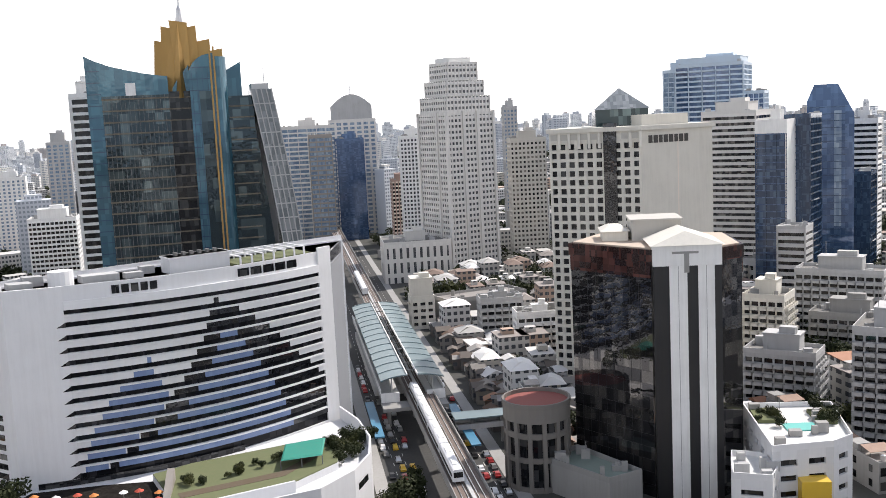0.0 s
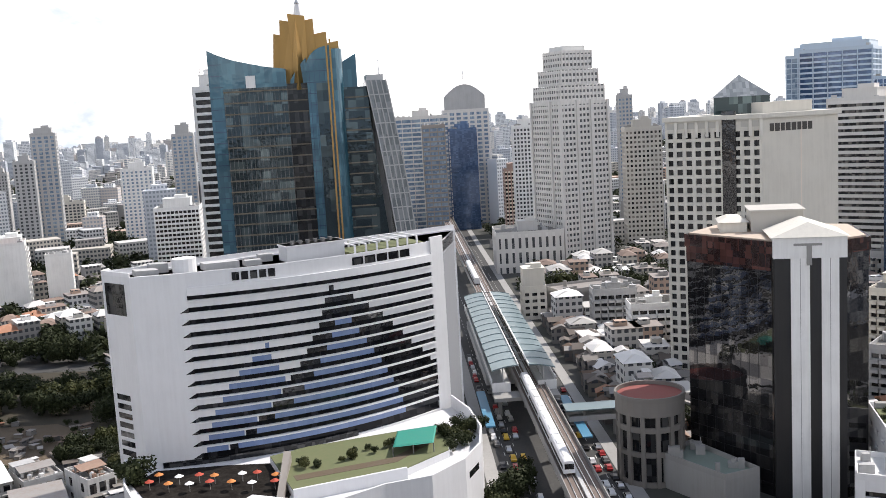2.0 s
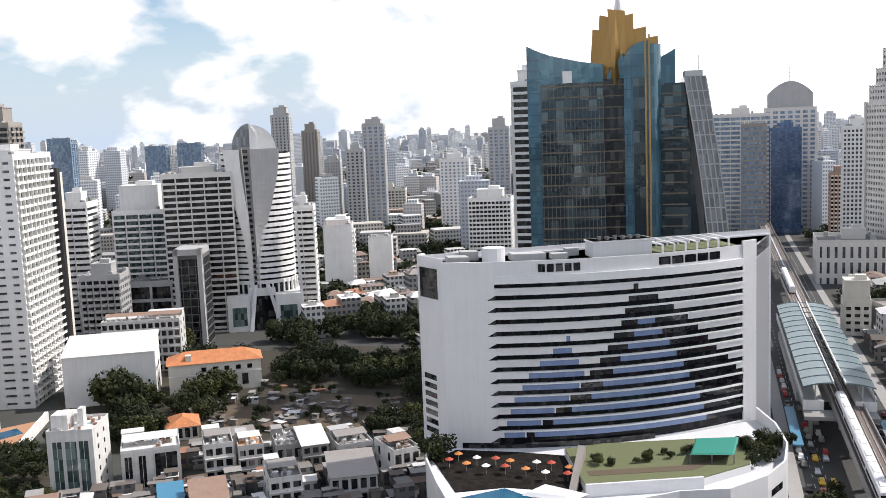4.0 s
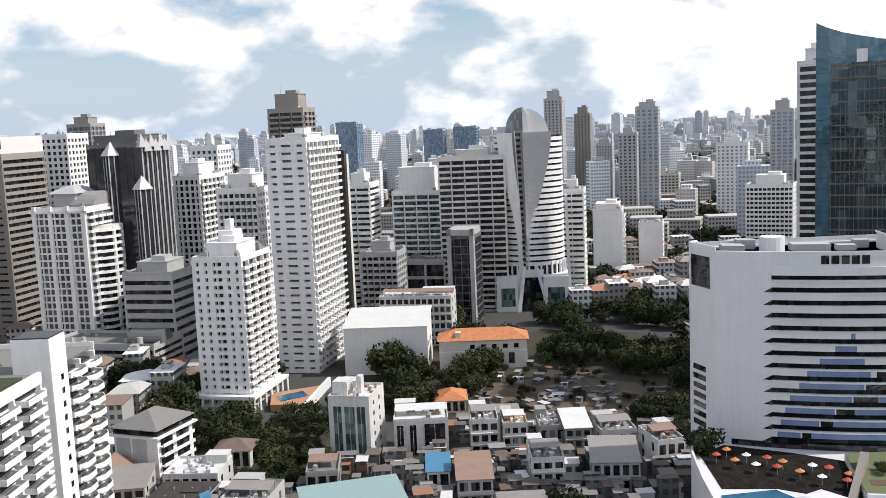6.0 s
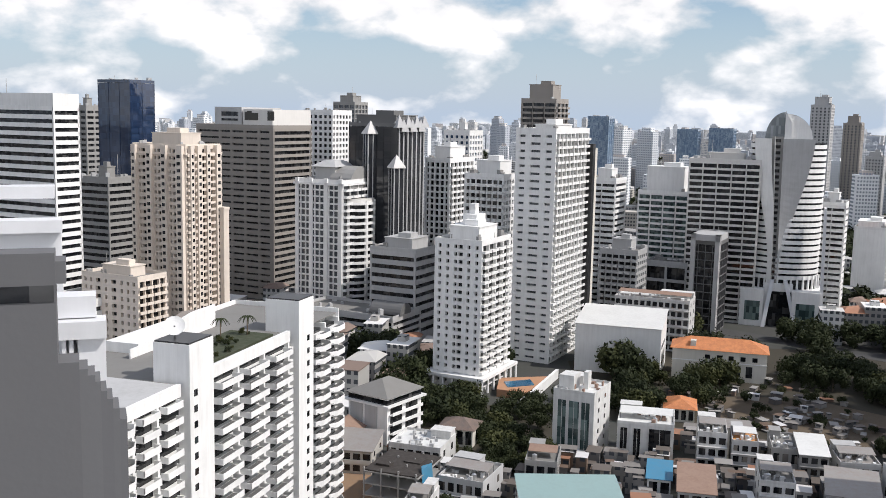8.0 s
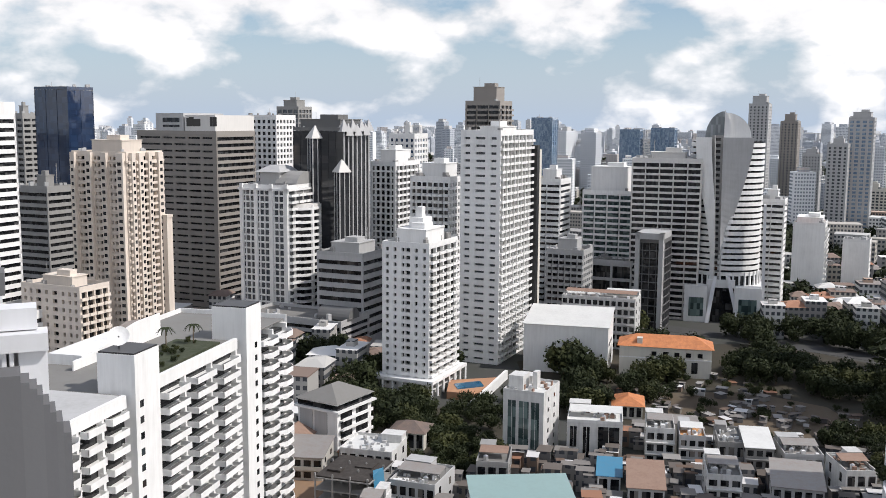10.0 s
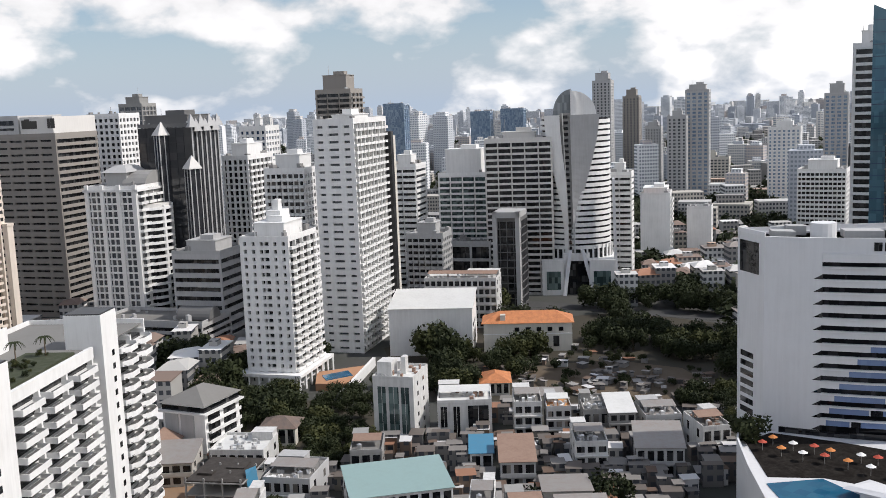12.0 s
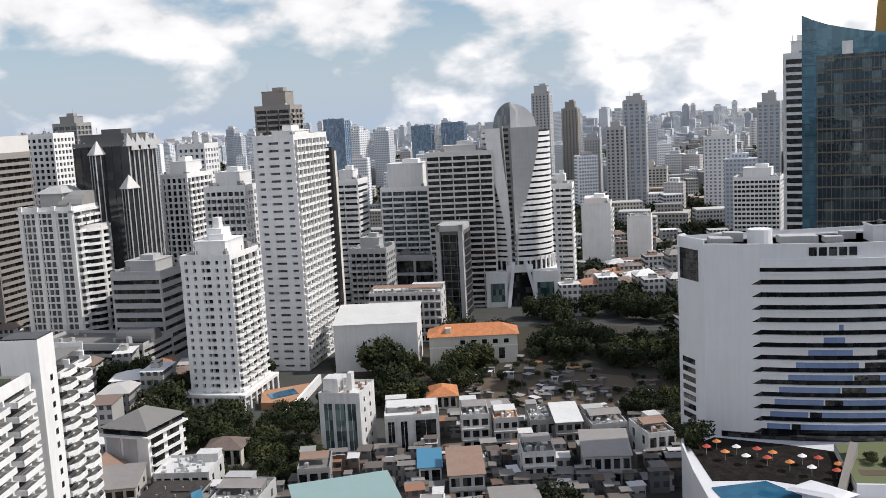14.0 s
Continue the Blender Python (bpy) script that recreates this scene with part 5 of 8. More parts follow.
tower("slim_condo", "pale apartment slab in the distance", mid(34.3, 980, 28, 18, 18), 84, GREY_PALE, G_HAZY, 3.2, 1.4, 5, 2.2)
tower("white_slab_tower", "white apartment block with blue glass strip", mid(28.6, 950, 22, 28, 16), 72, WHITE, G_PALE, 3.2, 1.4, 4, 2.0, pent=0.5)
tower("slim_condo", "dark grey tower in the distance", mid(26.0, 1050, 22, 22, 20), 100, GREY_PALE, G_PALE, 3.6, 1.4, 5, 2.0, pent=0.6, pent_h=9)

# ---- western skyline ----
tower("striped_office", "white office tower with black window bands", rect(-414, 69, 32, 44, 13), 110, WHITE, G_DARK, 3.35, 1.75, 60, 0.25, pent=0, top=5.0)
tower("striped_podium", "white banded podium of the striped office", rect(-396, 74, 32, 50, 22), 30, WHITE, G_DARK, 3.6, 1.8, 60, 0.4, pent=0, category="podium", ground=False)
tower("blue_office", "dark blue mirror glass office tower", rect(-584, 139, 32, 25, 20), 121, G_NAVY, G_NAVY, 3.6, 0.2, 8, 0.12, pent=0.0, depth=0.2, pier_mat=G_NAVY, slab_mat=G_NAVY)
tower("grey_office", "grey office block with dark bands", mid(77.9, 540, 32, 20, 18), 70, GREY, G_DARK, 3.6, 1.9, 40, 1.0, pent=0.3)
tower("grey_office", "slim grey tower in the distance", mid(78.8, 700, 32, 12, 14), 106, GREY, G_DARK, 3.6, 1.9, 6, 1.4, pent=0.3)
bt_ = tower("beige_condo", "beige condominium tower with pale corner bays", rect(-445, 130, 32, 32, 24), 89, BEIGE_PALE, G_DARK, 3.2, 0.7, 3.4, 0.8, pent=0.55, pent_h=5, pier_mat=BEIGE_PALE, balcony=(0,), bal_bay=4.6, bal_d=1.2, depth=1.0,
           punched={3: ([(0.12, 0.15), (0.17, 0.24), (0.27, 0.29), (0.42, 0.45), (0.48, 0.55), (0.70, 0.73), (0.76, 0.83)], 1.5)})
bq = rel(rect(-445, 130, 32, 32, 24), (bt_.location.x, bt_.location.y))
for (a, b), spots in (((bq[0], bq[1]), ((0.06, 0.10), (0.26, 0.12), (0.52, 0.10), (0.80, 0.14))), ((bq[3], bq[0]), ((0.02, 0.08), (0.30, 0.10), (0.58, 0.10), (0.86, 0.12)))):
    for s0, w in spots:
        part("facade_bay", MB().wall(lerp(a, b, s0), lerp(a, b, s0 + w), 4, 88.4, 1.9, 0.1), BEIGE_PALE, bt_)
        for k in range(25):
            part("bay_window", MB().wall(lerp(a, b, s0 + w * 0.25), lerp(a, b, s0 + w * 0.75), 6 + k * 3.2, 7.5 + k * 3.2, 2.0, 0), G_DARK, bt_)
part("shoulder_bay", MB().wall(lerp(bq[0], bq[1], 0.86), lerp(bq[0], bq[1], 1.02), 0, 58, 4.5, 0.1).wall(lerp(bq[0], bq[1], 0.85), lerp(bq[0], bq[1], 1.03), 58, 59.2, 4.8, 0.1), BEIGE_PALE, bt_)
part("cornice", MB().quad_box(inset(bq, -0.7), 84.2, 85.0), BEIGE_PALE, bt_)
tower("beige_condo_low", "small beige apartment block with roof terrace", rect(-385, 93, 32, 30, 16), 40, BEIGE_PALE, G_DARK, 3.2, 0.7, 3.0, 0.9, pent=0.5, pent_h=3, pier_mat=BEIGE_PALE, balcony=(0,), bal_bay=4, bal_d=1.0, depth=1.0,
      punched={3: ([(0.05, 0.09), (0.15, 0.19), (0.26, 0.34), (0.42, 0.46), (0.54, 0.62), (0.70, 0.74), (0.81, 0.85), (0.91, 0.95)], 1.6)})
bo = tower("brown_office", "brown grey office block with long window bands", rect(-512, 198, 32, 54, 36), 97, BROWN, G_DARK, 3.6, 1.7, 60, 0.6, pent=0, pier_mat=BROWN, depth=0.9,
           punched={3: ([(0.03, 0.30), (0.33, 0.45), (0.48, 0.62), (0.65, 0.80), (0.83, 0.95)], 1.45)})
bw = rel(rect(-512, 198, 32, 54, 36), (bo.location.x, bo.location.y))
part("plant_room", MB().quad_box([lerp(bw[3], bw[0], 0.25), lerp(bw[3], bw[0], 0.6), lerp(bw[2], bw[1], 0.6), lerp(bw[2], bw[1], 0.25)], 96, 106.5), GREY_PALE, bo, "grey plant room")
part("plant_window", MB().wall(lerp(bw[3], bw[0], 0.34), lerp(bw[3], bw[0], 0.55), 99, 100.2, 0.15, 0).wall(lerp(bw[3], bw[0], 0.34), lerp(bw[3], bw[0], 0.55), 101.6, 104, 0.15, 0), G_DARK, bo)
part("screen_wall", MB().quad_box([lerp(bw[3], bw[0], 0.62), lerp(bw[3], bw[0], 0.99), lerp(bw[2], bw[1], 0.99), lerp(bw[2], bw[1], 0.62)], 96, 105.5), PALE_STONE, bo, "pale roof screen wall")
for i, (a, w, hh) in enumerate(((-20, 2, 4), (-17, 3, 4.5), (-13, 5, 3.5), (6, 1.6, 4.5), (9, 2.6, 4.5))):
    q = rel(rect(-512, 198, 32, 54, 36), (bo.location.x, bo.location.y))
    s0 = 0.64 + (a + 20) / 90
    pa, pb = lerp(q[3], q[0], s0), lerp(q[3], q[0], s0 + w / 54)
    part("sign_bar", MB().wall(pa, pb, 99.5, 100 + hh, 0.2, 0), LETTER, bo, "dark rooftop sign bars")
tower("white_back_tower", "white office tower with grid windows", mid(65.8, 640, 32, 22, 22), 106, WHITE, G_DARK, 3.6, 1.6, 3.6, 1.4, pent=0)
# window glass lightened for haze
tower("dark_far_tower", "dark grey tower in the distance", mid(64.5, 800, 32, 20, 20), 113, GREY, G_HAZY, 3.6, 1.0, 5, 0.8, pent=0.6)
pcn = tower("pale_condo", "pale grey condominium with white piers and vaulted roof", rect(-425, 199, 32, 27, 34), 73, WHITE, G_HAZY, 3.2, 0.75, 2.6, 0.45, pent=0, balcony=(0,), bal_bay=7, bal_d=1.8, pier_mat=WHITE)
vq = rel(rect(-425, 199, 32, 27, 34), (pcn.location.x, pcn.location.y))
for i in range(10):
    a0, a1 = math.pi * i / 10, math.pi * (i + 1) / 10
    f0, f1 = 0.5 - 0.3 * math.cos(a0), 0.5 - 0.3 * math.cos(a1)
    p0, p1 = lerp(vq[0], vq[1], f0), lerp(vq[0], vq[1], f1)
    w0, w1 = lerp(vq[3], vq[2], f0), lerp(vq[3], vq[2], f1)
    m0, m1 = lerp(p0, w0, 0.45), lerp(p1, w1, 0.45)
    z0_, z1_ = 71 + 8 * math.sin(a0), 71 + 8 * math.sin(a1)
    part("vault_segment", MB().solid([(*p0, z0_), (*p1, z1_), (*m1, z1_), (*m0, z0_), (*p0, 68.5), (*p1, 68.5), (*m1, 68.5), (*m0, 68.5)], [(0, 1, 2, 3), (4, 5, 6, 7), (0, 1, 5, 4), (1, 2, 6, 5), (2, 3, 7, 6), (3, 0, 4, 7)]), GREY, pcn, "grey barrel-vaulted roof")
for s0 in (0.0, 0.3, 0.62, 0.93):
    part("great_pier", MB().wall(lerp(vq[3], vq[0], s0), lerp(vq[3], vq[0], s0 + 0.065), 0, 73.4, 0.9, 0.2), WHITE, pcn)
part("cornice", MB().quad_box(inset(vq, -0.9), 70.2, 71.3), WHITE, pcn)
hm_ = [lerp(vq[3], vq[2], 0.25), lerp(vq[0], vq[1], 0.25), lerp(vq[0], vq[1], 0.7), lerp(vq[3], vq[2], 0.7)]
hq_ = [lerp(hm_[0], hm_[1], 0.2), lerp(hm_[0], hm_[1], 0.62), lerp(hm_[3], hm_[2], 0.62), lerp(hm_[3], hm_[2], 0.2)]
hc_ = centre(hq_)
part("roof_house", MB().quad_box(hq_, 71, 78.5).taper([(hc_[0] + (x - hc_[0]) * 1.25, hc_[1] + (y - hc_[1]) * 1.25) for x, y in hq_], [(hc_[0] + (x - hc_[0]) * 0.5, hc_[1] + (y - hc_[1]) * 0.5) for x, y in hq_], 78.5, 81.5), GREY_PALE, pcn, "grey roof house with flared roof")
# its rounded bay of balconies
mx_, my_ = lerp(vq[0], vq[1], 0.42)
cx_, cy_ = mx_ * 0.55, my_ * 0.55
bayr = lambda r: [(cx_ + r * math.cos(i * math.pi / 16), cy_ + r * math.sin(i * math.pi / 16)) for i in range(32)]
part("bay_glazing", MB().quad_box(bayr(11.2), 0, 62), G_DARK, pcn)
bayb = MB().quad_box(bayr(12.6), 0, 1.15).mesh("bay_band", WHITE)
for k in range(19):
    part("bay_band", bayb, None, pcn, at=(0, 0, 3.2 + k * 3.2))
for k in range(8):
    a_ = k * math.pi / 4 + 0.3
    part("bay_pier", MB().box(-0.6, -0.6, 0, 0.6, 0.6, 63), WHITE, pcn, at=(cx_ + 12 * math.cos(a_), cy_ + 12 * math.sin(a_), 0), rz=math.degrees(a_))
part("bay_roof", MB().quad_box(bayr(12.0), 62, 63.6), PALE_STONE, pcn)
tower("condo_podium", "grey podium with louvred car park floors", mid(64.0, 448, 32, 52, 26), 17, GREY_PALE, G_DARK, 3.0, 1.4, 50, 1.0, pent=0, category="podium", ground=False)
vx_, vy_ = brg(62.1, 436)
vault = MB()
arc = [(5.0 * math.cos(i * math.pi / 12), 5.0 * math.sin(i * math.pi / 12)) for i in range(13)]
arc_v = [(x, -8, z) for x, z in arc] + [(x, 8, z) for x, z in arc]
barrel = thing("barrel_roof", "grey barrel-vaulted hall on the car park podium", "roof", (vx_, vy_, 16.5), 122)
part("vault", vault.solid(arc_v, [(i, i + 1, 14 + i, 13 + i) for i in range(12)] + [tuple(range(13)), tuple(range(13, 26)), (0, 12, 25, 13)]), GREY_DARK, barrel)
G_SMOKE = glazing("smoked grey glass", (0.028, 0.030, 0.034), (0.045, 0.046, 0.05), 0.4, (4, 4, 3.6), 0.08, 0.6)
do = tower("dark_office", "black granite office tower with pale pinnacled columns", rect(-423, 227, 32, 28, 27), 100, GREY_DARK, G_SMOKE, 3.6, 0.12, 4, 0.1, pent=0.8, pent_h=4, depth=0.2, pier_mat=G_SMOKE, slab_mat=G_SMOKE)
dq = rel(rect(-423, 227, 32, 28, 27), (do.location.x, do.location.y))
for s, hh, e in ((0.02, 84, 3), (0.96, 72, 3), (0.55, 100, 3), (0.04, 104, 0), (0.2, 102, 0), (0.36, 104, 0), (0.52, 102, 0), (0.68, 104, 0), (0.84, 102, 0), (0.97, 104, 0)):
    a = lerp(dq[3], dq[0], 1 - s) if e == 3 else lerp(dq[0], dq[1], s)
    cw = 0.9 if hh < 90 else 0.35
    if hh < 101 and e == 3:
        part("corner_shaft", MB().box(a[0] - 2.6, a[1] - 2.6, 0, a[0] + 2.6, a[1] + 2.6, hh - 5), G_SMOKE, do, "smoked glass corner shaft")
        for ox, oy in ((-2.6, -2.6), (0, -2.65), (2.6, -2.6), (2.65, 0), (2.6, 2.6)):
            part("pale_strip", MB().box(a[0] + ox - 0.22, a[1] + oy - 0.22, 0, a[0] + ox + 0.22, a[1] + oy + 0.22, hh - 5), GREY_PALE, do)
        ring_ = lambda w: [(a[0] - w, a[1] - w), (a[0] + w, a[1] - w), (a[0] + w, a[1] + w), (a[0] - w, a[1] + w)]
        part("pyramid_cap", MB().taper(ring_(3.4), ring_(0.1), hh - 5, hh + 1).quad_box(ring_(3.4), hh - 5.4, hh - 5), PALE_STONE, do, "pale pyramid cap")
        continue
    part("column", MB().box(a[0] - cw, a[1] - cw, 0, a[0] + cw, a[1] + cw, hh - 6).taper([(a[0] - 2.2, a[1] - 2.2), (a[0] + 2.2, a[1] - 2.2), (a[0] + 2.2, a[1] + 2.2), (a[0] - 2.2, a[1] + 2.2)], [(a[0] - 0.1, a[1] - 0.1), (a[0] + 0.1, a[1] - 0.1), (a[0] + 0.1, a[1] + 0.1), (a[0] - 0.1, a[1] + 0.1)], hh - 6, hh), GREY_PALE, do, "pale column with pointed cap")
tower("grey_white_condo", "grey white condominium with small gable", rect(-445, 270, 32, 15, 30), 82, WHITE, G_DARK, 3.2, 0.9, 3.0, 0.9, balcony=(0,), bal_bay=5, pent=0.6, pent_h=6, depth=1.2)
tower("white_blue_office", "white office tower with blue glass top", mid(58.0, 640, 32, 18, 20), 95, WHITE, G_BLUE, 3.6, 1.7, 4, 1.6, pent=0.2)
tower("stepped_grey_block", "grey stepped block with long dark bands", mid(61.2, 460, 32, 24, 26), 44, GREY_PALE, G_DARK, 4.2, 2.3, 40, 1.2, pent=0.6, pent_h=4)
tower("white_stepped_condo", "white stepped condominium behind the towers", mid(56.2, 470, 32, 20, 22), 78, WHITE, G_ROOM, 3.2, 1.3, 3, 1.2, pent=0.6, pent_h=6, balcony=(3,))
cr = tower("cream_condo", "white condominium with planted balconies and setback roof", rect(-305.5, 200, 32, 19.7, 27), 58.5, WHITE, G_DARK, 2.9, 0.55, 3.3, 1.0, balcony=(0,), bal_bay=6.6, bal_d=1.3, singles=True, pent=0.62, pent_h=4.5, depth=1.3, rail=0.85,
           punched={3: ([(0.08, 0.14), (0.25, 0.31), (0.42, 0.48), (0.50, 0.60), (0.70, 0.76), (0.87, 0.93)], 1.45)})
cq = rel(rect(-305.5, 200, 32, 19.7, 27), (cr.location.x, cr.location.y))
part("roof_house", MB().quad_box([(x * 0.3, y * 0.3) for x, y in cq], 62, 67).quad_box([(x * 0.12, y * 0.12) for x, y in cq], 67, 71), WHITE, cr)
part("base_arcade", MB().quad_box(inset(cq, -3.2), 5.4, 6.6), WHITE, cr)
for i in range(4):
    for q in range(6):
        w_ = lerp(inset(cq, -2.7)[i], inset(cq, -2.7)[(i + 1) % 4], q / 6)
        part("arcade_column", MB().box(w_[0] - 0.35, w_[1] - 0.35, 0, w_[0] + 0.35, w_[1] + 0.35, 5.4), WHITE, cr)
tw = tower("tall_white_condo", "tall white condominium with small windows and side balconies", rect(-329.5, 251, 32, 18, 42), 100, WHITE, G_HAZY, 3.15, 0.7, 5.6, 1.0, balcony=(0,), bal_bay=4.6, bal_d=1.1, pent=0.5, pent_h=1.6, depth=1.1, rail=0.9,
           punched={3: ([(0.10, 0.24), (0.38, 0.62), (0.76, 0.90)], 1.0)})
tq = rel(rect(-329.5, 251, 32, 18, 42), (tw.location.x, tw.location.y))
part("dark_edge", MB().wall(lerp(tq[0], tq[1], 0.97), lerp(tq[0], tq[1], 1.05), 0, 93, 2.5, 0.4), BLACK, tw, "black edge panel")
part("edge_blade", MB().wall(lerp(tq[0], tq[1], 1.05), lerp(tq[0], tq[1], 1.12), 0, 91, 2.5, 0.4), CREAM, tw)
tower("beige_far_tower", "beige tower with stepped domed crown", mid(53.4, 650, 32, 24, 22), 116, BROWN, G_DARK, 3.4, 1.4, 4, 1.6, pent=0.66, pent_h=9, balcony=(0, 3), bal_bay=8)
tower("terraced_tower", "white terraced tower with dark glass", mid(49.7, 560, 32, 16, 20), 72, WHITE, G_DARK, 3.2, 1.7, 30, 0.5, pent=0.5, balcony=(3,), bal_bay=8)
gs = tower("green_grey_block", "white framed block with green grey windows", mid(46.3, 560, 32, 28, 20), 66, WHITE, G_GREEN, 3.2, 1.0, 3.2, 0.8, pent=0.72, pent_h=13, balcony=(3,), bal_bay=6.4)
tower("grey_slab", "grey concrete slab with recessed bays", mid(43.2, 540, 38, 36, 20), 85, PALE_STONE, G_DARK, 3.2, 1.1, 3.4, 0.8, pent=0.5, pent_h=3, balcony=(3,), bal_bay=6.8, bal_d=0.8)
# far blue glass drawn in a pale tone, with the haze mixed in
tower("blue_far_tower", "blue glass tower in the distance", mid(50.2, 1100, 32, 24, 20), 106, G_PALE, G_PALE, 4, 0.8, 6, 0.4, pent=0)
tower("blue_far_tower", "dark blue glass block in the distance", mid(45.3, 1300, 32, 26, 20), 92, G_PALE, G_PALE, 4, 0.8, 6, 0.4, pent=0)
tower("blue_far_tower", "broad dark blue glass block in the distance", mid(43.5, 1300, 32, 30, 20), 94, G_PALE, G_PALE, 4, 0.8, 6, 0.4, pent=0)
tower("mid_grey_block", "grey mid-rise with balconies", mid(48.6, 520, 32, 20, 18), 38, GREY_PALE, G_DARK, 3.2, 1.4, 3.4, 1.2, balcony=(3,), pent=0.5)
tower("mid_grey_block", "dark low block with pale frame", mid(46.0, 540, 32, 22, 16), 30, GREY_PALE, G_DARK, 8, 1.6, 12, 1.2, pent=0)
gate = tower("framed_block", "dark glass block in a grey portal frame", rect(-341, 362, 32, 14, 20), 46, GREY_DARK, G_DARK, 4, 0.4, 4, 0.3, pent=0)
gq = rel(rect(-341, 362, 32, 14, 20), (gate.location.x, gate.location.y))
part("portal", MB().wall(gq[3], lerp(gq[3], gq[0], 0.16), 0, 49, 1.6, 2).wall(lerp(gq[3], gq[0], 0.84), gq[0], 0, 49, 1.6, 2).wall(gq[3], gq[0], 46, 49, 1.6, 18), GREY_PALE, gate)
tower("balcony_block", "white block with rounded balcony bands", mid(37.5, 580, 32, 14, 16), 62, WHITE, G_DARK, 3.2, 1.7, 30, 0.4, pent=0.4, balcony=(3,), bal_bay=7)

# ---- white twin-blade tower ----
tx, ty = brg(39.95, 530)
twin = thing("blade_tower", "white tower of two curved blades with a glass dome top", "tower", (tx, ty, 0), 39.95)
take(mid(39.95, 545, 40, 42, 44))


def oval(rx, ry, cx=-0.6, cy=17.0, k=40):
    return [(cx + rx * math.cos(i * 2 * math.pi / k), cy + ry * math.sin(i * 2 * math.pi / k)) for i in range(k)]


part("glazing", MB().quad_box(oval(18.2, 15.2), 0, 94), G_DARK, twin)
bandm = MB().quad_box(oval(18.8, 15.8), 0, 1.95).mesh("balcony_band", WHITE)
for k in range(23):
    z = 24 + k * 3.05
    part("balcony_band", bandm, None, twin, at=(0, 0, z))
for k in range(18):
    a = math.pi * (1.02 + 0.96 * k / 17)
    part("colonnade_post", MB().box(-0.4, -0.5, 0, 0.4, 0.4, 12), WHITE, twin, at=(18.5 * math.cos(a), 17 + 15.5 * math.sin(a), 14), rz=math.degrees(a) + 90)


def blade(outer, inner, z0, z1, y, thick, lean):
    k = 24
    mb = MB()
    v = []
    for i in range(k + 1):
        z = z0 + (z1 - z0) * i / k
        s = i / k
        yy = y - lean * s ** 2
        v += [(outer(s), yy + 1.5, z), (inner(s), yy, z), (inner(s), yy + thick, z), (outer(s), yy + 1.5 + thick, z)]
    f = [(0, 1, 2, 3), (4 * k, 4 * k + 1, 4 * k + 2, 4 * k + 3)]
    for i in range(k):
        for j in range(4):
            f.append((4 * i + j, 4 * i + (j + 1) % 4, 4 * i + 4 + (j + 1) % 4, 4 * i + 4 + j))
    return mb.solid(v, f)


S = lambda s: s * s * (3 - 2 * s)
part("blade", blade(lambda s: -7.3 - 9.4 * S(min(1, max(0, (s - 0.12) / 0.88))), lambda s: -5.0 - 3.6 * S(min(1, max(0, (s - 0.3) / 0.7))), 22, 96, 0.6, 1.6, 3.0), WHITE, twin, "white curved blade")
# right blade painted grey, as the side turned from the sun
part("blade", blade(lambda s: -1.2 + 13.4 * S(min(1, max(0, (s - 0.05) / 0.98))), lambda s: -2.3 - 0.8 * s, 22, 96, 0.6, 1.6, 2.0), GREY_PALE, twin, "white curved blade greyed for shade")
# shade between the blades is given by the grey colour
part("centre_recess", MB().solid([(-5.2, 1.6, 20), (-2.2, 1.6, 20), (-2.9, 0.4, 97), (-8.9, 0.4, 97), (-5.2, 6, 20), (-2.2, 6, 20), (-2.9, 6, 97), (-8.9, 6, 97)], [(0, 1, 2, 3), (4, 5, 6, 7), (0, 1, 5, 4), (1, 2, 6, 5), (2, 3, 7, 6), (3, 0, 4, 7)]), GREY, twin, "recess between the blades, grey for its shade")
for k in range(24):
    z = 24 + k * 3.05
    w = 1.3 + 1.5 * k / 23
    part("recess_window", MB().box(-3.9 - 1.9 * k / 23 - w / 2, 0.25, 0, -3.9 - 1.9 * k / 23 + w / 2, 1.5, 1.6), G_DARK, twin, at=(0, 0.2 if k < 12 else 0.0, z))
part("recess_rib", MB().solid([(-4.4, 1.0, 20), (-4.1, 1.0, 20), (-6.9, -1.2, 97), (-7.4, -1.2, 97), (-4.4, 2.0, 20), (-4.1, 2.0, 20), (-6.9, 1.0, 97), (-7.4, 1.0, 97)], [(0, 1, 2, 3), (4, 5, 6, 7), (0, 1, 5, 4), (1, 2, 6, 5), (2, 3, 7, 6), (3, 0, 4, 7)]), PALE_STONE, twin)


def quarter(x0, x1, r, z0, hgt, y0, y1):
    k = 12
    xs = [x0 + (x1 - x0) * i / k for i in range(k + 1)]
    zt = [z0 + hgt * math.sqrt(max(0.0, 1 - ((x - r) / (x0 - r if abs(x0 - r) > abs(x1 - r) else x1 - r)) ** 2)) for x in xs]
    return profile(MB(), xs, zt, y0, y1, z0 - 3)


part("dome_half", quarter(-12.4, -2.4, -2.4, 95, 14.4, 4, 24), SAILG, twin, "grey glass half dome")
part("dome_half", quarter(-2.4, 11.0, -2.4, 95, 13.6, 2, 24), WHITE, twin, "white shell half dome")
part("dome_ridge", profile(MB(), [-2.8, 0.4], [110, 104], 0.5, 3, 90), WHITE, twin)
part("podium", MB().box(-19.5, -4, 0, -8, 30, 19).box(6, -4, 0, 19.5, 30, 19).box(-8, 0, 0, 6, 30, 22), WHITE, twin, "white podium")
part("podium_glass", MB().box(-17, -4.3, 3, -9.5, -3.9, 13), G_GREEN, twin)
part("podium_glass", MB().box(8, -4.3, 3, 17, -3.9, 13), G_GREEN, twin)
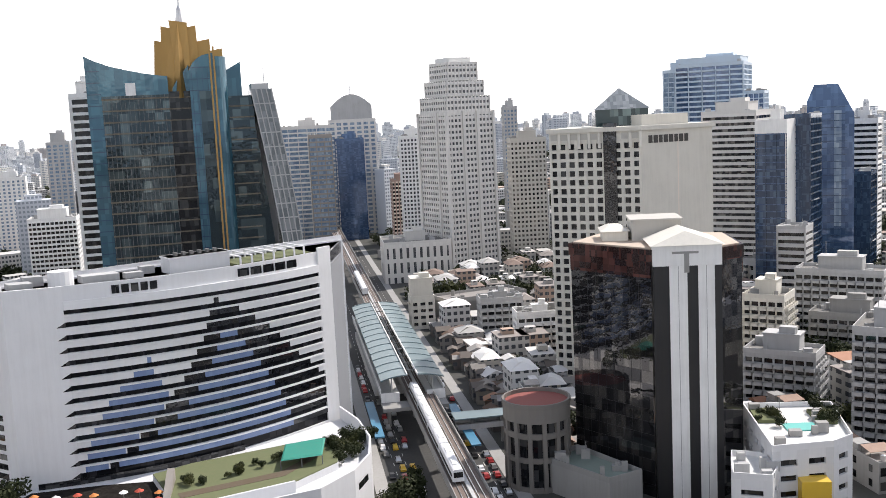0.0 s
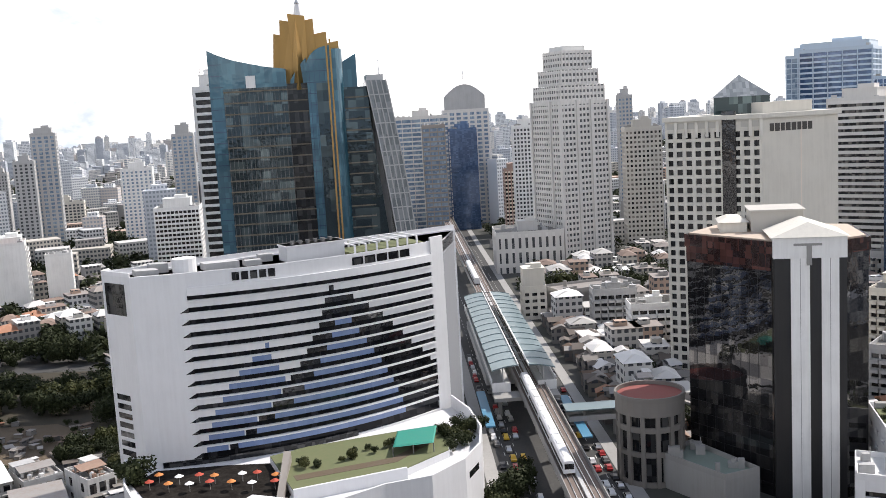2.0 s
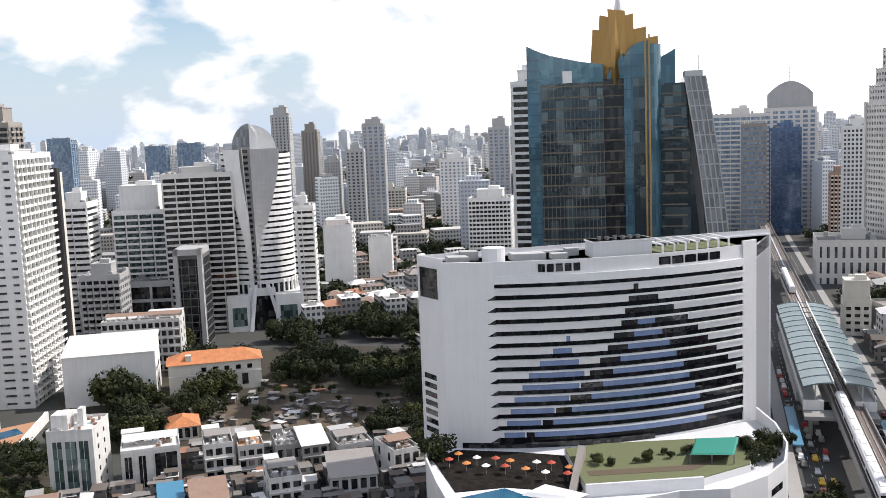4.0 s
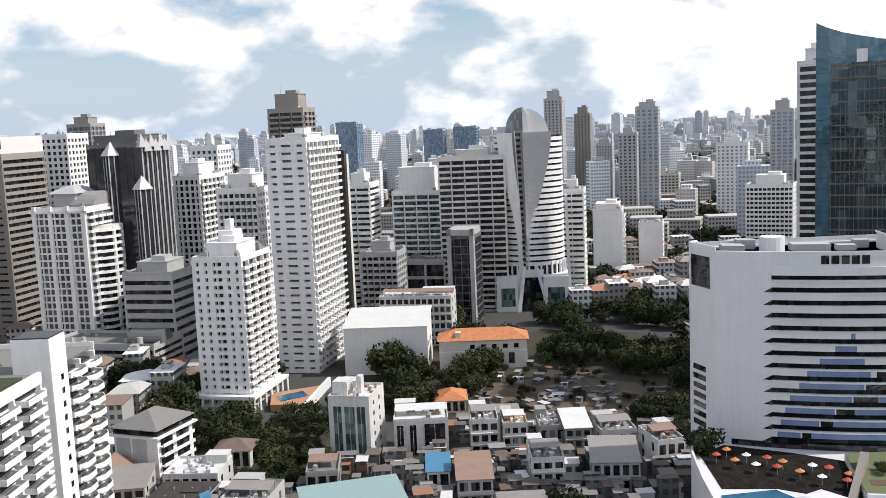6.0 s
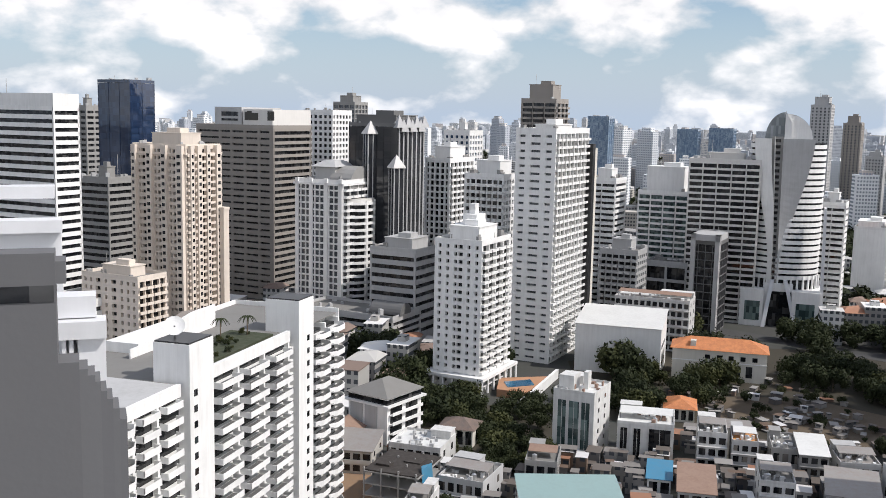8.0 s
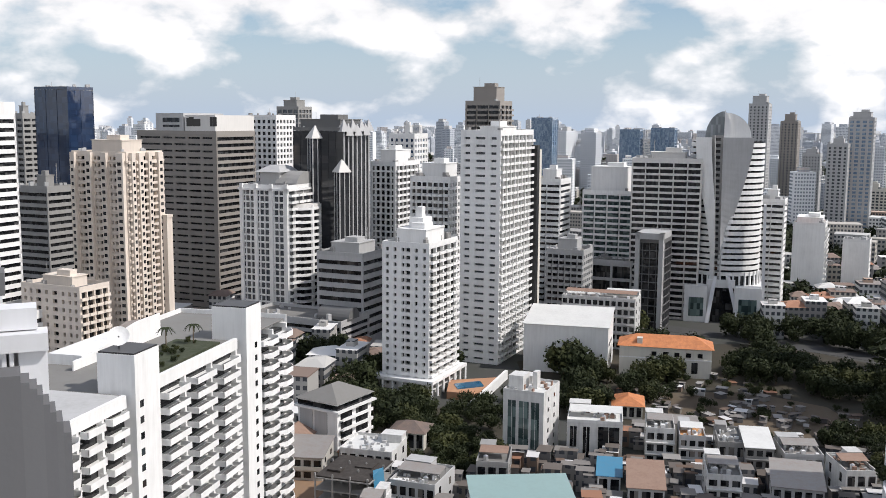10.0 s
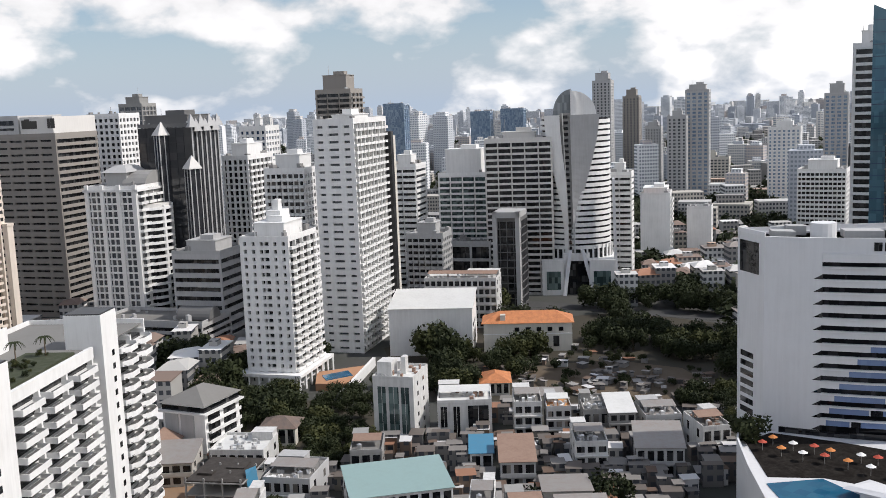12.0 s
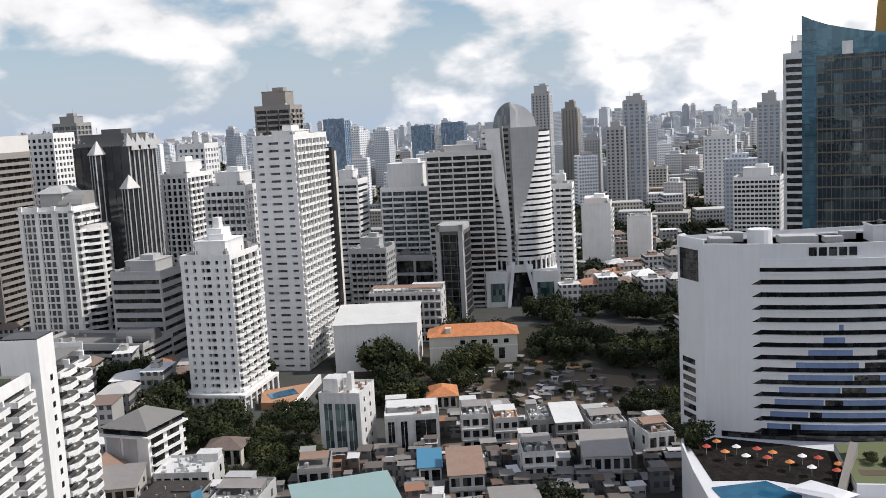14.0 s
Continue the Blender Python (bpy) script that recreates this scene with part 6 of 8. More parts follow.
part("entrance_leg", MB().solid([(-8.5, -5.5, 0), (-6.5, -5.5, 0), (-3.2, -1, 24), (-5, -1, 24), (-8.5, -3.5, 0), (-6.5, -3.5, 0), (-3.2, 1, 24), (-5, 1, 24)], [(0, 1, 2, 3), (4, 5, 6, 7), (0, 1, 5, 4), (1, 2, 6, 5), (2, 3, 7, 6), (3, 0, 4, 7)]), WHITE_CLEAN, twin)
part("entrance_leg", MB().solid([(7.5, -5.5, 0), (9.5, -5.5, 0), (3.2, -1, 24), (1.4, -1, 24), (7.5, -3.5, 0), (9.5, -3.5, 0), (3.2, 1, 24), (1.4, 1, 24)], [(0, 1, 2, 3), (4, 5, 6, 7), (0, 1, 5, 4), (1, 2, 6, 5), (2, 3, 7, 6), (3, 0, 4, 7)]), WHITE_CLEAN, twin)
part("entrance_glass", MB().box(-6, -0.6, 0, 5.5, -0.1, 18), G_DARK, twin)
part("side_fin", MB().solid([(19.4, -3, 0), (21, -3, 0), (19.6, -3, 62), (18.4, -3, 62), (19.4, 4, 0), (21, 4, 0), (19.6, 4, 62), (18.4, 4, 62)], [(0, 1, 2, 3), (4, 5, 6, 7), (0, 1, 5, 4), (1, 2, 6, 5), (2, 3, 7, 6), (3, 0, 4, 7)]), WHITE_CLEAN, twin)

# ---- near white apartment tower with balconies ----
bal = thing("balcony_tower", "white apartment tower with stacked white balconies and two tall stair shafts", "apartment tower", (-161, 31, 0), 42)
take(rect(-161, 31, 42, 30, 102))
RZ = 54.0
part("body", MB().box(-30, 0, 0, -3.4, 101, RZ - 0.4), WHITE, bal)
part("glazing", MB().box(-3.4, 1, 0, -0.9, 100, RZ - 2.4), G_DARK, bal)
part("roof", MB().box(-29.5, 0.5, RZ - 0.4, -0.6, 100.5, RZ - 0.2), FLATROOF, bal)
part("roof_parapet", MB().box(-0.6, 36, RZ - 1.6, 0.3, 72, RZ + 0.9).box(-30, 0, RZ - 0.4, -29.6, 101, RZ + 0.9).box(-30, 0, RZ - 0.4, 0, 0.4, RZ + 0.9).box(-0.6, 0, RZ - 2.2, 0.3, 26, RZ + 0.2).box(-30, 100.6, RZ - 1.4, 0, 101, RZ + 0.9), WHITE, bal)
part("roof_garden", MB().box(-14, 40, RZ - 0.2, -3, 70, RZ + 0.3), paint("dark roof turf", (0.035, 0.045, 0.02), 0.95, 0.5, 0.4, streak=False), bal, "dark planted roof bed")
part("roof_block", MB().box(-29, 44, RZ - 0.2, -21, 66, RZ + 2.0), WHITE, bal)
part("roof_deck", MB().box(-28, 2, RZ - 0.2, -1, 26, RZ + 0.02), GREY_PALE, bal, "pale grey roof deck")
swoop = [(y, RZ + 5.2 - 3.4 * S(min(1, max(0, (66 - y) / 22)))) for y in range(40, 75, 2)]
sv_ = [(-20.6, y, RZ - 0.2) for y, z in swoop] + [(-20.6, y, z) for y, z in swoop] + [(-20.2, y, RZ - 0.2) for y, z in swoop] + [(-20.2, y, z) for y, z in swoop]
k_ = len(swoop)
sf_ = [(0, k_, 3 * k_, 2 * k_), (k_ - 1, 2 * k_ - 1, 4 * k_ - 1, 3 * k_ - 1)]
for i in range(k_ - 1):
    sf_ += [(i, i + 1, k_ + i + 1, k_ + i), (2 * k_ + i, 2 * k_ + i + 1, 3 * k_ + i + 1, 3 * k_ + i), (k_ + i, k_ + i + 1, 3 * k_ + i + 1, 3 * k_ + i), (i, i + 1, 2 * k_ + i + 1, 2 * k_ + i)]
part("curved_parapet", MB().solid(sv_, sf_), WHITE, bal, "white parapet with a swept top")
part("stair_shaft", MB().box(-6.2, 27, 0, 1.6, 35.6, 61.5), WHITE, bal, "white stair shaft")
part("stair_shaft", MB().box(-7.0, 74, 0, 1.6, 82, 61.5), WHITE, bal, "white stair shaft")
part("shaft_roof", MB().box(-6.0, 27.2, 61.5, 1.4, 35.4, 61.8), BLACK, bal)
part("shaft_roof", MB().box(-6.8, 74.2, 61.5, 1.4, 81.8, 61.8), BLACK, bal)

dish = thing("satellite_dish", "white satellite dish on the stair shaft roof", "satellite dish", (*[c for c in (lambda u, w: (-161 + u[0] + w[0], 31 + u[1] + w[1]))(brg(42, 31), brg(132, 4))], 61.8), 72)
bowl_v, bowl_f = [], []
for k in range(5):
    r = 2.0 * k / 4
    for i in range(16):
        by_, bz_ = -0.13 * r * r, r * math.sin(i * math.pi / 8)
        bowl_v.append((r * math.cos(i * math.pi / 8), by_ * 0.82 + bz_ * 0.57, 2.0 - by_ * 0.57 + bz_ * 0.82))
for k in range(4):
    for i in range(16):
        bowl_f.append((k * 16 + i, k * 16 + (i + 1) % 16, (k + 1) * 16 + (i + 1) % 16, (k + 1) * 16 + i))
part("bowl", MB().solid(bowl_v, bowl_f), WHITE, dish)
part("mount", MB().box(-0.15, -0.1, 0, 0.15, 0.2, 2.2), GREY_DARK, dish)


def balcony_mesh(w, d, cham):
    p = [(0, 0), (0, w), (d * 0.55 if cham else d, w), (d, w - cham), (d, cham), (d * 0.55 if cham else d, 0)] if cham else [(0, 0), (d, 0), (d, w), (0, w)]
    if cham:
        p = [(0, 0), (d * 0.55, 0), (d, cham), (d, w - cham), (d * 0.55, w), (0, w)]
    mb = MB().quad_box(p, -0.25, 0.0)
    for i in range(len(p)):
        a, b = p[i], p[(i + 1) % len(p)]
        if a[0] == 0 and b[0] == 0:
            continue
        mb.wall(a, b, 0, 1.05, 0.0, 0.14)
    return mb.mesh("balcony", WHITE)


bm1, bm2, bm3 = balcony_mesh(8.6, 2.6, 0), balcony_mesh(8.4, 3.0, 2.2), balcony_mesh(5.4, 1.6, 0)
slabm = MB().box(-3.3, 0.5, -0.25, 0.1, 100.5, 0.12).mesh("floor_edge", WHITE)
pierm = MB().box(-3.4, -0.35, 0, 0.2, 0.35, RZ - 1.2).mesh("cross_wall", WHITE)
for y in (0.5, 11, 18.5, 36.6, 48, 59.5, 71.5, 83, 92, 100.4):
    part("cross_wall", pierm, None, bal, at=(0, y, 0))
winm = MB().box(1.55, -0.6, 0, 1.68, 0.6, 1.3).mesh("window", G_DARK)
# added dark floor plates imitate the shade inside the balconies
shadem = MB().box(-0.9, 0.3, 0.0, 2.3, 8.2, 0.05).mesh("balcony_floor", GREY_DARK)
for k in range(17):
    z = RZ - 3.4 - 3.1 * k
    for y in (37.2, 48.8, 60.4, 83.2, 91.8, 1.2):
        part("balcony_floor", shadem, None, bal, at=(0, y, z))
    part("floor_edge", slabm, None, bal, at=(0, 0, z))
    for j, y in enumerate((37.2, 48.8, 60.4)):
        part("balcony", bm1, None, bal, at=(0, y, z + (0.0 if j != 1 else 0.0)))
    part("balcony", bm2, None, bal, at=(0, 1.2, z))
    part("balcony", bm2, None, bal, at=(0, 83.2, z))
    part("balcony", bm2, None, bal, at=(0, 91.8, z))
    part("balcony", bm3, None, bal, at=(0, 12, z))
    part("balcony", bm3, None, bal, at=(0, 19.4, z))
    for y in (29, 79):
        part("window", winm, None, bal, at=(0, y, z + 0.7))
endw = MB().box(-0.5, -0.05, 0, 0.5, 0.06, 1.0).mesh("window", G_DARK)
for k in range(16):
    part("window", endw, None, bal, at=(-3.2, 0, RZ - 5 - 3.1 * k))

# ---- stepped side wing of the camera's own building ----
own = thing("stepped_wing", "terraced white building with a side wall coloured as shaded", "building", (*brg(79, 30), 0), 79)
# the side wall's shade is put into this dark grey base colour
SHADE = paint("render greyed for shade", (0.135, 0.135, 0.14), 0.85, 0.2)
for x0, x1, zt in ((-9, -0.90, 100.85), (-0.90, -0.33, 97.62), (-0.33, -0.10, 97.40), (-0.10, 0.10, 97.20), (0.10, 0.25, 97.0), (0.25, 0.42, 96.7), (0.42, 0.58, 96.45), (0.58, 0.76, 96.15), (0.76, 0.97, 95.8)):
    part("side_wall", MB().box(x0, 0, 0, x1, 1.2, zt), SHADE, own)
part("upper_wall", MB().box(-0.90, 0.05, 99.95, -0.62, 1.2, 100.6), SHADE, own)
for x0, x1, z0, z1, y in ((-1.34, 0.24, 97.2, 98.0, 8.6), (-1.2, 0.58, 96.5, 97.15, 8), (-0.45, 0.54, 84, 96.5, 8.3), (-1.0, -0.85, 94.5, 96.5, 8.2), (-0.75, -0.6, 94.5, 96.5, 8.2), (-3.0, -0.2, 84, 97.2, 9.2), (-4, -0.95, 100.0, 100.5, 12), (-4, -1.25, 101.2, 101.7, 14), (-4, -1.0, 92, 100.2, 12.5)):
    part("terrace_wall", MB().box(x0, y, z0, x1, y + 1.2, z1), WHITE_CLEAN, own, "white terrace parapet")
part("window_band", MB().box(-6, -0.03, 99.45, -0.95, 0.02, 99.92), G_DARK, own)
part("terrace_body", MB().box(-9, 1.2, 0, 0.3, 16, 92), WHITE, own)
for k in range(5):
    part("terrace_step", MB().box(0.3 + 0.35 * k, 2, 0, 0.65 + 0.35 * k, 14, 91.5 - 1.2 * k), WHITE_CLEAN, own)

# ---- houses ----
ROOFS = [FLATROOF, ROOF_WHITE, TIN, FLATROOF, TIN_RUST, GREY_PALE]
WALLS = [WHITE, CREAM, GREY_PALE, GREY, WHITE, STONE]


def tank(t, x, y, z):
    r = [(x + 0.7 * math.cos(i * math.pi / 5), y + 0.7 * math.sin(i * math.pi / 5)) for i in range(10)]
    part("water_tank", MB().quad_box(r, z, z + 1.5).taper(r, [(x + (a - x) * 0.3, y + (b - y) * 0.3) for a, b in r], z + 1.5, z + 1.8), STEEL, t)


def shophouse(label, at, rz, w, d, h, wall, roof, form="flat", seed=0, detail=True, win=True):
    """A low town house; its front faces -y from (0, 0) to (w, 0)."""
    r = random.Random(seed)
    t = thing("town_house", label, "house", (at[0], at[1], 0), rz, "low houses")
    fl = max(1, int(h / 3.3))
    fh = h / fl
    part("wall", MB().box(0, 0, 0, w, d, h), wall, t)
    if form == "flat":
        pr_ = MB()
        for a, b in (((0, 0), (w, 0)), ((w, 0), (w, d)), ((w, d), (0, d)), ((0, d), (0, 0))):
            pr_.wall(a, b, h, h + 0.9, 0.03, 0.2)
        part("parapet", pr_, wall, t)
        part("roof", MB().box(0.2, 0.2, h, w - 0.2, d - 0.2, h + 0.12), roof, t)
        bw, bd = w * r.uniform(0.35, 0.6), min(4.5, d * 0.35)
        bx = r.choice((0.2, w - bw - 0.2))
        part("stair_head", MB().box(bx, d - bd - 0.3, h, bx + bw, d - 0.3, h + 2.6).box(bx - 0.2, d - bd - 0.6, h + 2.6, bx + bw + 0.2, d - 0.1, h + 2.75), wall, t)
        if r.random() < 0.6:
            part("roof_shed", MB().solid([(0.4, d * 0.3, h + 2.0), (w - 0.4, d * 0.3, h + 2.0), (w - 0.4, d * 0.62, h + 2.7), (0.4, d * 0.62, h + 2.7), (0.4, d * 0.3, h + 2.1), (w - 0.4, d * 0.3, h + 2.1), (w - 0.4, d * 0.62, h + 2.8), (0.4, d * 0.62, h + 2.8)], [(0, 1, 2, 3), (4, 5, 6, 7), (0, 1, 5, 4), (1, 2, 6, 5), (2, 3, 7, 6), (3, 0, 4, 7)]), r.choice((TIN, TIN_RUST, TIN, ROOF_WHITE)), t)
            part("shed_post", MB().box(0.5, d * 0.32, h, 0.62, d * 0.32 + 0.12, h + 2.1).box(w - 0.62, d * 0.32, h, w - 0.5, d * 0.32 + 0.12, h + 2.1).box(0.5, d * 0.6, h, 0.62, d * 0.6 + 0.12, h + 2.7).box(w - 0.62, d * 0.6, h, w - 0.5, d * 0.6 + 0.12, h + 2.7), GREY_DARK, t)
        tank(t, w * r.uniform(0.2, 0.8), d * 0.14 + 0.6, h + 0.12)
        if detail:
            ac = MB()
            for _ in range(5):
                x, y = r.uniform(0.8, w - 1.5), r.uniform(1, d - 2)
                ac.box(x, y, h + 0.12, x + 0.9, y + 0.5, h + 0.9)
            cl = MB()
            for _ in range(16):
                x, y = r.uniform(0.4, w - 1.6), r.uniform(0.6, d - 2)
                a_, b_, c_ = r.uniform(0.3, 1.4), r.uniform(0.3, 1.6), r.uniform(0.3, 1.5)
                cl.box(x, y, h + 0.12, x + a_, y + b_, h + 0.12 + c_)
            part("roof_clutter", cl, r.choice((WHITE, GREY_PALE, TIN_RUST)), t, kind="stuff")
            part("air_conditioner", ac, GREY_PALE, t, kind="stuff")
    elif form == "gable":
        e = 0.7
        v = [(-e, -e, h - 0.1), (w + e, -e, h - 0.1), (w + e, d + e, h - 0.1), (-e, d + e, h - 0.1), (w / 2, -e, h + w * 0.28), (w / 2, d + e, h + w * 0.28)]
        part("roof", MB().solid(v, [(0, 1, 4), (2, 3, 5), (1, 2, 5, 4), (3, 0, 4, 5), (0, 3, 2, 1)]), roof, t)
    elif form == "hip":
        e = 0.9
        rr = min(w, d) * 0.45
        v = [(-e, -e, h - 0.1), (w + e, -e, h - 0.1), (w + e, d + e, h - 0.1), (-e, d + e, h - 0.1)]
        v += [(rr, d / 2, h + rr * 0.55), (w - rr, d / 2, h + rr * 0.55)] if w > d else [(w / 2, rr, h + rr * 0.55), (w / 2, d - rr, h + rr * 0.55)]
        f = [(0, 1, 5, 4), (1, 2, 5), (2, 3, 4, 5), (3, 0, 4), (0, 3, 2, 1)] if w > d else [(0, 1, 4), (1, 2, 5, 4), (2, 3, 5), (3, 0, 4, 5), (0, 3, 2, 1)]
        part("roof", MB().solid(v, f), roof, t)
    else:
        v = [(-0.5, -0.6, h + 0.1), (w + 0.5, -0.6, h + 0.1), (w + 0.5, d + 0.4, h + d * 0.12), (-0.5, d + 0.4, h + d * 0.12)]
        part("roof", MB().solid(v + [(x, y, z + 0.15) for x, y, z in v], [(0, 1, 2, 3), (4, 5, 6, 7), (0, 1, 5, 4), (1, 2, 6, 5), (2, 3, 7, 6), (3, 0, 4, 7)]), roof, t)
        part("gable_wall", MB().solid([(0, 0, h), (0, d, h), (0, d, h + d * 0.11), (w, 0, h), (w, d, h), (w, d, h + d * 0.11)], [(0, 1, 2), (3, 4, 5), (0, 1, 4, 3), (1, 2, 5, 4), (2, 0, 3, 5)]), wall, t)
    nb = max(1, round(w / 2.8))
    row, ledge = MB(), MB()
    for j in range(nb):
        x0 = w * j / nb + 0.45
        x1 = w * (j + 1) / nb - 0.45
        row.box(x0, -0.05, 0.9, x1, 0.05, fh - 0.75)
    nd = max(1, round(d / 7))
    for j in range(nd):
        y0 = d * (j + 0.5) / nd - 0.8
        y1 = y0 + 1.6
        if y1 > y0:
            row.box(w - 0.05, y0, 1.1, w + 0.05, y1, fh - 0.9)
            row.box(-0.05, y0, 1.1, 0.05, y1, fh - 0.9)
    ledge.box(-0.12, -0.75, -0.14, w + 0.12, 0.0, 0.1)
    if r.random() < 0.5:
        ledge.box(-0.1, -0.75, 0.1, w + 0.1, -0.62, 1.0)
    rowm, ledm = row.mesh("window_band", G_ROOM if r.random() < 0.4 else G_DARK), ledge.mesh("floor_ledge", wall)
    for k in range(fl if win else 0):
        part("window_band", rowm, None, t, at=(0, 0, k * fh), kind="stuff")
        if k:
            part("floor_ledge", ledm, None, t, at=(0, 0, k * fh))
    u, s_ = brg(rz, d), brg(rz - 90, w)
    take([(at[0], at[1]), (at[0] + u[0], at[1] + u[1]), (at[0] + s_[0], at[1] + s_[1]), (at[0] + u[0] + s_[0], at[1] + u[1] + s_[1])])
    return t


box_house = shophouse("white box town house with dark front windows", (-224, 198), 46, 17, 17, 12, HOUSE_WHITE, ROOF_WHITE, "flat", 1, win=False)
shophouse("white narrow town house with tank on roof", (-207, 215), 46, 8.6, 15, 11, HOUSE_WHITE, FLATROOF, "flat", 2)
shophouse("grey town house with orange tiled terrace", (-198.5, 220.5), 46, 7.6, 13, 10, GREY_PALE, paint("orange terrace tiles", (0.55, 0.27, 0.10), 0.8, 0.3, streak=False), "flat", 3)
shophouse("grey town house with stained flat roof", (-190, 228), 46, 7.6, 16, 9, GREY, FLATROOF, "flat", 4)
shophouse("dark framed house with bright white roof", (-181.5, 230), 46, 7.8, 15, 10, GREY, ROOF_WHITE, "shed", 5)
shophouse("grey house with brown tin roof", (-174, 238), 50, 11, 15, 8, GREY_PALE, TIN, "flat", 6)
shophouse("white four-storey town house with grey roof", (-171.5, 202), 46, 9, 16, 10, HOUSE_WHITE, FLATROOF, "flat", 7)
shophouse("grey house under a broad pale tin roof", (-159, 213), 40, 13, 17, 9, GREY_PALE, TIN, "shed", 8)
shophouse("low house with brown tin roof", (-181, 182), 46, 9.5, 17, 8, GREY_PALE, TIN_RUST, "shed", 9)
shophouse("small house under a blue tin roof", (-196, 185), 46, 6.4, 12, 6, WHITE, TIN_BLUE, "shed", 10)
shophouse("white house with roof terrace", (-154, 238), 56, 8.5, 15, 9, HOUSE_WHITE, FLATROOF, "flat", 11)
shophouse("long hall with pale green metal roof", (-191, 139), 60, 26, 18, 8, WHITE, TIN_TEAL, "shed", 12)
tall_house = shophouse("white apartment house with glazed corner and roof house", (-237, 183), 32, 13.2, 16, 21, HOUSE_WHITE, ROOF_WHITE, "flat", 13, win=False)
part("roof_tower", MB().box(0.6, 3, 21, 5.4, 9, 25.5).box(7.5, 6, 21, 9.0, 9, 26.5), HOUSE_WHITE, tall_house)
for k in range(6):
    part("side_window", MB().box(13.15, 4, 1.6 + k * 3.3, 13.26, 5.2, 2.9 + k * 3.3).box(13.15, 10, 1.6 + k * 3.3, 13.26, 11.2, 2.9 + k * 3.3), G_DARK, tall_house)
part("canopy", MB().box(-0.6, -1.6, 3.0, 13.8, 0, 3.4), HOUSE_WHITE, tall_house)
# glazed fronts of the two tall white houses
def house_front(t, bays, mat):
    for x0, x1, z0, z1 in bays:
        part("front_glazing", MB().box(x0, -0.14, z0, x1, -0.05, z1), mat, t)
        part("glazing_bar", MB().box((x0 + x1) / 2 - 0.06, -0.2, z0, (x0 + x1) / 2 + 0.06, -0.13, z1), HOUSE_WHITE, t)


house_front(tall_house, ((1.6, 4.2, 3.6, 18.5), (5.2, 8.4, 3.6, 18.5), (9.2, 11.8, 3.6, 18.5)), G_GREEN)
house_front(box_house, ((1.0, 3.0, 4.2, 10.8), (5.0, 7.0, 1.0, 10.8), (9.6, 16.0, 3.6, 11.0)), G_DARK)
oh = shophouse("cream school house with long orange tiled roof", (-291, 285), 43, 37, 15, 12.4, CREAM, ORANGE_TILE, "hip", 14, win=False)
for k in range(5):
    part("window", MB().box(13 + k * 4.6, -0.06, 8.6, 15 + k * 4.6, 0.06, 10.4), G_DARK, oh)
for k in range(2):
    part("tall_door", MB().box(24.5 + k * 4.6, -0.06, 2.0, 27 + k * 4.6, 0.06, 6.6), G_DARK, oh)
part("band", MB().box(-0.1, -0.12, 7.4, 37.1, 0.0, 7.8), WHITE, oh)
part("chimney_block", MB().box(7, 1, 12, 9.2, 4, 15.5), CREAM, oh)
fh_ = shophouse("white windowless hall with white metal roof", (-317, 255), 42, 35, 28, 20, WHITE, ROOF_WHITE, "shed", 15, win=False)
for k in range(4):
    part("side_window", MB().box(34.95, 4 + (k % 2) * 9, 4 + (k // 2) * 7, 35.06, 10 + (k % 2) * 9, 5.6 + (k // 2) * 7), G_DARK, fh_)
shophouse("white villa block behind the hall", (-345, 300), 36, 34, 16, 23, HOUSE_WHITE, ROOF_WHITE, "flat", 16)
shophouse("small house with red brown tiled roof", (-247, 240), 46, 10, 13, 5, CREAM, ORANGE_TILE, "hip", 17)
villa = shophouse("white villa block with hipped grey roof and balconies", (-283, 135), 24, 16, 18, 15.5, WHITE, FLATROOF, "hip", 18, win=False)
part("eaves_slab", MB().box(-1.3, -1.3, 12.6, 17.3, 19.3, 13.2), WHITE, villa)
part("attic_recess", MB().box(-0.06, -0.06, 13.2, 16.06, 18.06, 14.8), G_DARK, villa)
part("corner_strip", MB().box(1, -0.3, 0, 6, 0.02, 12.6).box(7, -0.3, 0, 12, 0.02, 12.6), GREY_PALE, villa)
for k in range(4):
    part("balcony", MB().box(16, 1, 0.4 + k * 3.1, 17.6, 17, 0.6 + k * 3.1).box(17.45, 1, 0.6 + k * 3.1, 17.6, 17, 1.5 + k * 3.1), WHITE, villa)
    part("balcony_door", MB().box(15.95, 1.6, 0.6 + k * 3.1, 16.06, 7.6, 2.9 + k * 3.1).box(15.95, 9.6, 0.6 + k * 3.1, 16.06, 16, 2.9 + k * 3.1), G_DARK, villa)
shophouse("garden pavilion with brown hipped roof", (-262, 157), 43, 11, 10, 6, CREAM, BROWN_TILE, "hip", 19)
shophouse("grey annex with flat grey roof", (-219, 131), 36, 13, 16, 8, GREY_PALE, FLATROOF, "flat", 20)
shophouse("white flat house with blue roof tanks", (-249, 132), 41, 16, 15, 8, HOUSE_WHITE, ROOF_WHITE, "flat", 21)

# building shell under construction
cs = thing("construction_shell", "raw concrete building shell with bare columns and blue tarpaulin", "construction", (-228, 113, 0), 38)
take([(-228, 113), (-214, 124), (-226, 140), (-240, 130)])
for z in (0.1, 3.4, 6.7, 10):
    part("floor_slab", MB().box(0, 0, z, 16, 18, z + 0.3), GREY, cs)
for x in (0.3, 5.3, 10.3, 15.3):
    for y in (0.3, 6, 11.6, 17.3):
        part("column", MB().box(x - 0.2, y - 0.2, 0, x + 0.2, y + 0.2, 11.4), GREY, cs)
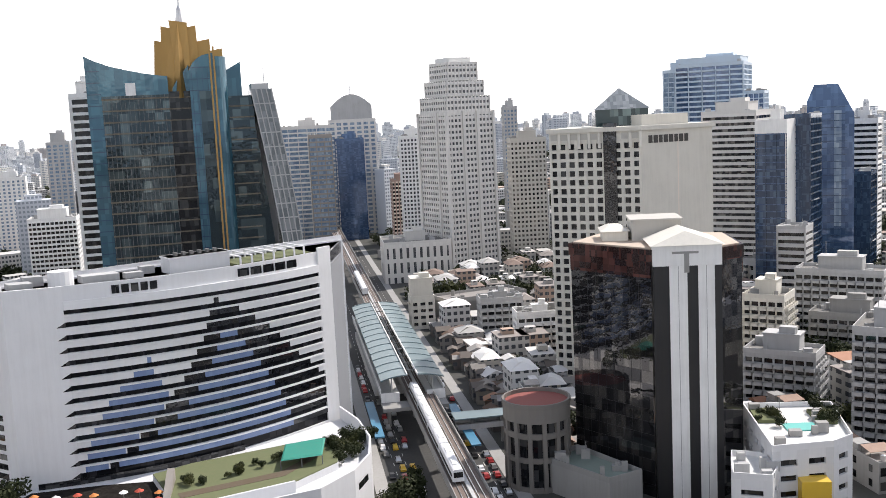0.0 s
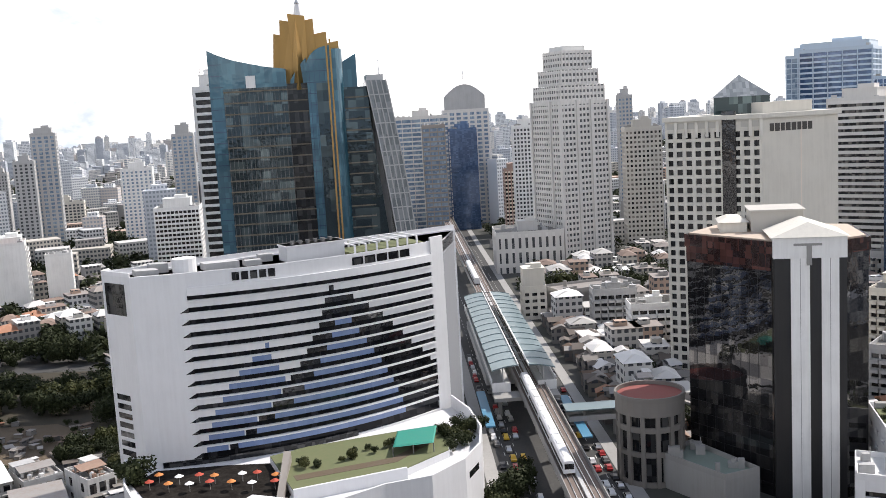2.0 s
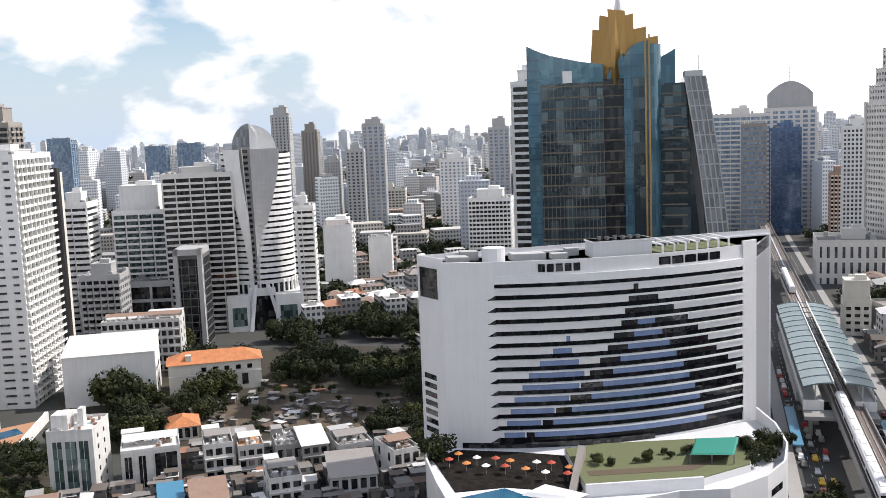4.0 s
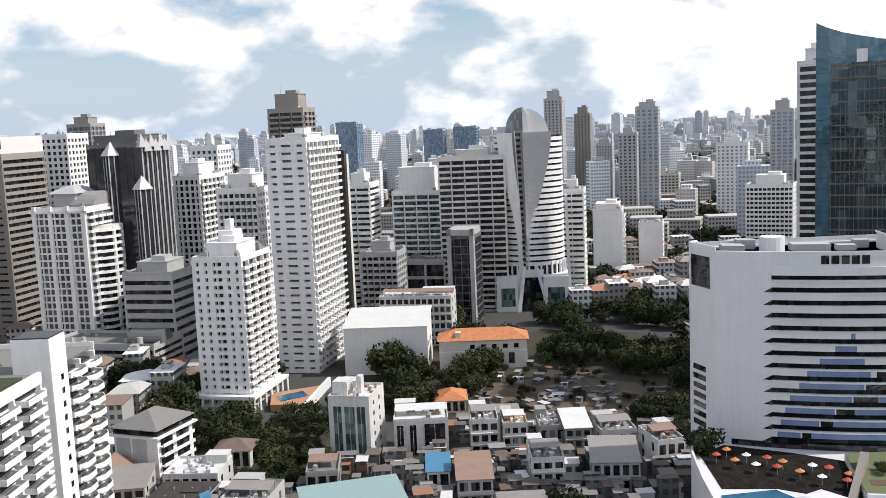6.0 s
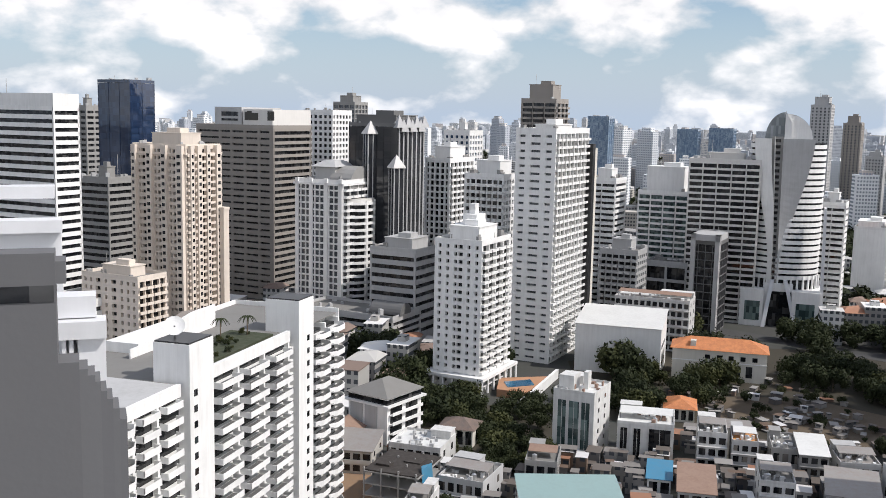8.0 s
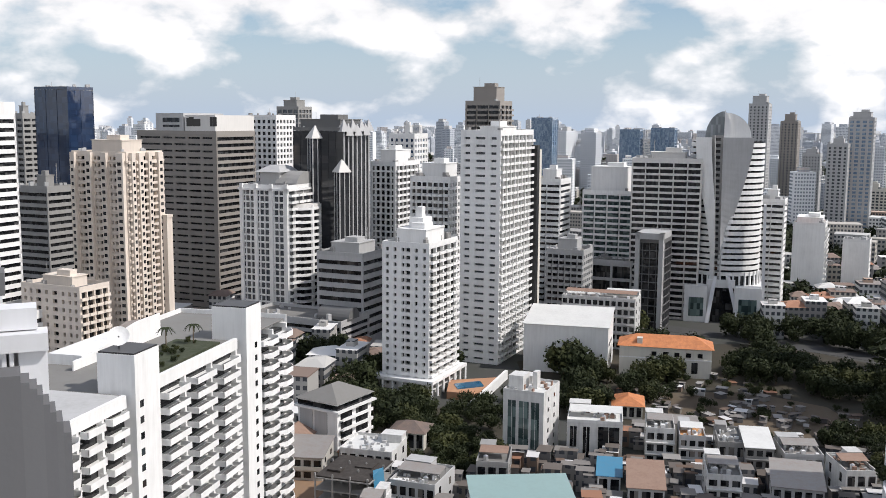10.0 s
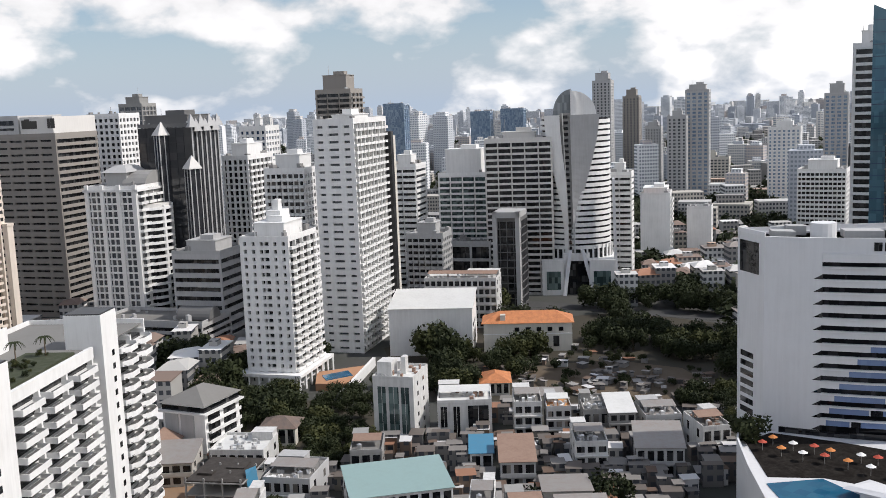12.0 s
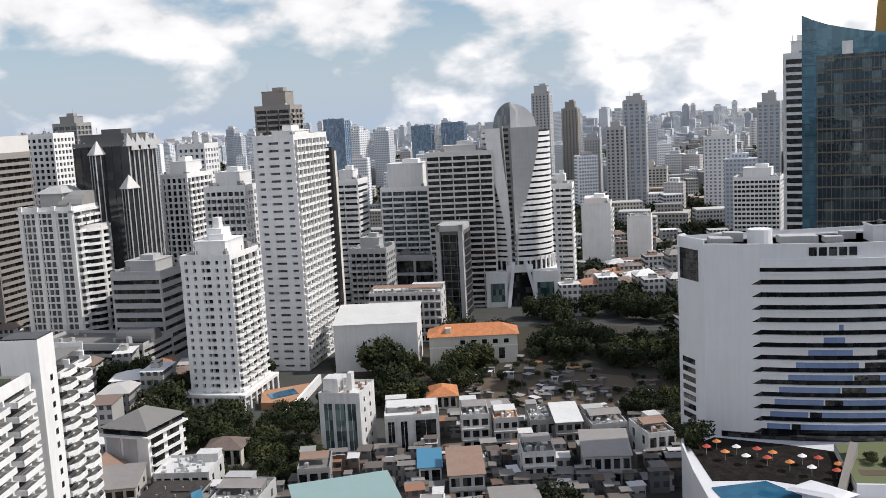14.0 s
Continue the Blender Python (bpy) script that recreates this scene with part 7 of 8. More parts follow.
part("formwork", MB().box(0.3, 0.3, 10.3, 15.7, 17.7, 10.7).box(2, 4, 10.7, 6, 7, 11.3).box(8, 9, 10.7, 13, 14, 11.1), paint("black wet formwork", (0.035, 0.028, 0.024), 0.8, 0.5, 0.5, streak=False), cs, "dark timber formwork")
part("tarpaulin", MB().solid([(15.8, 3, 11.5), (16.3, 9, 11.8), (16.8, 9, 7), (16.2, 3, 6.5), (14.5, 6, 11.7)], [(0, 1, 2, 3), (0, 1, 4)]), TIN_BLUE, cs, "blue tarpaulin")

# pools, lots and the cross street
lone("building_site", MB().quad_box([(-262, 100), (-232, 88), (-206, 112), (-224, 122), (-246, 134)], 0, 0.14), paint("orange brown earth", (0.27, 0.17, 0.10), 0.95, 0.5, 0.3, streak=False), "orange brown bare earth round the shell", "building site", kind="structure")
lone("pool", MB().quad_box([(-306, 212), (-299, 209), (-297, 220), (-304, 223)], 0, 3.1), WATER, "blue garden swimming pool beside the condominium", "pool", kind="structure")
lone("pool_deck", MB().quad_box([(-312, 214), (-299, 204), (-290, 211), (-305, 233)], 0, 2.9), paint("terracotta paving", (0.42, 0.22, 0.12), 0.8, 0.4, streak=False), "terracotta paved pool deck", "deck", kind="structure")
lone("garden_wall", MB().wall((-310, 241), (-281, 203), 0, 3.6, 0.8, 0.4), WHITE, "long white garden wall beside the pool", "wall", kind="structure")
lone("cross_street", MB().wall((-420, 345), (-118, 445), 0, 0.07, 7, 7), ASPHALT, "asphalt cross street behind the trees", "road", kind="structure")
lone("vacant_lot", MB().quad_box([(-266, 268), (-236, 258), (-196, 272), (-186, 300), (-214, 316), (-244, 308)], 0, 0.12), SOIL, "bare brown soil of a vacant lot", "lot", kind="structure")
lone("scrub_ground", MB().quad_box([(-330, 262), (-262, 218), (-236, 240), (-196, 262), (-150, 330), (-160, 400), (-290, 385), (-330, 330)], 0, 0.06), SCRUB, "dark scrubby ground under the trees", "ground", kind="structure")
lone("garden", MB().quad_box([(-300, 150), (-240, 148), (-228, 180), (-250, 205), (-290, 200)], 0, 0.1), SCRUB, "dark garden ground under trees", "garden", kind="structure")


# ---- trees ----
def crown_mesh(name, seed, lobes, leaf, mat):
    r = random.Random(seed)
    v, f = [], []
    cl = [(r.uniform(-0.55, 0.55), r.uniform(-0.55, 0.55), r.uniform(0.45, 1.0), r.uniform(0.28, 0.5)) for _ in range(lobes)]
    for cx, cy, cz, cr_ in cl:
        for _ in range(95):
            d = Vector((r.gauss(0, 1), r.gauss(0, 1), r.gauss(0, 0.8))).normalized() * cr_ * r.uniform(0.65, 1.08)
            p = Vector((cx, cy, cz)) + d
            t1 = Vector((r.gauss(0, 1), r.gauss(0, 1), r.gauss(0, 0.6))).normalized()
            t2 = d.normalized().cross(t1).normalized()
            s = leaf * r.uniform(0.6, 1.3)
            n = len(v)
            v += [p - t1 * s, p + t2 * s * 0.6, p + t1 * s, p - t2 * s * 0.6]
            f.append((n, n + 1, n + 2, n + 3))
    me = bpy.data.meshes.new(name)
    me.from_pydata([tuple(p) for p in v], [], f)
    me.materials.append(mat)
    return me


def trunk_mesh(seed):
    r = random.Random(seed)
    mb = MB()
    ring = lambda x, y, q: [(x + q * math.cos(i * math.pi / 3), y + q * math.sin(i * math.pi / 3)) for i in range(6)]
    mb.taper(ring(0, 0, 0.06), ring(0.02, 0, 0.04), 0, 0.4)
    for k in range(4):
        a = k * 1.6 + r.random()
        mb.taper(ring(0.02, 0, 0.032), ring(0.02 + 0.3 * math.cos(a), 0.3 * math.sin(a), 0.012), 0.38, 0.75)
    return mb.mesh("trunk", BARK)


CROWNS = [crown_mesh("crown", s, 10, 0.095, LEAF if s % 3 else LEAF2) for s in range(6)]
TRUNKS = [trunk_mesh(s) for s in range(2)]


def tree(x, y, h, z=0.0, k=0, label="broad dark green city tree"):
    t = thing("tree", label, "tree", (x, y, z), (x * 7 + y * 13) % 360, "city trees")
    a = part("trunk", TRUNKS[k % 2], None, t)
    b = part("crown", CROWNS[k % 6], None, t)
    sc = Matrix.Diagonal((h * 0.62, h * 0.62, h * 0.75, 1))
    a.matrix_basis = sc
    b.matrix_basis = sc
    return t


COVER = MB()


def cover_tree(x, y, h, k=0):
    """A crown of leaf sprays added to the joined tree cover."""
    c_, s_ = math.cos(x * 7 + y), math.sin(x * 7 + y)
    n0 = len(COVER.v)
    me = CROWNS[k % 6]
    for q in me.vertices:
        px_, py_, pz_ = q.co
        COVER.v.append((x + (px_ * c_ - py_ * s_) * h * 0.62, y + (px_ * s_ + py_ * c_) * h * 0.62, max(0.2, pz_ * h * 0.75)))
    COVER.f += [tuple(n0 + i for i in f.vertices) for f in me.polygons]


rng = random.Random(11)
for b_, d_, sb, sd, cnt, hh in ((38.4, 418, 1.3, 14, 9, 9), (36.0, 412, 1.4, 16, 9, 9), (33.0, 405, 1.5, 16, 10, 9), (31.0, 385, 0.8, 16, 4, 9),
                                (58.2, 330, 1.6, 12, 12, 6), (54.6, 322, 1.8, 16, 18, 6), (51.6, 345, 0.8, 16, 8, 6), (61.2, 350, 1.6, 14, 12, 8), (56.0, 284, 2.0, 10, 12, 4.5), (53.8, 345, 0.9, 8, 8, 5), (39.0, 485, 2.0, 14, 10, 11), (35.0, 500, 2.0, 20, 14, 11), (31.5, 505, 2.0, 30, 16, 12), (64.0, 405, 2.5, 12, 10, 13), (60.5, 380, 1.6, 14, 8, 12), (-15.5, 400, 3.0, 30, 22, 10), (-12.5, 480, 2.0, 40, 22, 10), (-17.0, 520, 2.5, 50, 30, 11), (-19.0, 400, 1.5, 40, 12, 10), (1.5, 560, 1.6, 20, 16, 12), (-1.5, 600, 1.5, 30, 16, 12)):
    for _ in range(cnt):
        cover_tree(*brg(b_ + rng.uniform(-sb, sb), d_ + rng.uniform(-sd, sd)), hh * rng.uniform(0.7, 1.25), rng.randrange(6))
for x0, y0, dx, dy, cnt, hh in ((-295, 262, 3, 3, 2, 15), (-287, 268, 5, 4, 3, 8), (-274, 284, 4, 4, 4, 9), (-268, 292, 4, 4, 3, 9), (-250, 330, 18, 10, 9, 9), (-228, 345, 16, 12, 8, 9), (-262, 352, 14, 8, 6, 9), (-300, 325, 16, 10, 9, 10), (-208, 345, 10, 12, 6, 9), (-258, 236, 10, 9, 9, 8), (-276, 250, 8, 6, 6, 8), (-285, 180, 20, 16, 24, 8), (-255, 168, 14, 14, 18, 7), (-236, 172, 10, 10, 8, 6),
                                (-365, 189, 12, 10, 9, 13), (-330, 178, 10, 14, 8, 10), (-240, 288, 24, 20, 9, 4), (-262, 268, 8, 6, 6, 7), (-176, 290, 14, 16, 16, 7), (-286, 262, 1, 1, 1, 15), (-165, 265, 8, 8, 6, 6), (-345, 345, 14, 10, 5, 12), (-160, 330, 14, 24, 8, 10), (-28, 520, 16, 30, 9, 10), (10, 455, 12, 14, 5, 9), (-10, 480, 12, 12, 5, 10),
                                (95, 330, 16, 18, 10, 9), (120, 400, 30, 40, 18, 11), (85, 385, 10, 12, 5, 10), (70, 300, 6, 5, 4, 8), (-48, 545, 30, 6, 8, 13), (-36, 262, 4, 14, 6, 7), (-40, 246, 3, 8, 4, 6)):
    for _ in range(cnt):
        tree(x0 + rng.uniform(-dx, dx), y0 + rng.uniform(-dy, dy), hh * rng.uniform(0.7, 1.25), 0, rng.randrange(6))
for k in range(26):
    c_, s_ = math.cos(radians(42)), math.sin(radians(42))
    lx, ly = rng.uniform(-13.5, -3.5), rng.uniform(40.5, 69.5)
    tree(-161 + lx * c_ - ly * s_, 31 + lx * s_ + ly * c_, rng.uniform(0.7, 1.5), RZ + 0.2, rng.randrange(6), "dark shrub in the roof bed")
def palm(x, y, z, h, label):
    t = thing("palm_tree", label, "palm tree", (x, y, z), 20)
    part("trunk", MB().taper([(0.16 * math.cos(i), 0.16 * math.sin(i)) for i in (0, 1.05, 2.09, 3.14, 4.19, 5.24)], [(0.1 * math.cos(i), 0.1 * math.sin(i)) for i in (0, 1.05, 2.09, 3.14, 4.19, 5.24)], 0, h), BARK, t)
    for i in range(11):
        a = i * 0.571
        fr = MB()
        pts = [(q * 0.55 * math.cos(a), q * 0.55 * math.sin(a), h + 0.5 * q - 0.19 * q * q) for q in range(5)]
        sx_, sy_ = -math.sin(a), math.cos(a)
        for q in range(4):
            w0, w1 = 0.3 * (1 - q / 5), 0.3 * (1 - (q + 1) / 5)
            (ax, ay, az), (bx, by, bz) = pts[q], pts[q + 1]
            fr.solid([(ax + sx_ * w0, ay + sy_ * w0, az - 0.12), (ax, ay, az), (bx, by, bz), (bx + sx_ * w1, by + sy_ * w1, bz - 0.12), (ax - sx_ * w0, ay - sy_ * w0, az - 0.12), (bx - sx_ * w1, by - sy_ * w1, bz - 0.12)], [(0, 1, 2, 3), (1, 4, 5, 2)])
        part("frond", fr, LEAF, t)


_c, _s = math.cos(radians(42)), math.sin(radians(42))
for lx, ly in ((-8, 67), (-12, 62)):
    palm(-161 + lx * _c - ly * _s, 31 + lx * _s + ly * _c, RZ + 0.2, 4.2, "small palm in the roof garden bed")
for k in range(18):
    tree(rng.choice((rng.uniform(58, 63), rng.uniform(74, 79))), rng.uniform(256, 271), rng.uniform(2, 3.6), 20.8, rng.randrange(6), "small tree on the white roof terrace")
tree(-131, 222, 10, 13, 1, "dark tree on the hotel terrace edge")
for k in range(22):
    a, b = rng.random(), rng.random()
    tree(-90 + 34 * a + rng.uniform(-1, 1), 224 + 28 * a + 8 * b, rng.uniform(1.5, 3.0), 17.5, rng.randrange(6), "small garden shrub on the podium lawn")
for k in range(16):
    tree(-52 + rng.uniform(-3, 5), 256 + rng.uniform(-8, 12), rng.uniform(3, 5), 15.5, rng.randrange(6), "small terrace tree behind the curved parapet")

# ---- random town fabric ----
rng = random.Random(21)


def free(x, y, r):
    for a, b, c, d in FOOT:
        if a - r < x < c + r and b - r < y < d + r:
            return False
    # the avenue strip
    dx, dy = x - AV[0], y - AV[1]
    if abs(dx * math.cos(radians(AV_YAW)) + dy * math.sin(radians(AV_YAW))) < 26 + r * 0.5:
        return False
    # the cross street
    t_ = ((x + 420) * 302 + (y - 345) * 100) / (302 ** 2 + 100 ** 2)
    if 0 < t_ < 1.1 and abs((x + 420) * 100 - (y - 345) * 302) / 318 < 9 + r * 0.6:
        return False
    if -264 < x < -205 and 258 < y < 312 or -318 < x < -228 and 148 < y < 264 or -300 < x < -146 and 246 < y < 330 or -330 < x < -205 and 306 < y < 385:
        return False
    return math.hypot(x, y) > 150


TEMPL = []
LAB = ("weathered grey town house with flat roof", "pale grey town house with roof terrace", "low house under a rusty tin roof", "stone grey house with brown tiled roof", "grey house with tin shed on the roof", "narrow white shophouse with tank", "beige house under a rusty gabled roof", "pale shophouse with grey tin roof")
for i, (w, d, h, wl, rf, fm) in enumerate(((9, 14, 9, GREY, FLATROOF, "flat"), (10, 13, 10, GREY_PALE, FLATROOF, "flat"), (10, 14, 6, GREY, TIN_RUST, "shed"), (11, 12, 6, STONE, BROWN_TILE, "hip"), (8, 15, 8, GREY, TIN, "flat"), (6, 14, 12, HOUSE_WHITE, FLATROOF, "flat"), (11, 12, 5.5, BEIGE, TIN_RUST, "gable"), (12, 15, 7, STONE, TIN, "shed"))):
    TEMPL.append((shophouse(LAB[i], (0, -400 - i * 30), 0, w, d, h, wl, rf, fm, 40 + i, False), w, d))
    FOOT.pop()
first = [True] * len(TEMPL)
far_houses, far_roofs = [], []
count = 0
for th in (46.0, 14.0):
    u, w_ = brg(th, 1), brg(th - 90, 1)
    for i in range(-70, 70):
        for j in range(-70, 70):
            x = u[0] * i * 16.0 + w_[0] * j * 11.0 + rng.uniform(-1.5, 1.5)
            y = u[1] * i * 16.0 + w_[1] * j * 11.0 + rng.uniform(-1.5, 1.5)
            d = math.hypot(x, y)
            b = math.degrees(math.atan2(-x, y))
            if not (-27 < b < 88 and d < 720) or (th == 46.0) != (b > 22) or rng.random() < 0.1:
                continue
            if d < 190 and b < 40:
                continue
            if not free(x, y, 6.0):
                if rng.random() < 0.15 and free(x, y, 2):
                    (tree(x, y, rng.uniform(4, 8), 0, rng.randrange(6)) if d < 260 else cover_tree(x, y, rng.uniform(4, 8), rng.randrange(6)))
                continue
            if rng.random() < (0.22 if b > 15 else 0.12):
                if d < 480:
                    (tree(x, y, rng.uniform(6, 11), 0, rng.randrange(6)) if d < 260 else cover_tree(x, y, rng.uniform(6, 11), rng.randrange(6)))
                continue
            k = rng.randrange(len(TEMPL))
            if d < 330 and count < 170:
                src, tw_, td_ = TEMPL[k]
                rz_ = th + rng.choice((0, 0, 180)) + rng.uniform(-4, 4)
                m = pose(x, y, 0, 0, 0, rz_) @ Matrix.Translation((-tw_ / 2, -td_ / 2, 0))
                if first[k]:
                    src.matrix_world = m
                    first[k] = False
                else:
                    copy_thing(src, m)
                count += 1
            else:
                far_houses.append((x, y, th + rng.uniform(-5, 5), rng.uniform(7, 13), rng.uniform(9, 15), rng.choice((4, 6, 7, 9, 10, 13, 16)), rng.random()))
for k, used in enumerate(first):
    if used:
        TEMPL[k][0].matrix_world = pose(-420 - k * 14, 320, 0)


def far_wall(name, ramp, dim=(0.06, 0.065, 0.075)):
    """Walls of far buildings: tone by building, rows of dim windows by height and along the wall."""
    m, nt, b = mat_base(name)
    ge = node(nt, "ShaderNodeNewGeometry")
    rp = node(nt, "ShaderNodeValToRGB")
    rp.color_ramp.interpolation = "CONSTANT"
    els = rp.color_ramp.elements
    for i, (p, c) in enumerate(ramp):
        e = els[i] if i < 2 else els.new(p)
        e.position, e.color = p, (*c, 1)
    lk(nt, ge.outputs["Random Per Island"], rp.inputs[0])
    sp_ = node(nt, "ShaderNodeSeparateXYZ")
    lk(nt, ge.outputs["Position"], sp_.inputs[0])

    def cell(sock, size, edge):
        dv_ = node(nt, "ShaderNodeMath")
        dv_.operation = "DIVIDE"
        lk(nt, sock, dv_.inputs[0])
        dv_.inputs[1].default_value = size
        fr = node(nt, "ShaderNodeMath")
        fr.operation = "FRACT"
        lk(nt, dv_.outputs[0], fr.inputs[0])
        gt = node(nt, "ShaderNodeMath")
        gt.operation = "GREATER_THAN"
        lk(nt, fr.outputs[0], gt.inputs[0])
        gt.inputs[1].default_value = edge
        return gt.outputs[0]

    ad = node(nt, "ShaderNodeMath")
    ad.operation = "ADD"
    lk(nt, sp_.outputs["X"], ad.inputs[0])
    lk(nt, sp_.outputs["Y"], ad.inputs[1])
    a, c = cell(sp_.outputs["Z"], 3.3, 0.5), cell(ad.outputs[0], 3.7, 0.4)
    ml = node(nt, "ShaderNodeMath")
    ml.operation = "MULTIPLY"
    lk(nt, a, ml.inputs[0])
    lk(nt, c, ml.inputs[1])
    nn = node(nt, "ShaderNodeSeparateXYZ")
    lk(nt, ge.outputs["Normal"], nn.inputs[0])
    ls = node(nt, "ShaderNodeMath")
    ls.operation = "LESS_THAN"
    lk(nt, nn.outputs["Z"], ls.inputs[0])
    ls.inputs[1].default_value = 0.3
    m2 = node(nt, "ShaderNodeMath")
    m2.operation = "MULTIPLY"
    lk(nt, ml.outputs[0], m2.inputs[0])
    lk(nt, ls.outputs[0], m2.inputs[1])
    mx = node(nt, "ShaderNodeMix")
    mx.data_type = "RGBA"
    mx.inputs["B"].default_value = (*dim, 1)
    lk(nt, m2.outputs[0], mx.inputs["Factor"])
    lk(nt, rp.outputs[0], mx.inputs["A"])
    lk(nt, mx.outputs["Result"], b.inputs["Base Color"])
    b.inputs["Roughness"].default_value = 0.8
    return m


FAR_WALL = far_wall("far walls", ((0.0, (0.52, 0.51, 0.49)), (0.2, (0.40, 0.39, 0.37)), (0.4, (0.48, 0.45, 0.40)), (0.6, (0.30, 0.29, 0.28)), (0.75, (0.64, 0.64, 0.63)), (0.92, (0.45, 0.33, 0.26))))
# haze is put into these bluish walls and lightened windows
FAR_HAZED = far_wall("haze-paled far walls", ((0.0, (0.74, 0.76, 0.78)), (0.2, (0.60, 0.62, 0.65)), (0.4, (0.70, 0.68, 0.65)), (0.6, (0.48, 0.51, 0.56)), (0.75, (0.80, 0.81, 0.82)), (0.92, (0.50, 0.45, 0.42))), (0.24, 0.27, 0.31))
SHED_WALL = far_wall("shed walls", ((0.0, (0.24, 0.23, 0.22)), (0.25, (0.15, 0.145, 0.14)), (0.45, (0.22, 0.20, 0.17)), (0.6, (0.11, 0.10, 0.095)), (0.8, (0.50, 0.49, 0.48)), (0.90, (0.17, 0.12, 0.09))))
FAR_ROOF = far_wall("far roofs", ((0.0, (0.46, 0.45, 0.43)), (0.22, (0.28, 0.25, 0.23)), (0.40, (0.74, 0.73, 0.71)), (0.68, (0.22, 0.16, 0.13)), (0.82, (0.36, 0.18, 0.11)), (0.86, (0.60, 0.59, 0.57))))


def block(mb, x, y, th, w, d, z0, z1):
    u, s_ = brg(th, d / 2), brg(th - 90, w / 2)
    mb.quad_box([(x - u[0] - s_[0], y - u[1] - s_[1]), (x - u[0] + s_[0], y - u[1] + s_[1]), (x + u[0] + s_[0], y + u[1] + s_[1]), (x + u[0] - s_[0], y + u[1] - s_[1])], z0, z1)


hw, hr = MB(), MB()
for x, y, th, w, d, h, q in far_houses:
    block(hw, x, y, th, w, d, 0, h)
    if q < 0.5:
        block(hr, x, y, th, w + 0.6, d + 0.6, h, h + 0.4)
        if q < 0.3:
            block(hw, x + (q - 0.2) * 10, y, th, w * 0.4, d * 0.3, h + 0.4, h + 2.6)
    else:
        u, s_ = brg(th, d / 2 + 0.6), brg(th - 90, w / 2 + 0.6)
        lo = [(x - u[0] - s_[0], y - u[1] - s_[1]), (x - u[0] + s_[0], y - u[1] + s_[1]), (x + u[0] + s_[0], y + u[1] + s_[1]), (x + u[0] - s_[0], y + u[1] - s_[1])]
        hr.taper(lo, [(x + (a - x) * 0.15, y + (b - y) * 0.5) for a, b in lo], h, h + 2.2)


def joined(name, mb, mat, label, category):
    me = bpy.data.meshes.new(name)
    me.from_pydata(mb.v, [], mb.f)
    me.materials.append(mat)
    o = new(name, me)
    return tagged(o, label, category, kind="stuff")


sh, shr = MB(), MB()
for _ in range(900):
    x, y = rng.uniform(-262, -140), rng.uniform(138, 262)
    if math.hypot(x, y) < 205 or not free(x, y, -0.5):
        continue
    w, d, h = rng.uniform(1.8, 5.5), rng.uniform(1.8, 6), rng.uniform(2.2, 6.5)
    th = 46 + rng.uniform(-6, 6)
    block(sh, x, y, th, w, d, 0, h)
    block(shr, x, y, th, w + 0.5, d + 0.5, h, h + 0.12)
for _ in range(1100):
    x, y = brg(rng.uniform(-14, 8.5), rng.uniform(285, 560))
    if not free(x, y, -0.5):
        continue
    w, d, h = rng.uniform(3, 8), rng.uniform(3, 9), rng.uniform(2.5, 7)
    th = 14 + rng.choice((0, 90)) + rng.uniform(-12, 12)
    block(sh, x, y, th, w, d, 0, h)
    u, s_ = brg(th, d / 2 + 0.4), brg(th - 90, w / 2 + 0.4)
    lo = [(x - u[0] - s_[0], y - u[1] - s_[1]), (x - u[0] + s_[0], y - u[1] + s_[1]), (x + u[0] + s_[0], y + u[1] + s_[1]), (x + u[0] - s_[0], y + u[1] - s_[1])]
    shr.taper(lo, [lerp(lo[k], lo[3 - k], 0.47) for k in range(4)], h, h + d * 0.22)
# scrap heaps and huts on the vacant lot
for _ in range(150):
    x, y = rng.uniform(-268, -158), rng.uniform(258, 316)
    if any(a < x < c and b < y < d for a, b, c, d in FOOT):
        continue
    w, d, h = rng.uniform(1, 4.5), rng.uniform(1, 4.5), rng.uniform(0.5, 2.6)
    th = rng.uniform(0, 90)
    block(sh, x, y, th, w, d, 0, h)
    block(shr, x, y, th, w + 0.4, d + 0.4, h, h + 0.1)
for _ in range(70):
    cover_tree(rng.uniform(-272, -158), rng.uniform(256, 318), rng.uniform(1.5, 3.6), rng.randrange(6))
joined("shed_cluster", sh, SHED_WALL, "cluttered sheds and lean-tos between town houses", "sheds")
joined("shed_roofs", shr, far_wall("shed roofs", ((0.0, (0.20, 0.185, 0.17)), (0.3, (0.13, 0.11, 0.095)), (0.55, (0.30, 0.285, 0.27)), (0.7, (0.13, 0.085, 0.06)), (0.85, (0.62, 0.61, 0.60)), (0.95, (0.30, 0.15, 0.09)))), "patched tin and tile roofs of the sheds", "roofs")
joined("tree_cover", COVER, LEAF, "dark green city trees between the houses", "trees")
joined("distant_houses", hw, FAR_WALL, "crowded low town houses between the towers", "houses")
joined("distant_roofs", hr, FAR_ROOF, "mixed grey, white and brown roofs of low houses", "roofs")

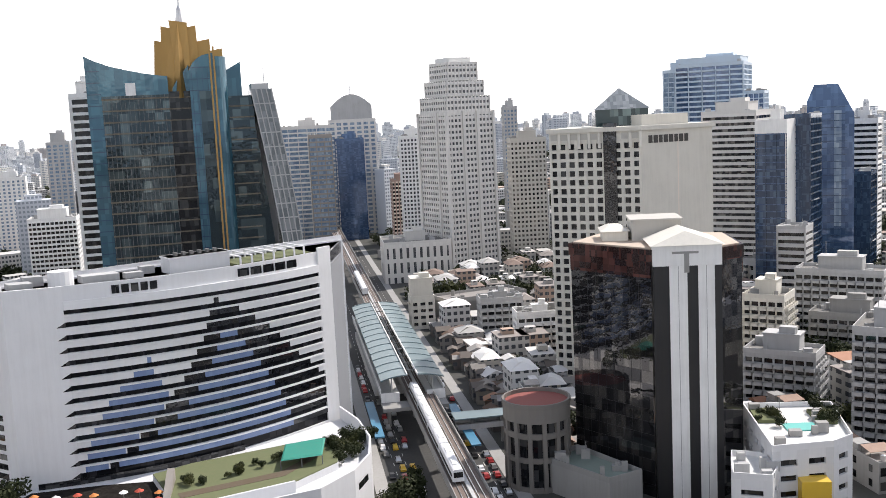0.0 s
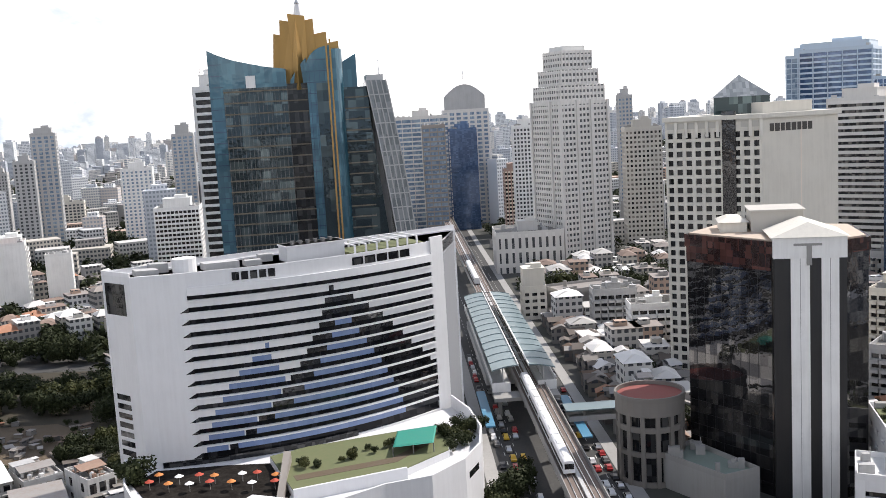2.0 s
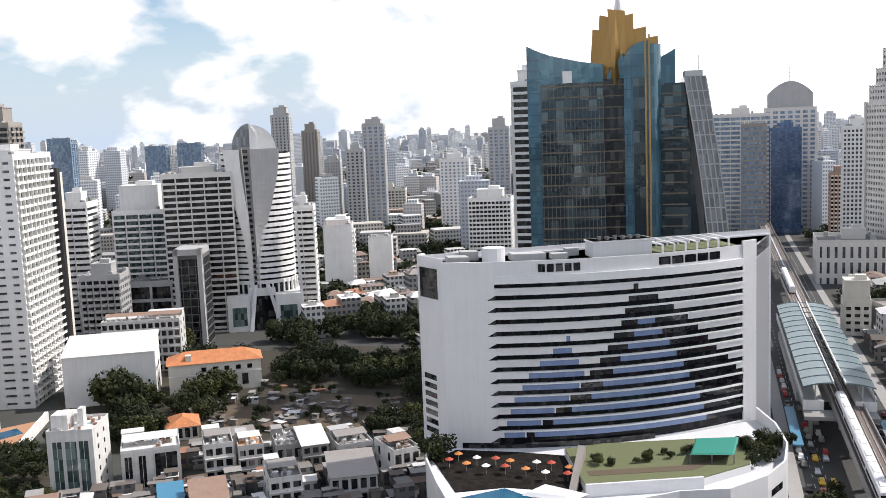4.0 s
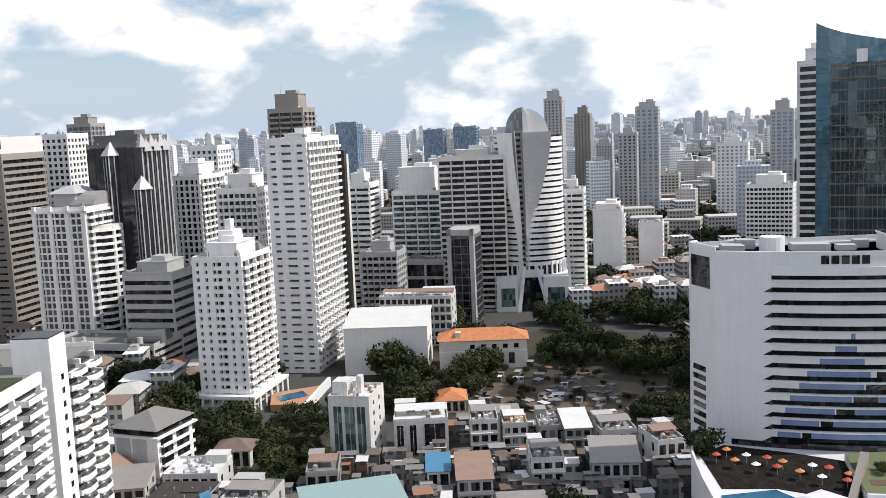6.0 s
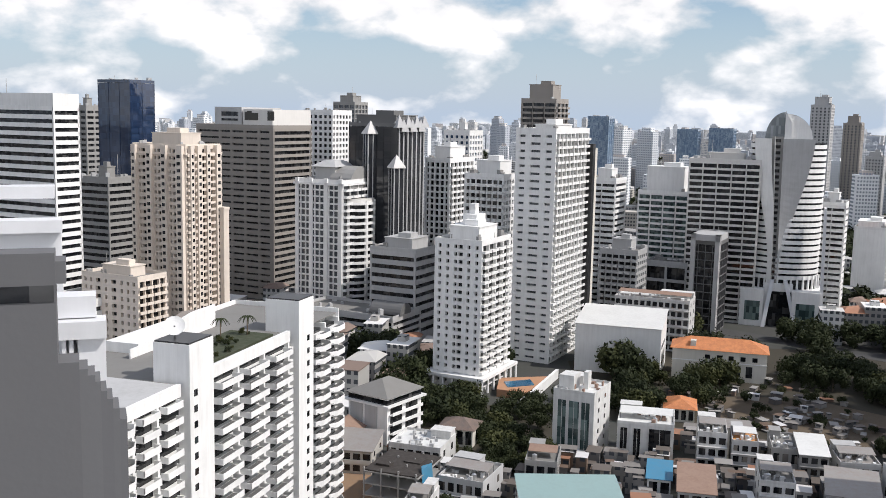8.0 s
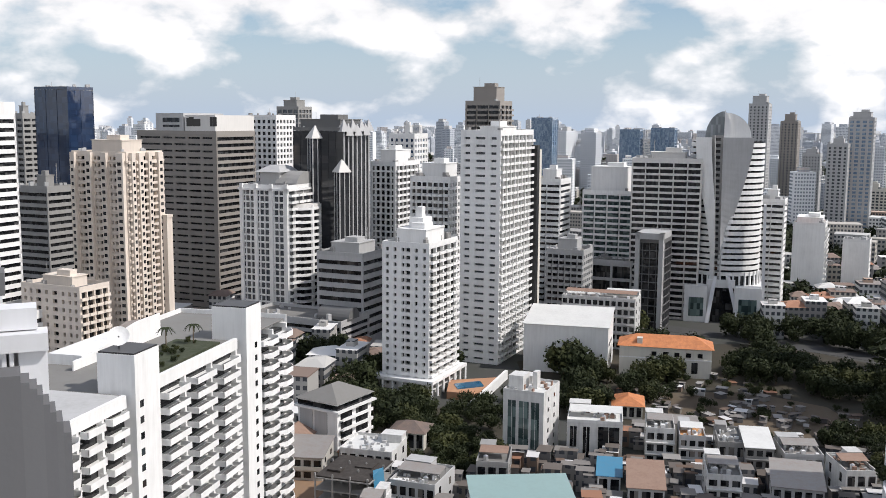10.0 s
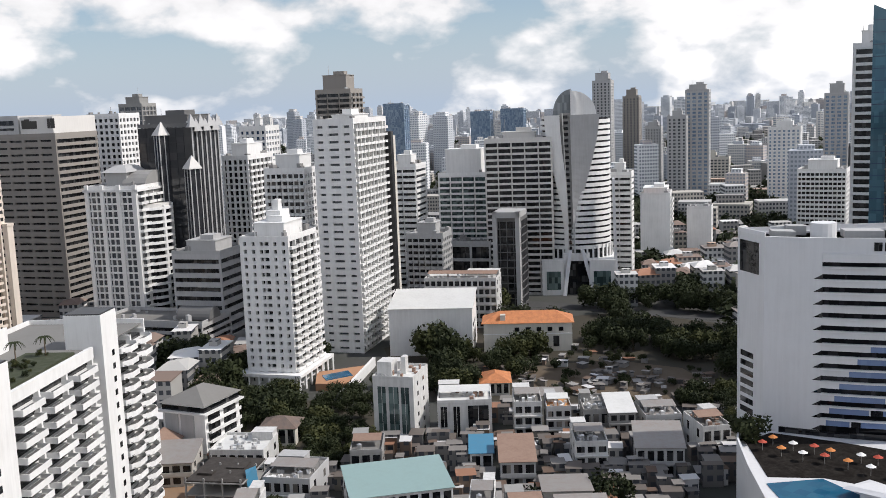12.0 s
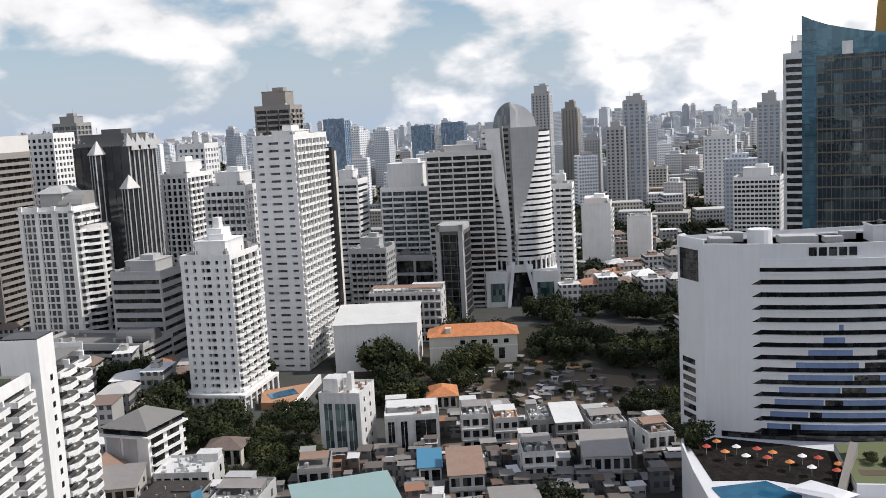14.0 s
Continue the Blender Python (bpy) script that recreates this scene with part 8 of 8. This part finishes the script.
# far city out to the horizon
fw, fl_ = MB(), MB()
for _ in range(9500):
    d = 720 + (4700 - 720) * rng.random() ** 0.8
    b = rng.uniform(-30, 92) if rng.random() < 0.85 else rng.uniform(92, 330)
    x, y = brg(b, d)
    if -30 < b < 92 and not free(x, y, 4):
        continue
    q = rng.random()
    th = rng.choice((14, 32, 46)) + rng.uniform(-8, 8)
    # low blocks beyond 2200 m take the haze-coloured walls
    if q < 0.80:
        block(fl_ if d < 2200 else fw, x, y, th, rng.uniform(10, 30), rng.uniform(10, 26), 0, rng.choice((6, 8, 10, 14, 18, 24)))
    elif q < 0.93:
        w = rng.uniform(12, 26)
        h = rng.uniform(25, 62)
        block(fw, x, y, th, w, rng.uniform(12, 20), 0, h)
        block(fw, x, y, th, w * 0.5, 8, h, h + 4)
    elif d > 1200 and q > 0.972:
        w = rng.uniform(16, 30)
        h = rng.uniform(62, 100)
        block(fw, x, y, th, w, rng.uniform(14, 22), 0, h)
        block(fw, x, y, th, w * 0.6, 10, h, h + 6)
# blocks on the far side of the viewpoint, which the glass fronts mirror
for _ in range(150):
    x, y = brg(rng.uniform(105, 325), rng.uniform(90, 600))
    block(fw, x, y, rng.choice((14, 32, 46)), rng.uniform(14, 34), rng.uniform(14, 24), 0, rng.choice((12, 20, 35, 50, 70)))
for _ in range(1400):
    x, y = brg(rng.uniform(-30, 92), rng.uniform(3900, 4750))
    h = 22 + 44 * rng.random() ** 1.5
    block(fw, x, y, rng.uniform(0, 90), rng.uniform(25, 70), 20, 0, h)
joined("low_city", fl_, FAR_WALL, "grey and cream low blocks beyond the towers", "city")
joined("distant_city", fw, FAR_HAZED, "far blocks and towers paled for haze, out to the horizon", "city")
# far tree cover, in clumps
ft = MB()
for n_ in range(9500):
    d = rng.uniform(560, 2600)
    x, y = brg(rng.uniform(-28, 90), d) if n_ < 5400 else brg(rng.choice((rng.uniform(-24, -9), rng.uniform(22, 42))), rng.uniform(400, 1500))
    if not free(x, y, 2):
        continue
    s = rng.uniform(3, 7.5)
    if math.hypot(x, y) < 1100:
        # nearer crowns are made of loose leaf sprays
        for k in range(70):
            e_ = Vector((rng.gauss(0, 1), rng.gauss(0, 1), rng.gauss(0, 0.8))).normalized() * s * rng.uniform(0.5, 1.0)
            p_ = Vector((x + e_.x, y + e_.y, max(0.6, s * 0.9 + e_.z)))
            a_ = Vector((rng.gauss(0, 1), rng.gauss(0, 1), rng.gauss(0, 0.6))).normalized()
            b_ = e_.normalized().cross(a_)
            q = s * rng.uniform(0.2, 0.36)
            n0 = len(ft.v)
            ft.v += [tuple(p_ - a_ * q), tuple(p_ + b_ * q * 0.7), tuple(p_ + a_ * q), tuple(p_ - b_ * q * 0.7)]
            ft.f.append((n0, n0 + 1, n0 + 2, n0 + 3))
        continue
    for k in range(3):
        cx, cy, cz = x + rng.uniform(-s, s), y + rng.uniform(-s, s), s * rng.uniform(0.7, 1.5)
        q = s * rng.uniform(0.5, 0.9)
        o_ = [Vector((rng.gauss(0, 1), rng.gauss(0, 1), rng.gauss(0, 1))).normalized() * q for _ in range(6)]
        ft.solid([(cx + q, cy, cz), (cx, cy + q, cz), (cx - q, cy, cz), (cx, cy - q, cz), (cx + o_[0].x * 0.4, cy + o_[0].y * 0.4, cz + q), (cx, cy, max(0, cz - q))],
                 [(0, 1, 4), (1, 2, 4), (2, 3, 4), (3, 0, 4), (1, 0, 5), (2, 1, 5), (3, 2, 5), (0, 3, 5)])
joined("distant_trees", ft, LEAF, "dark green tree clumps between far houses", "trees")
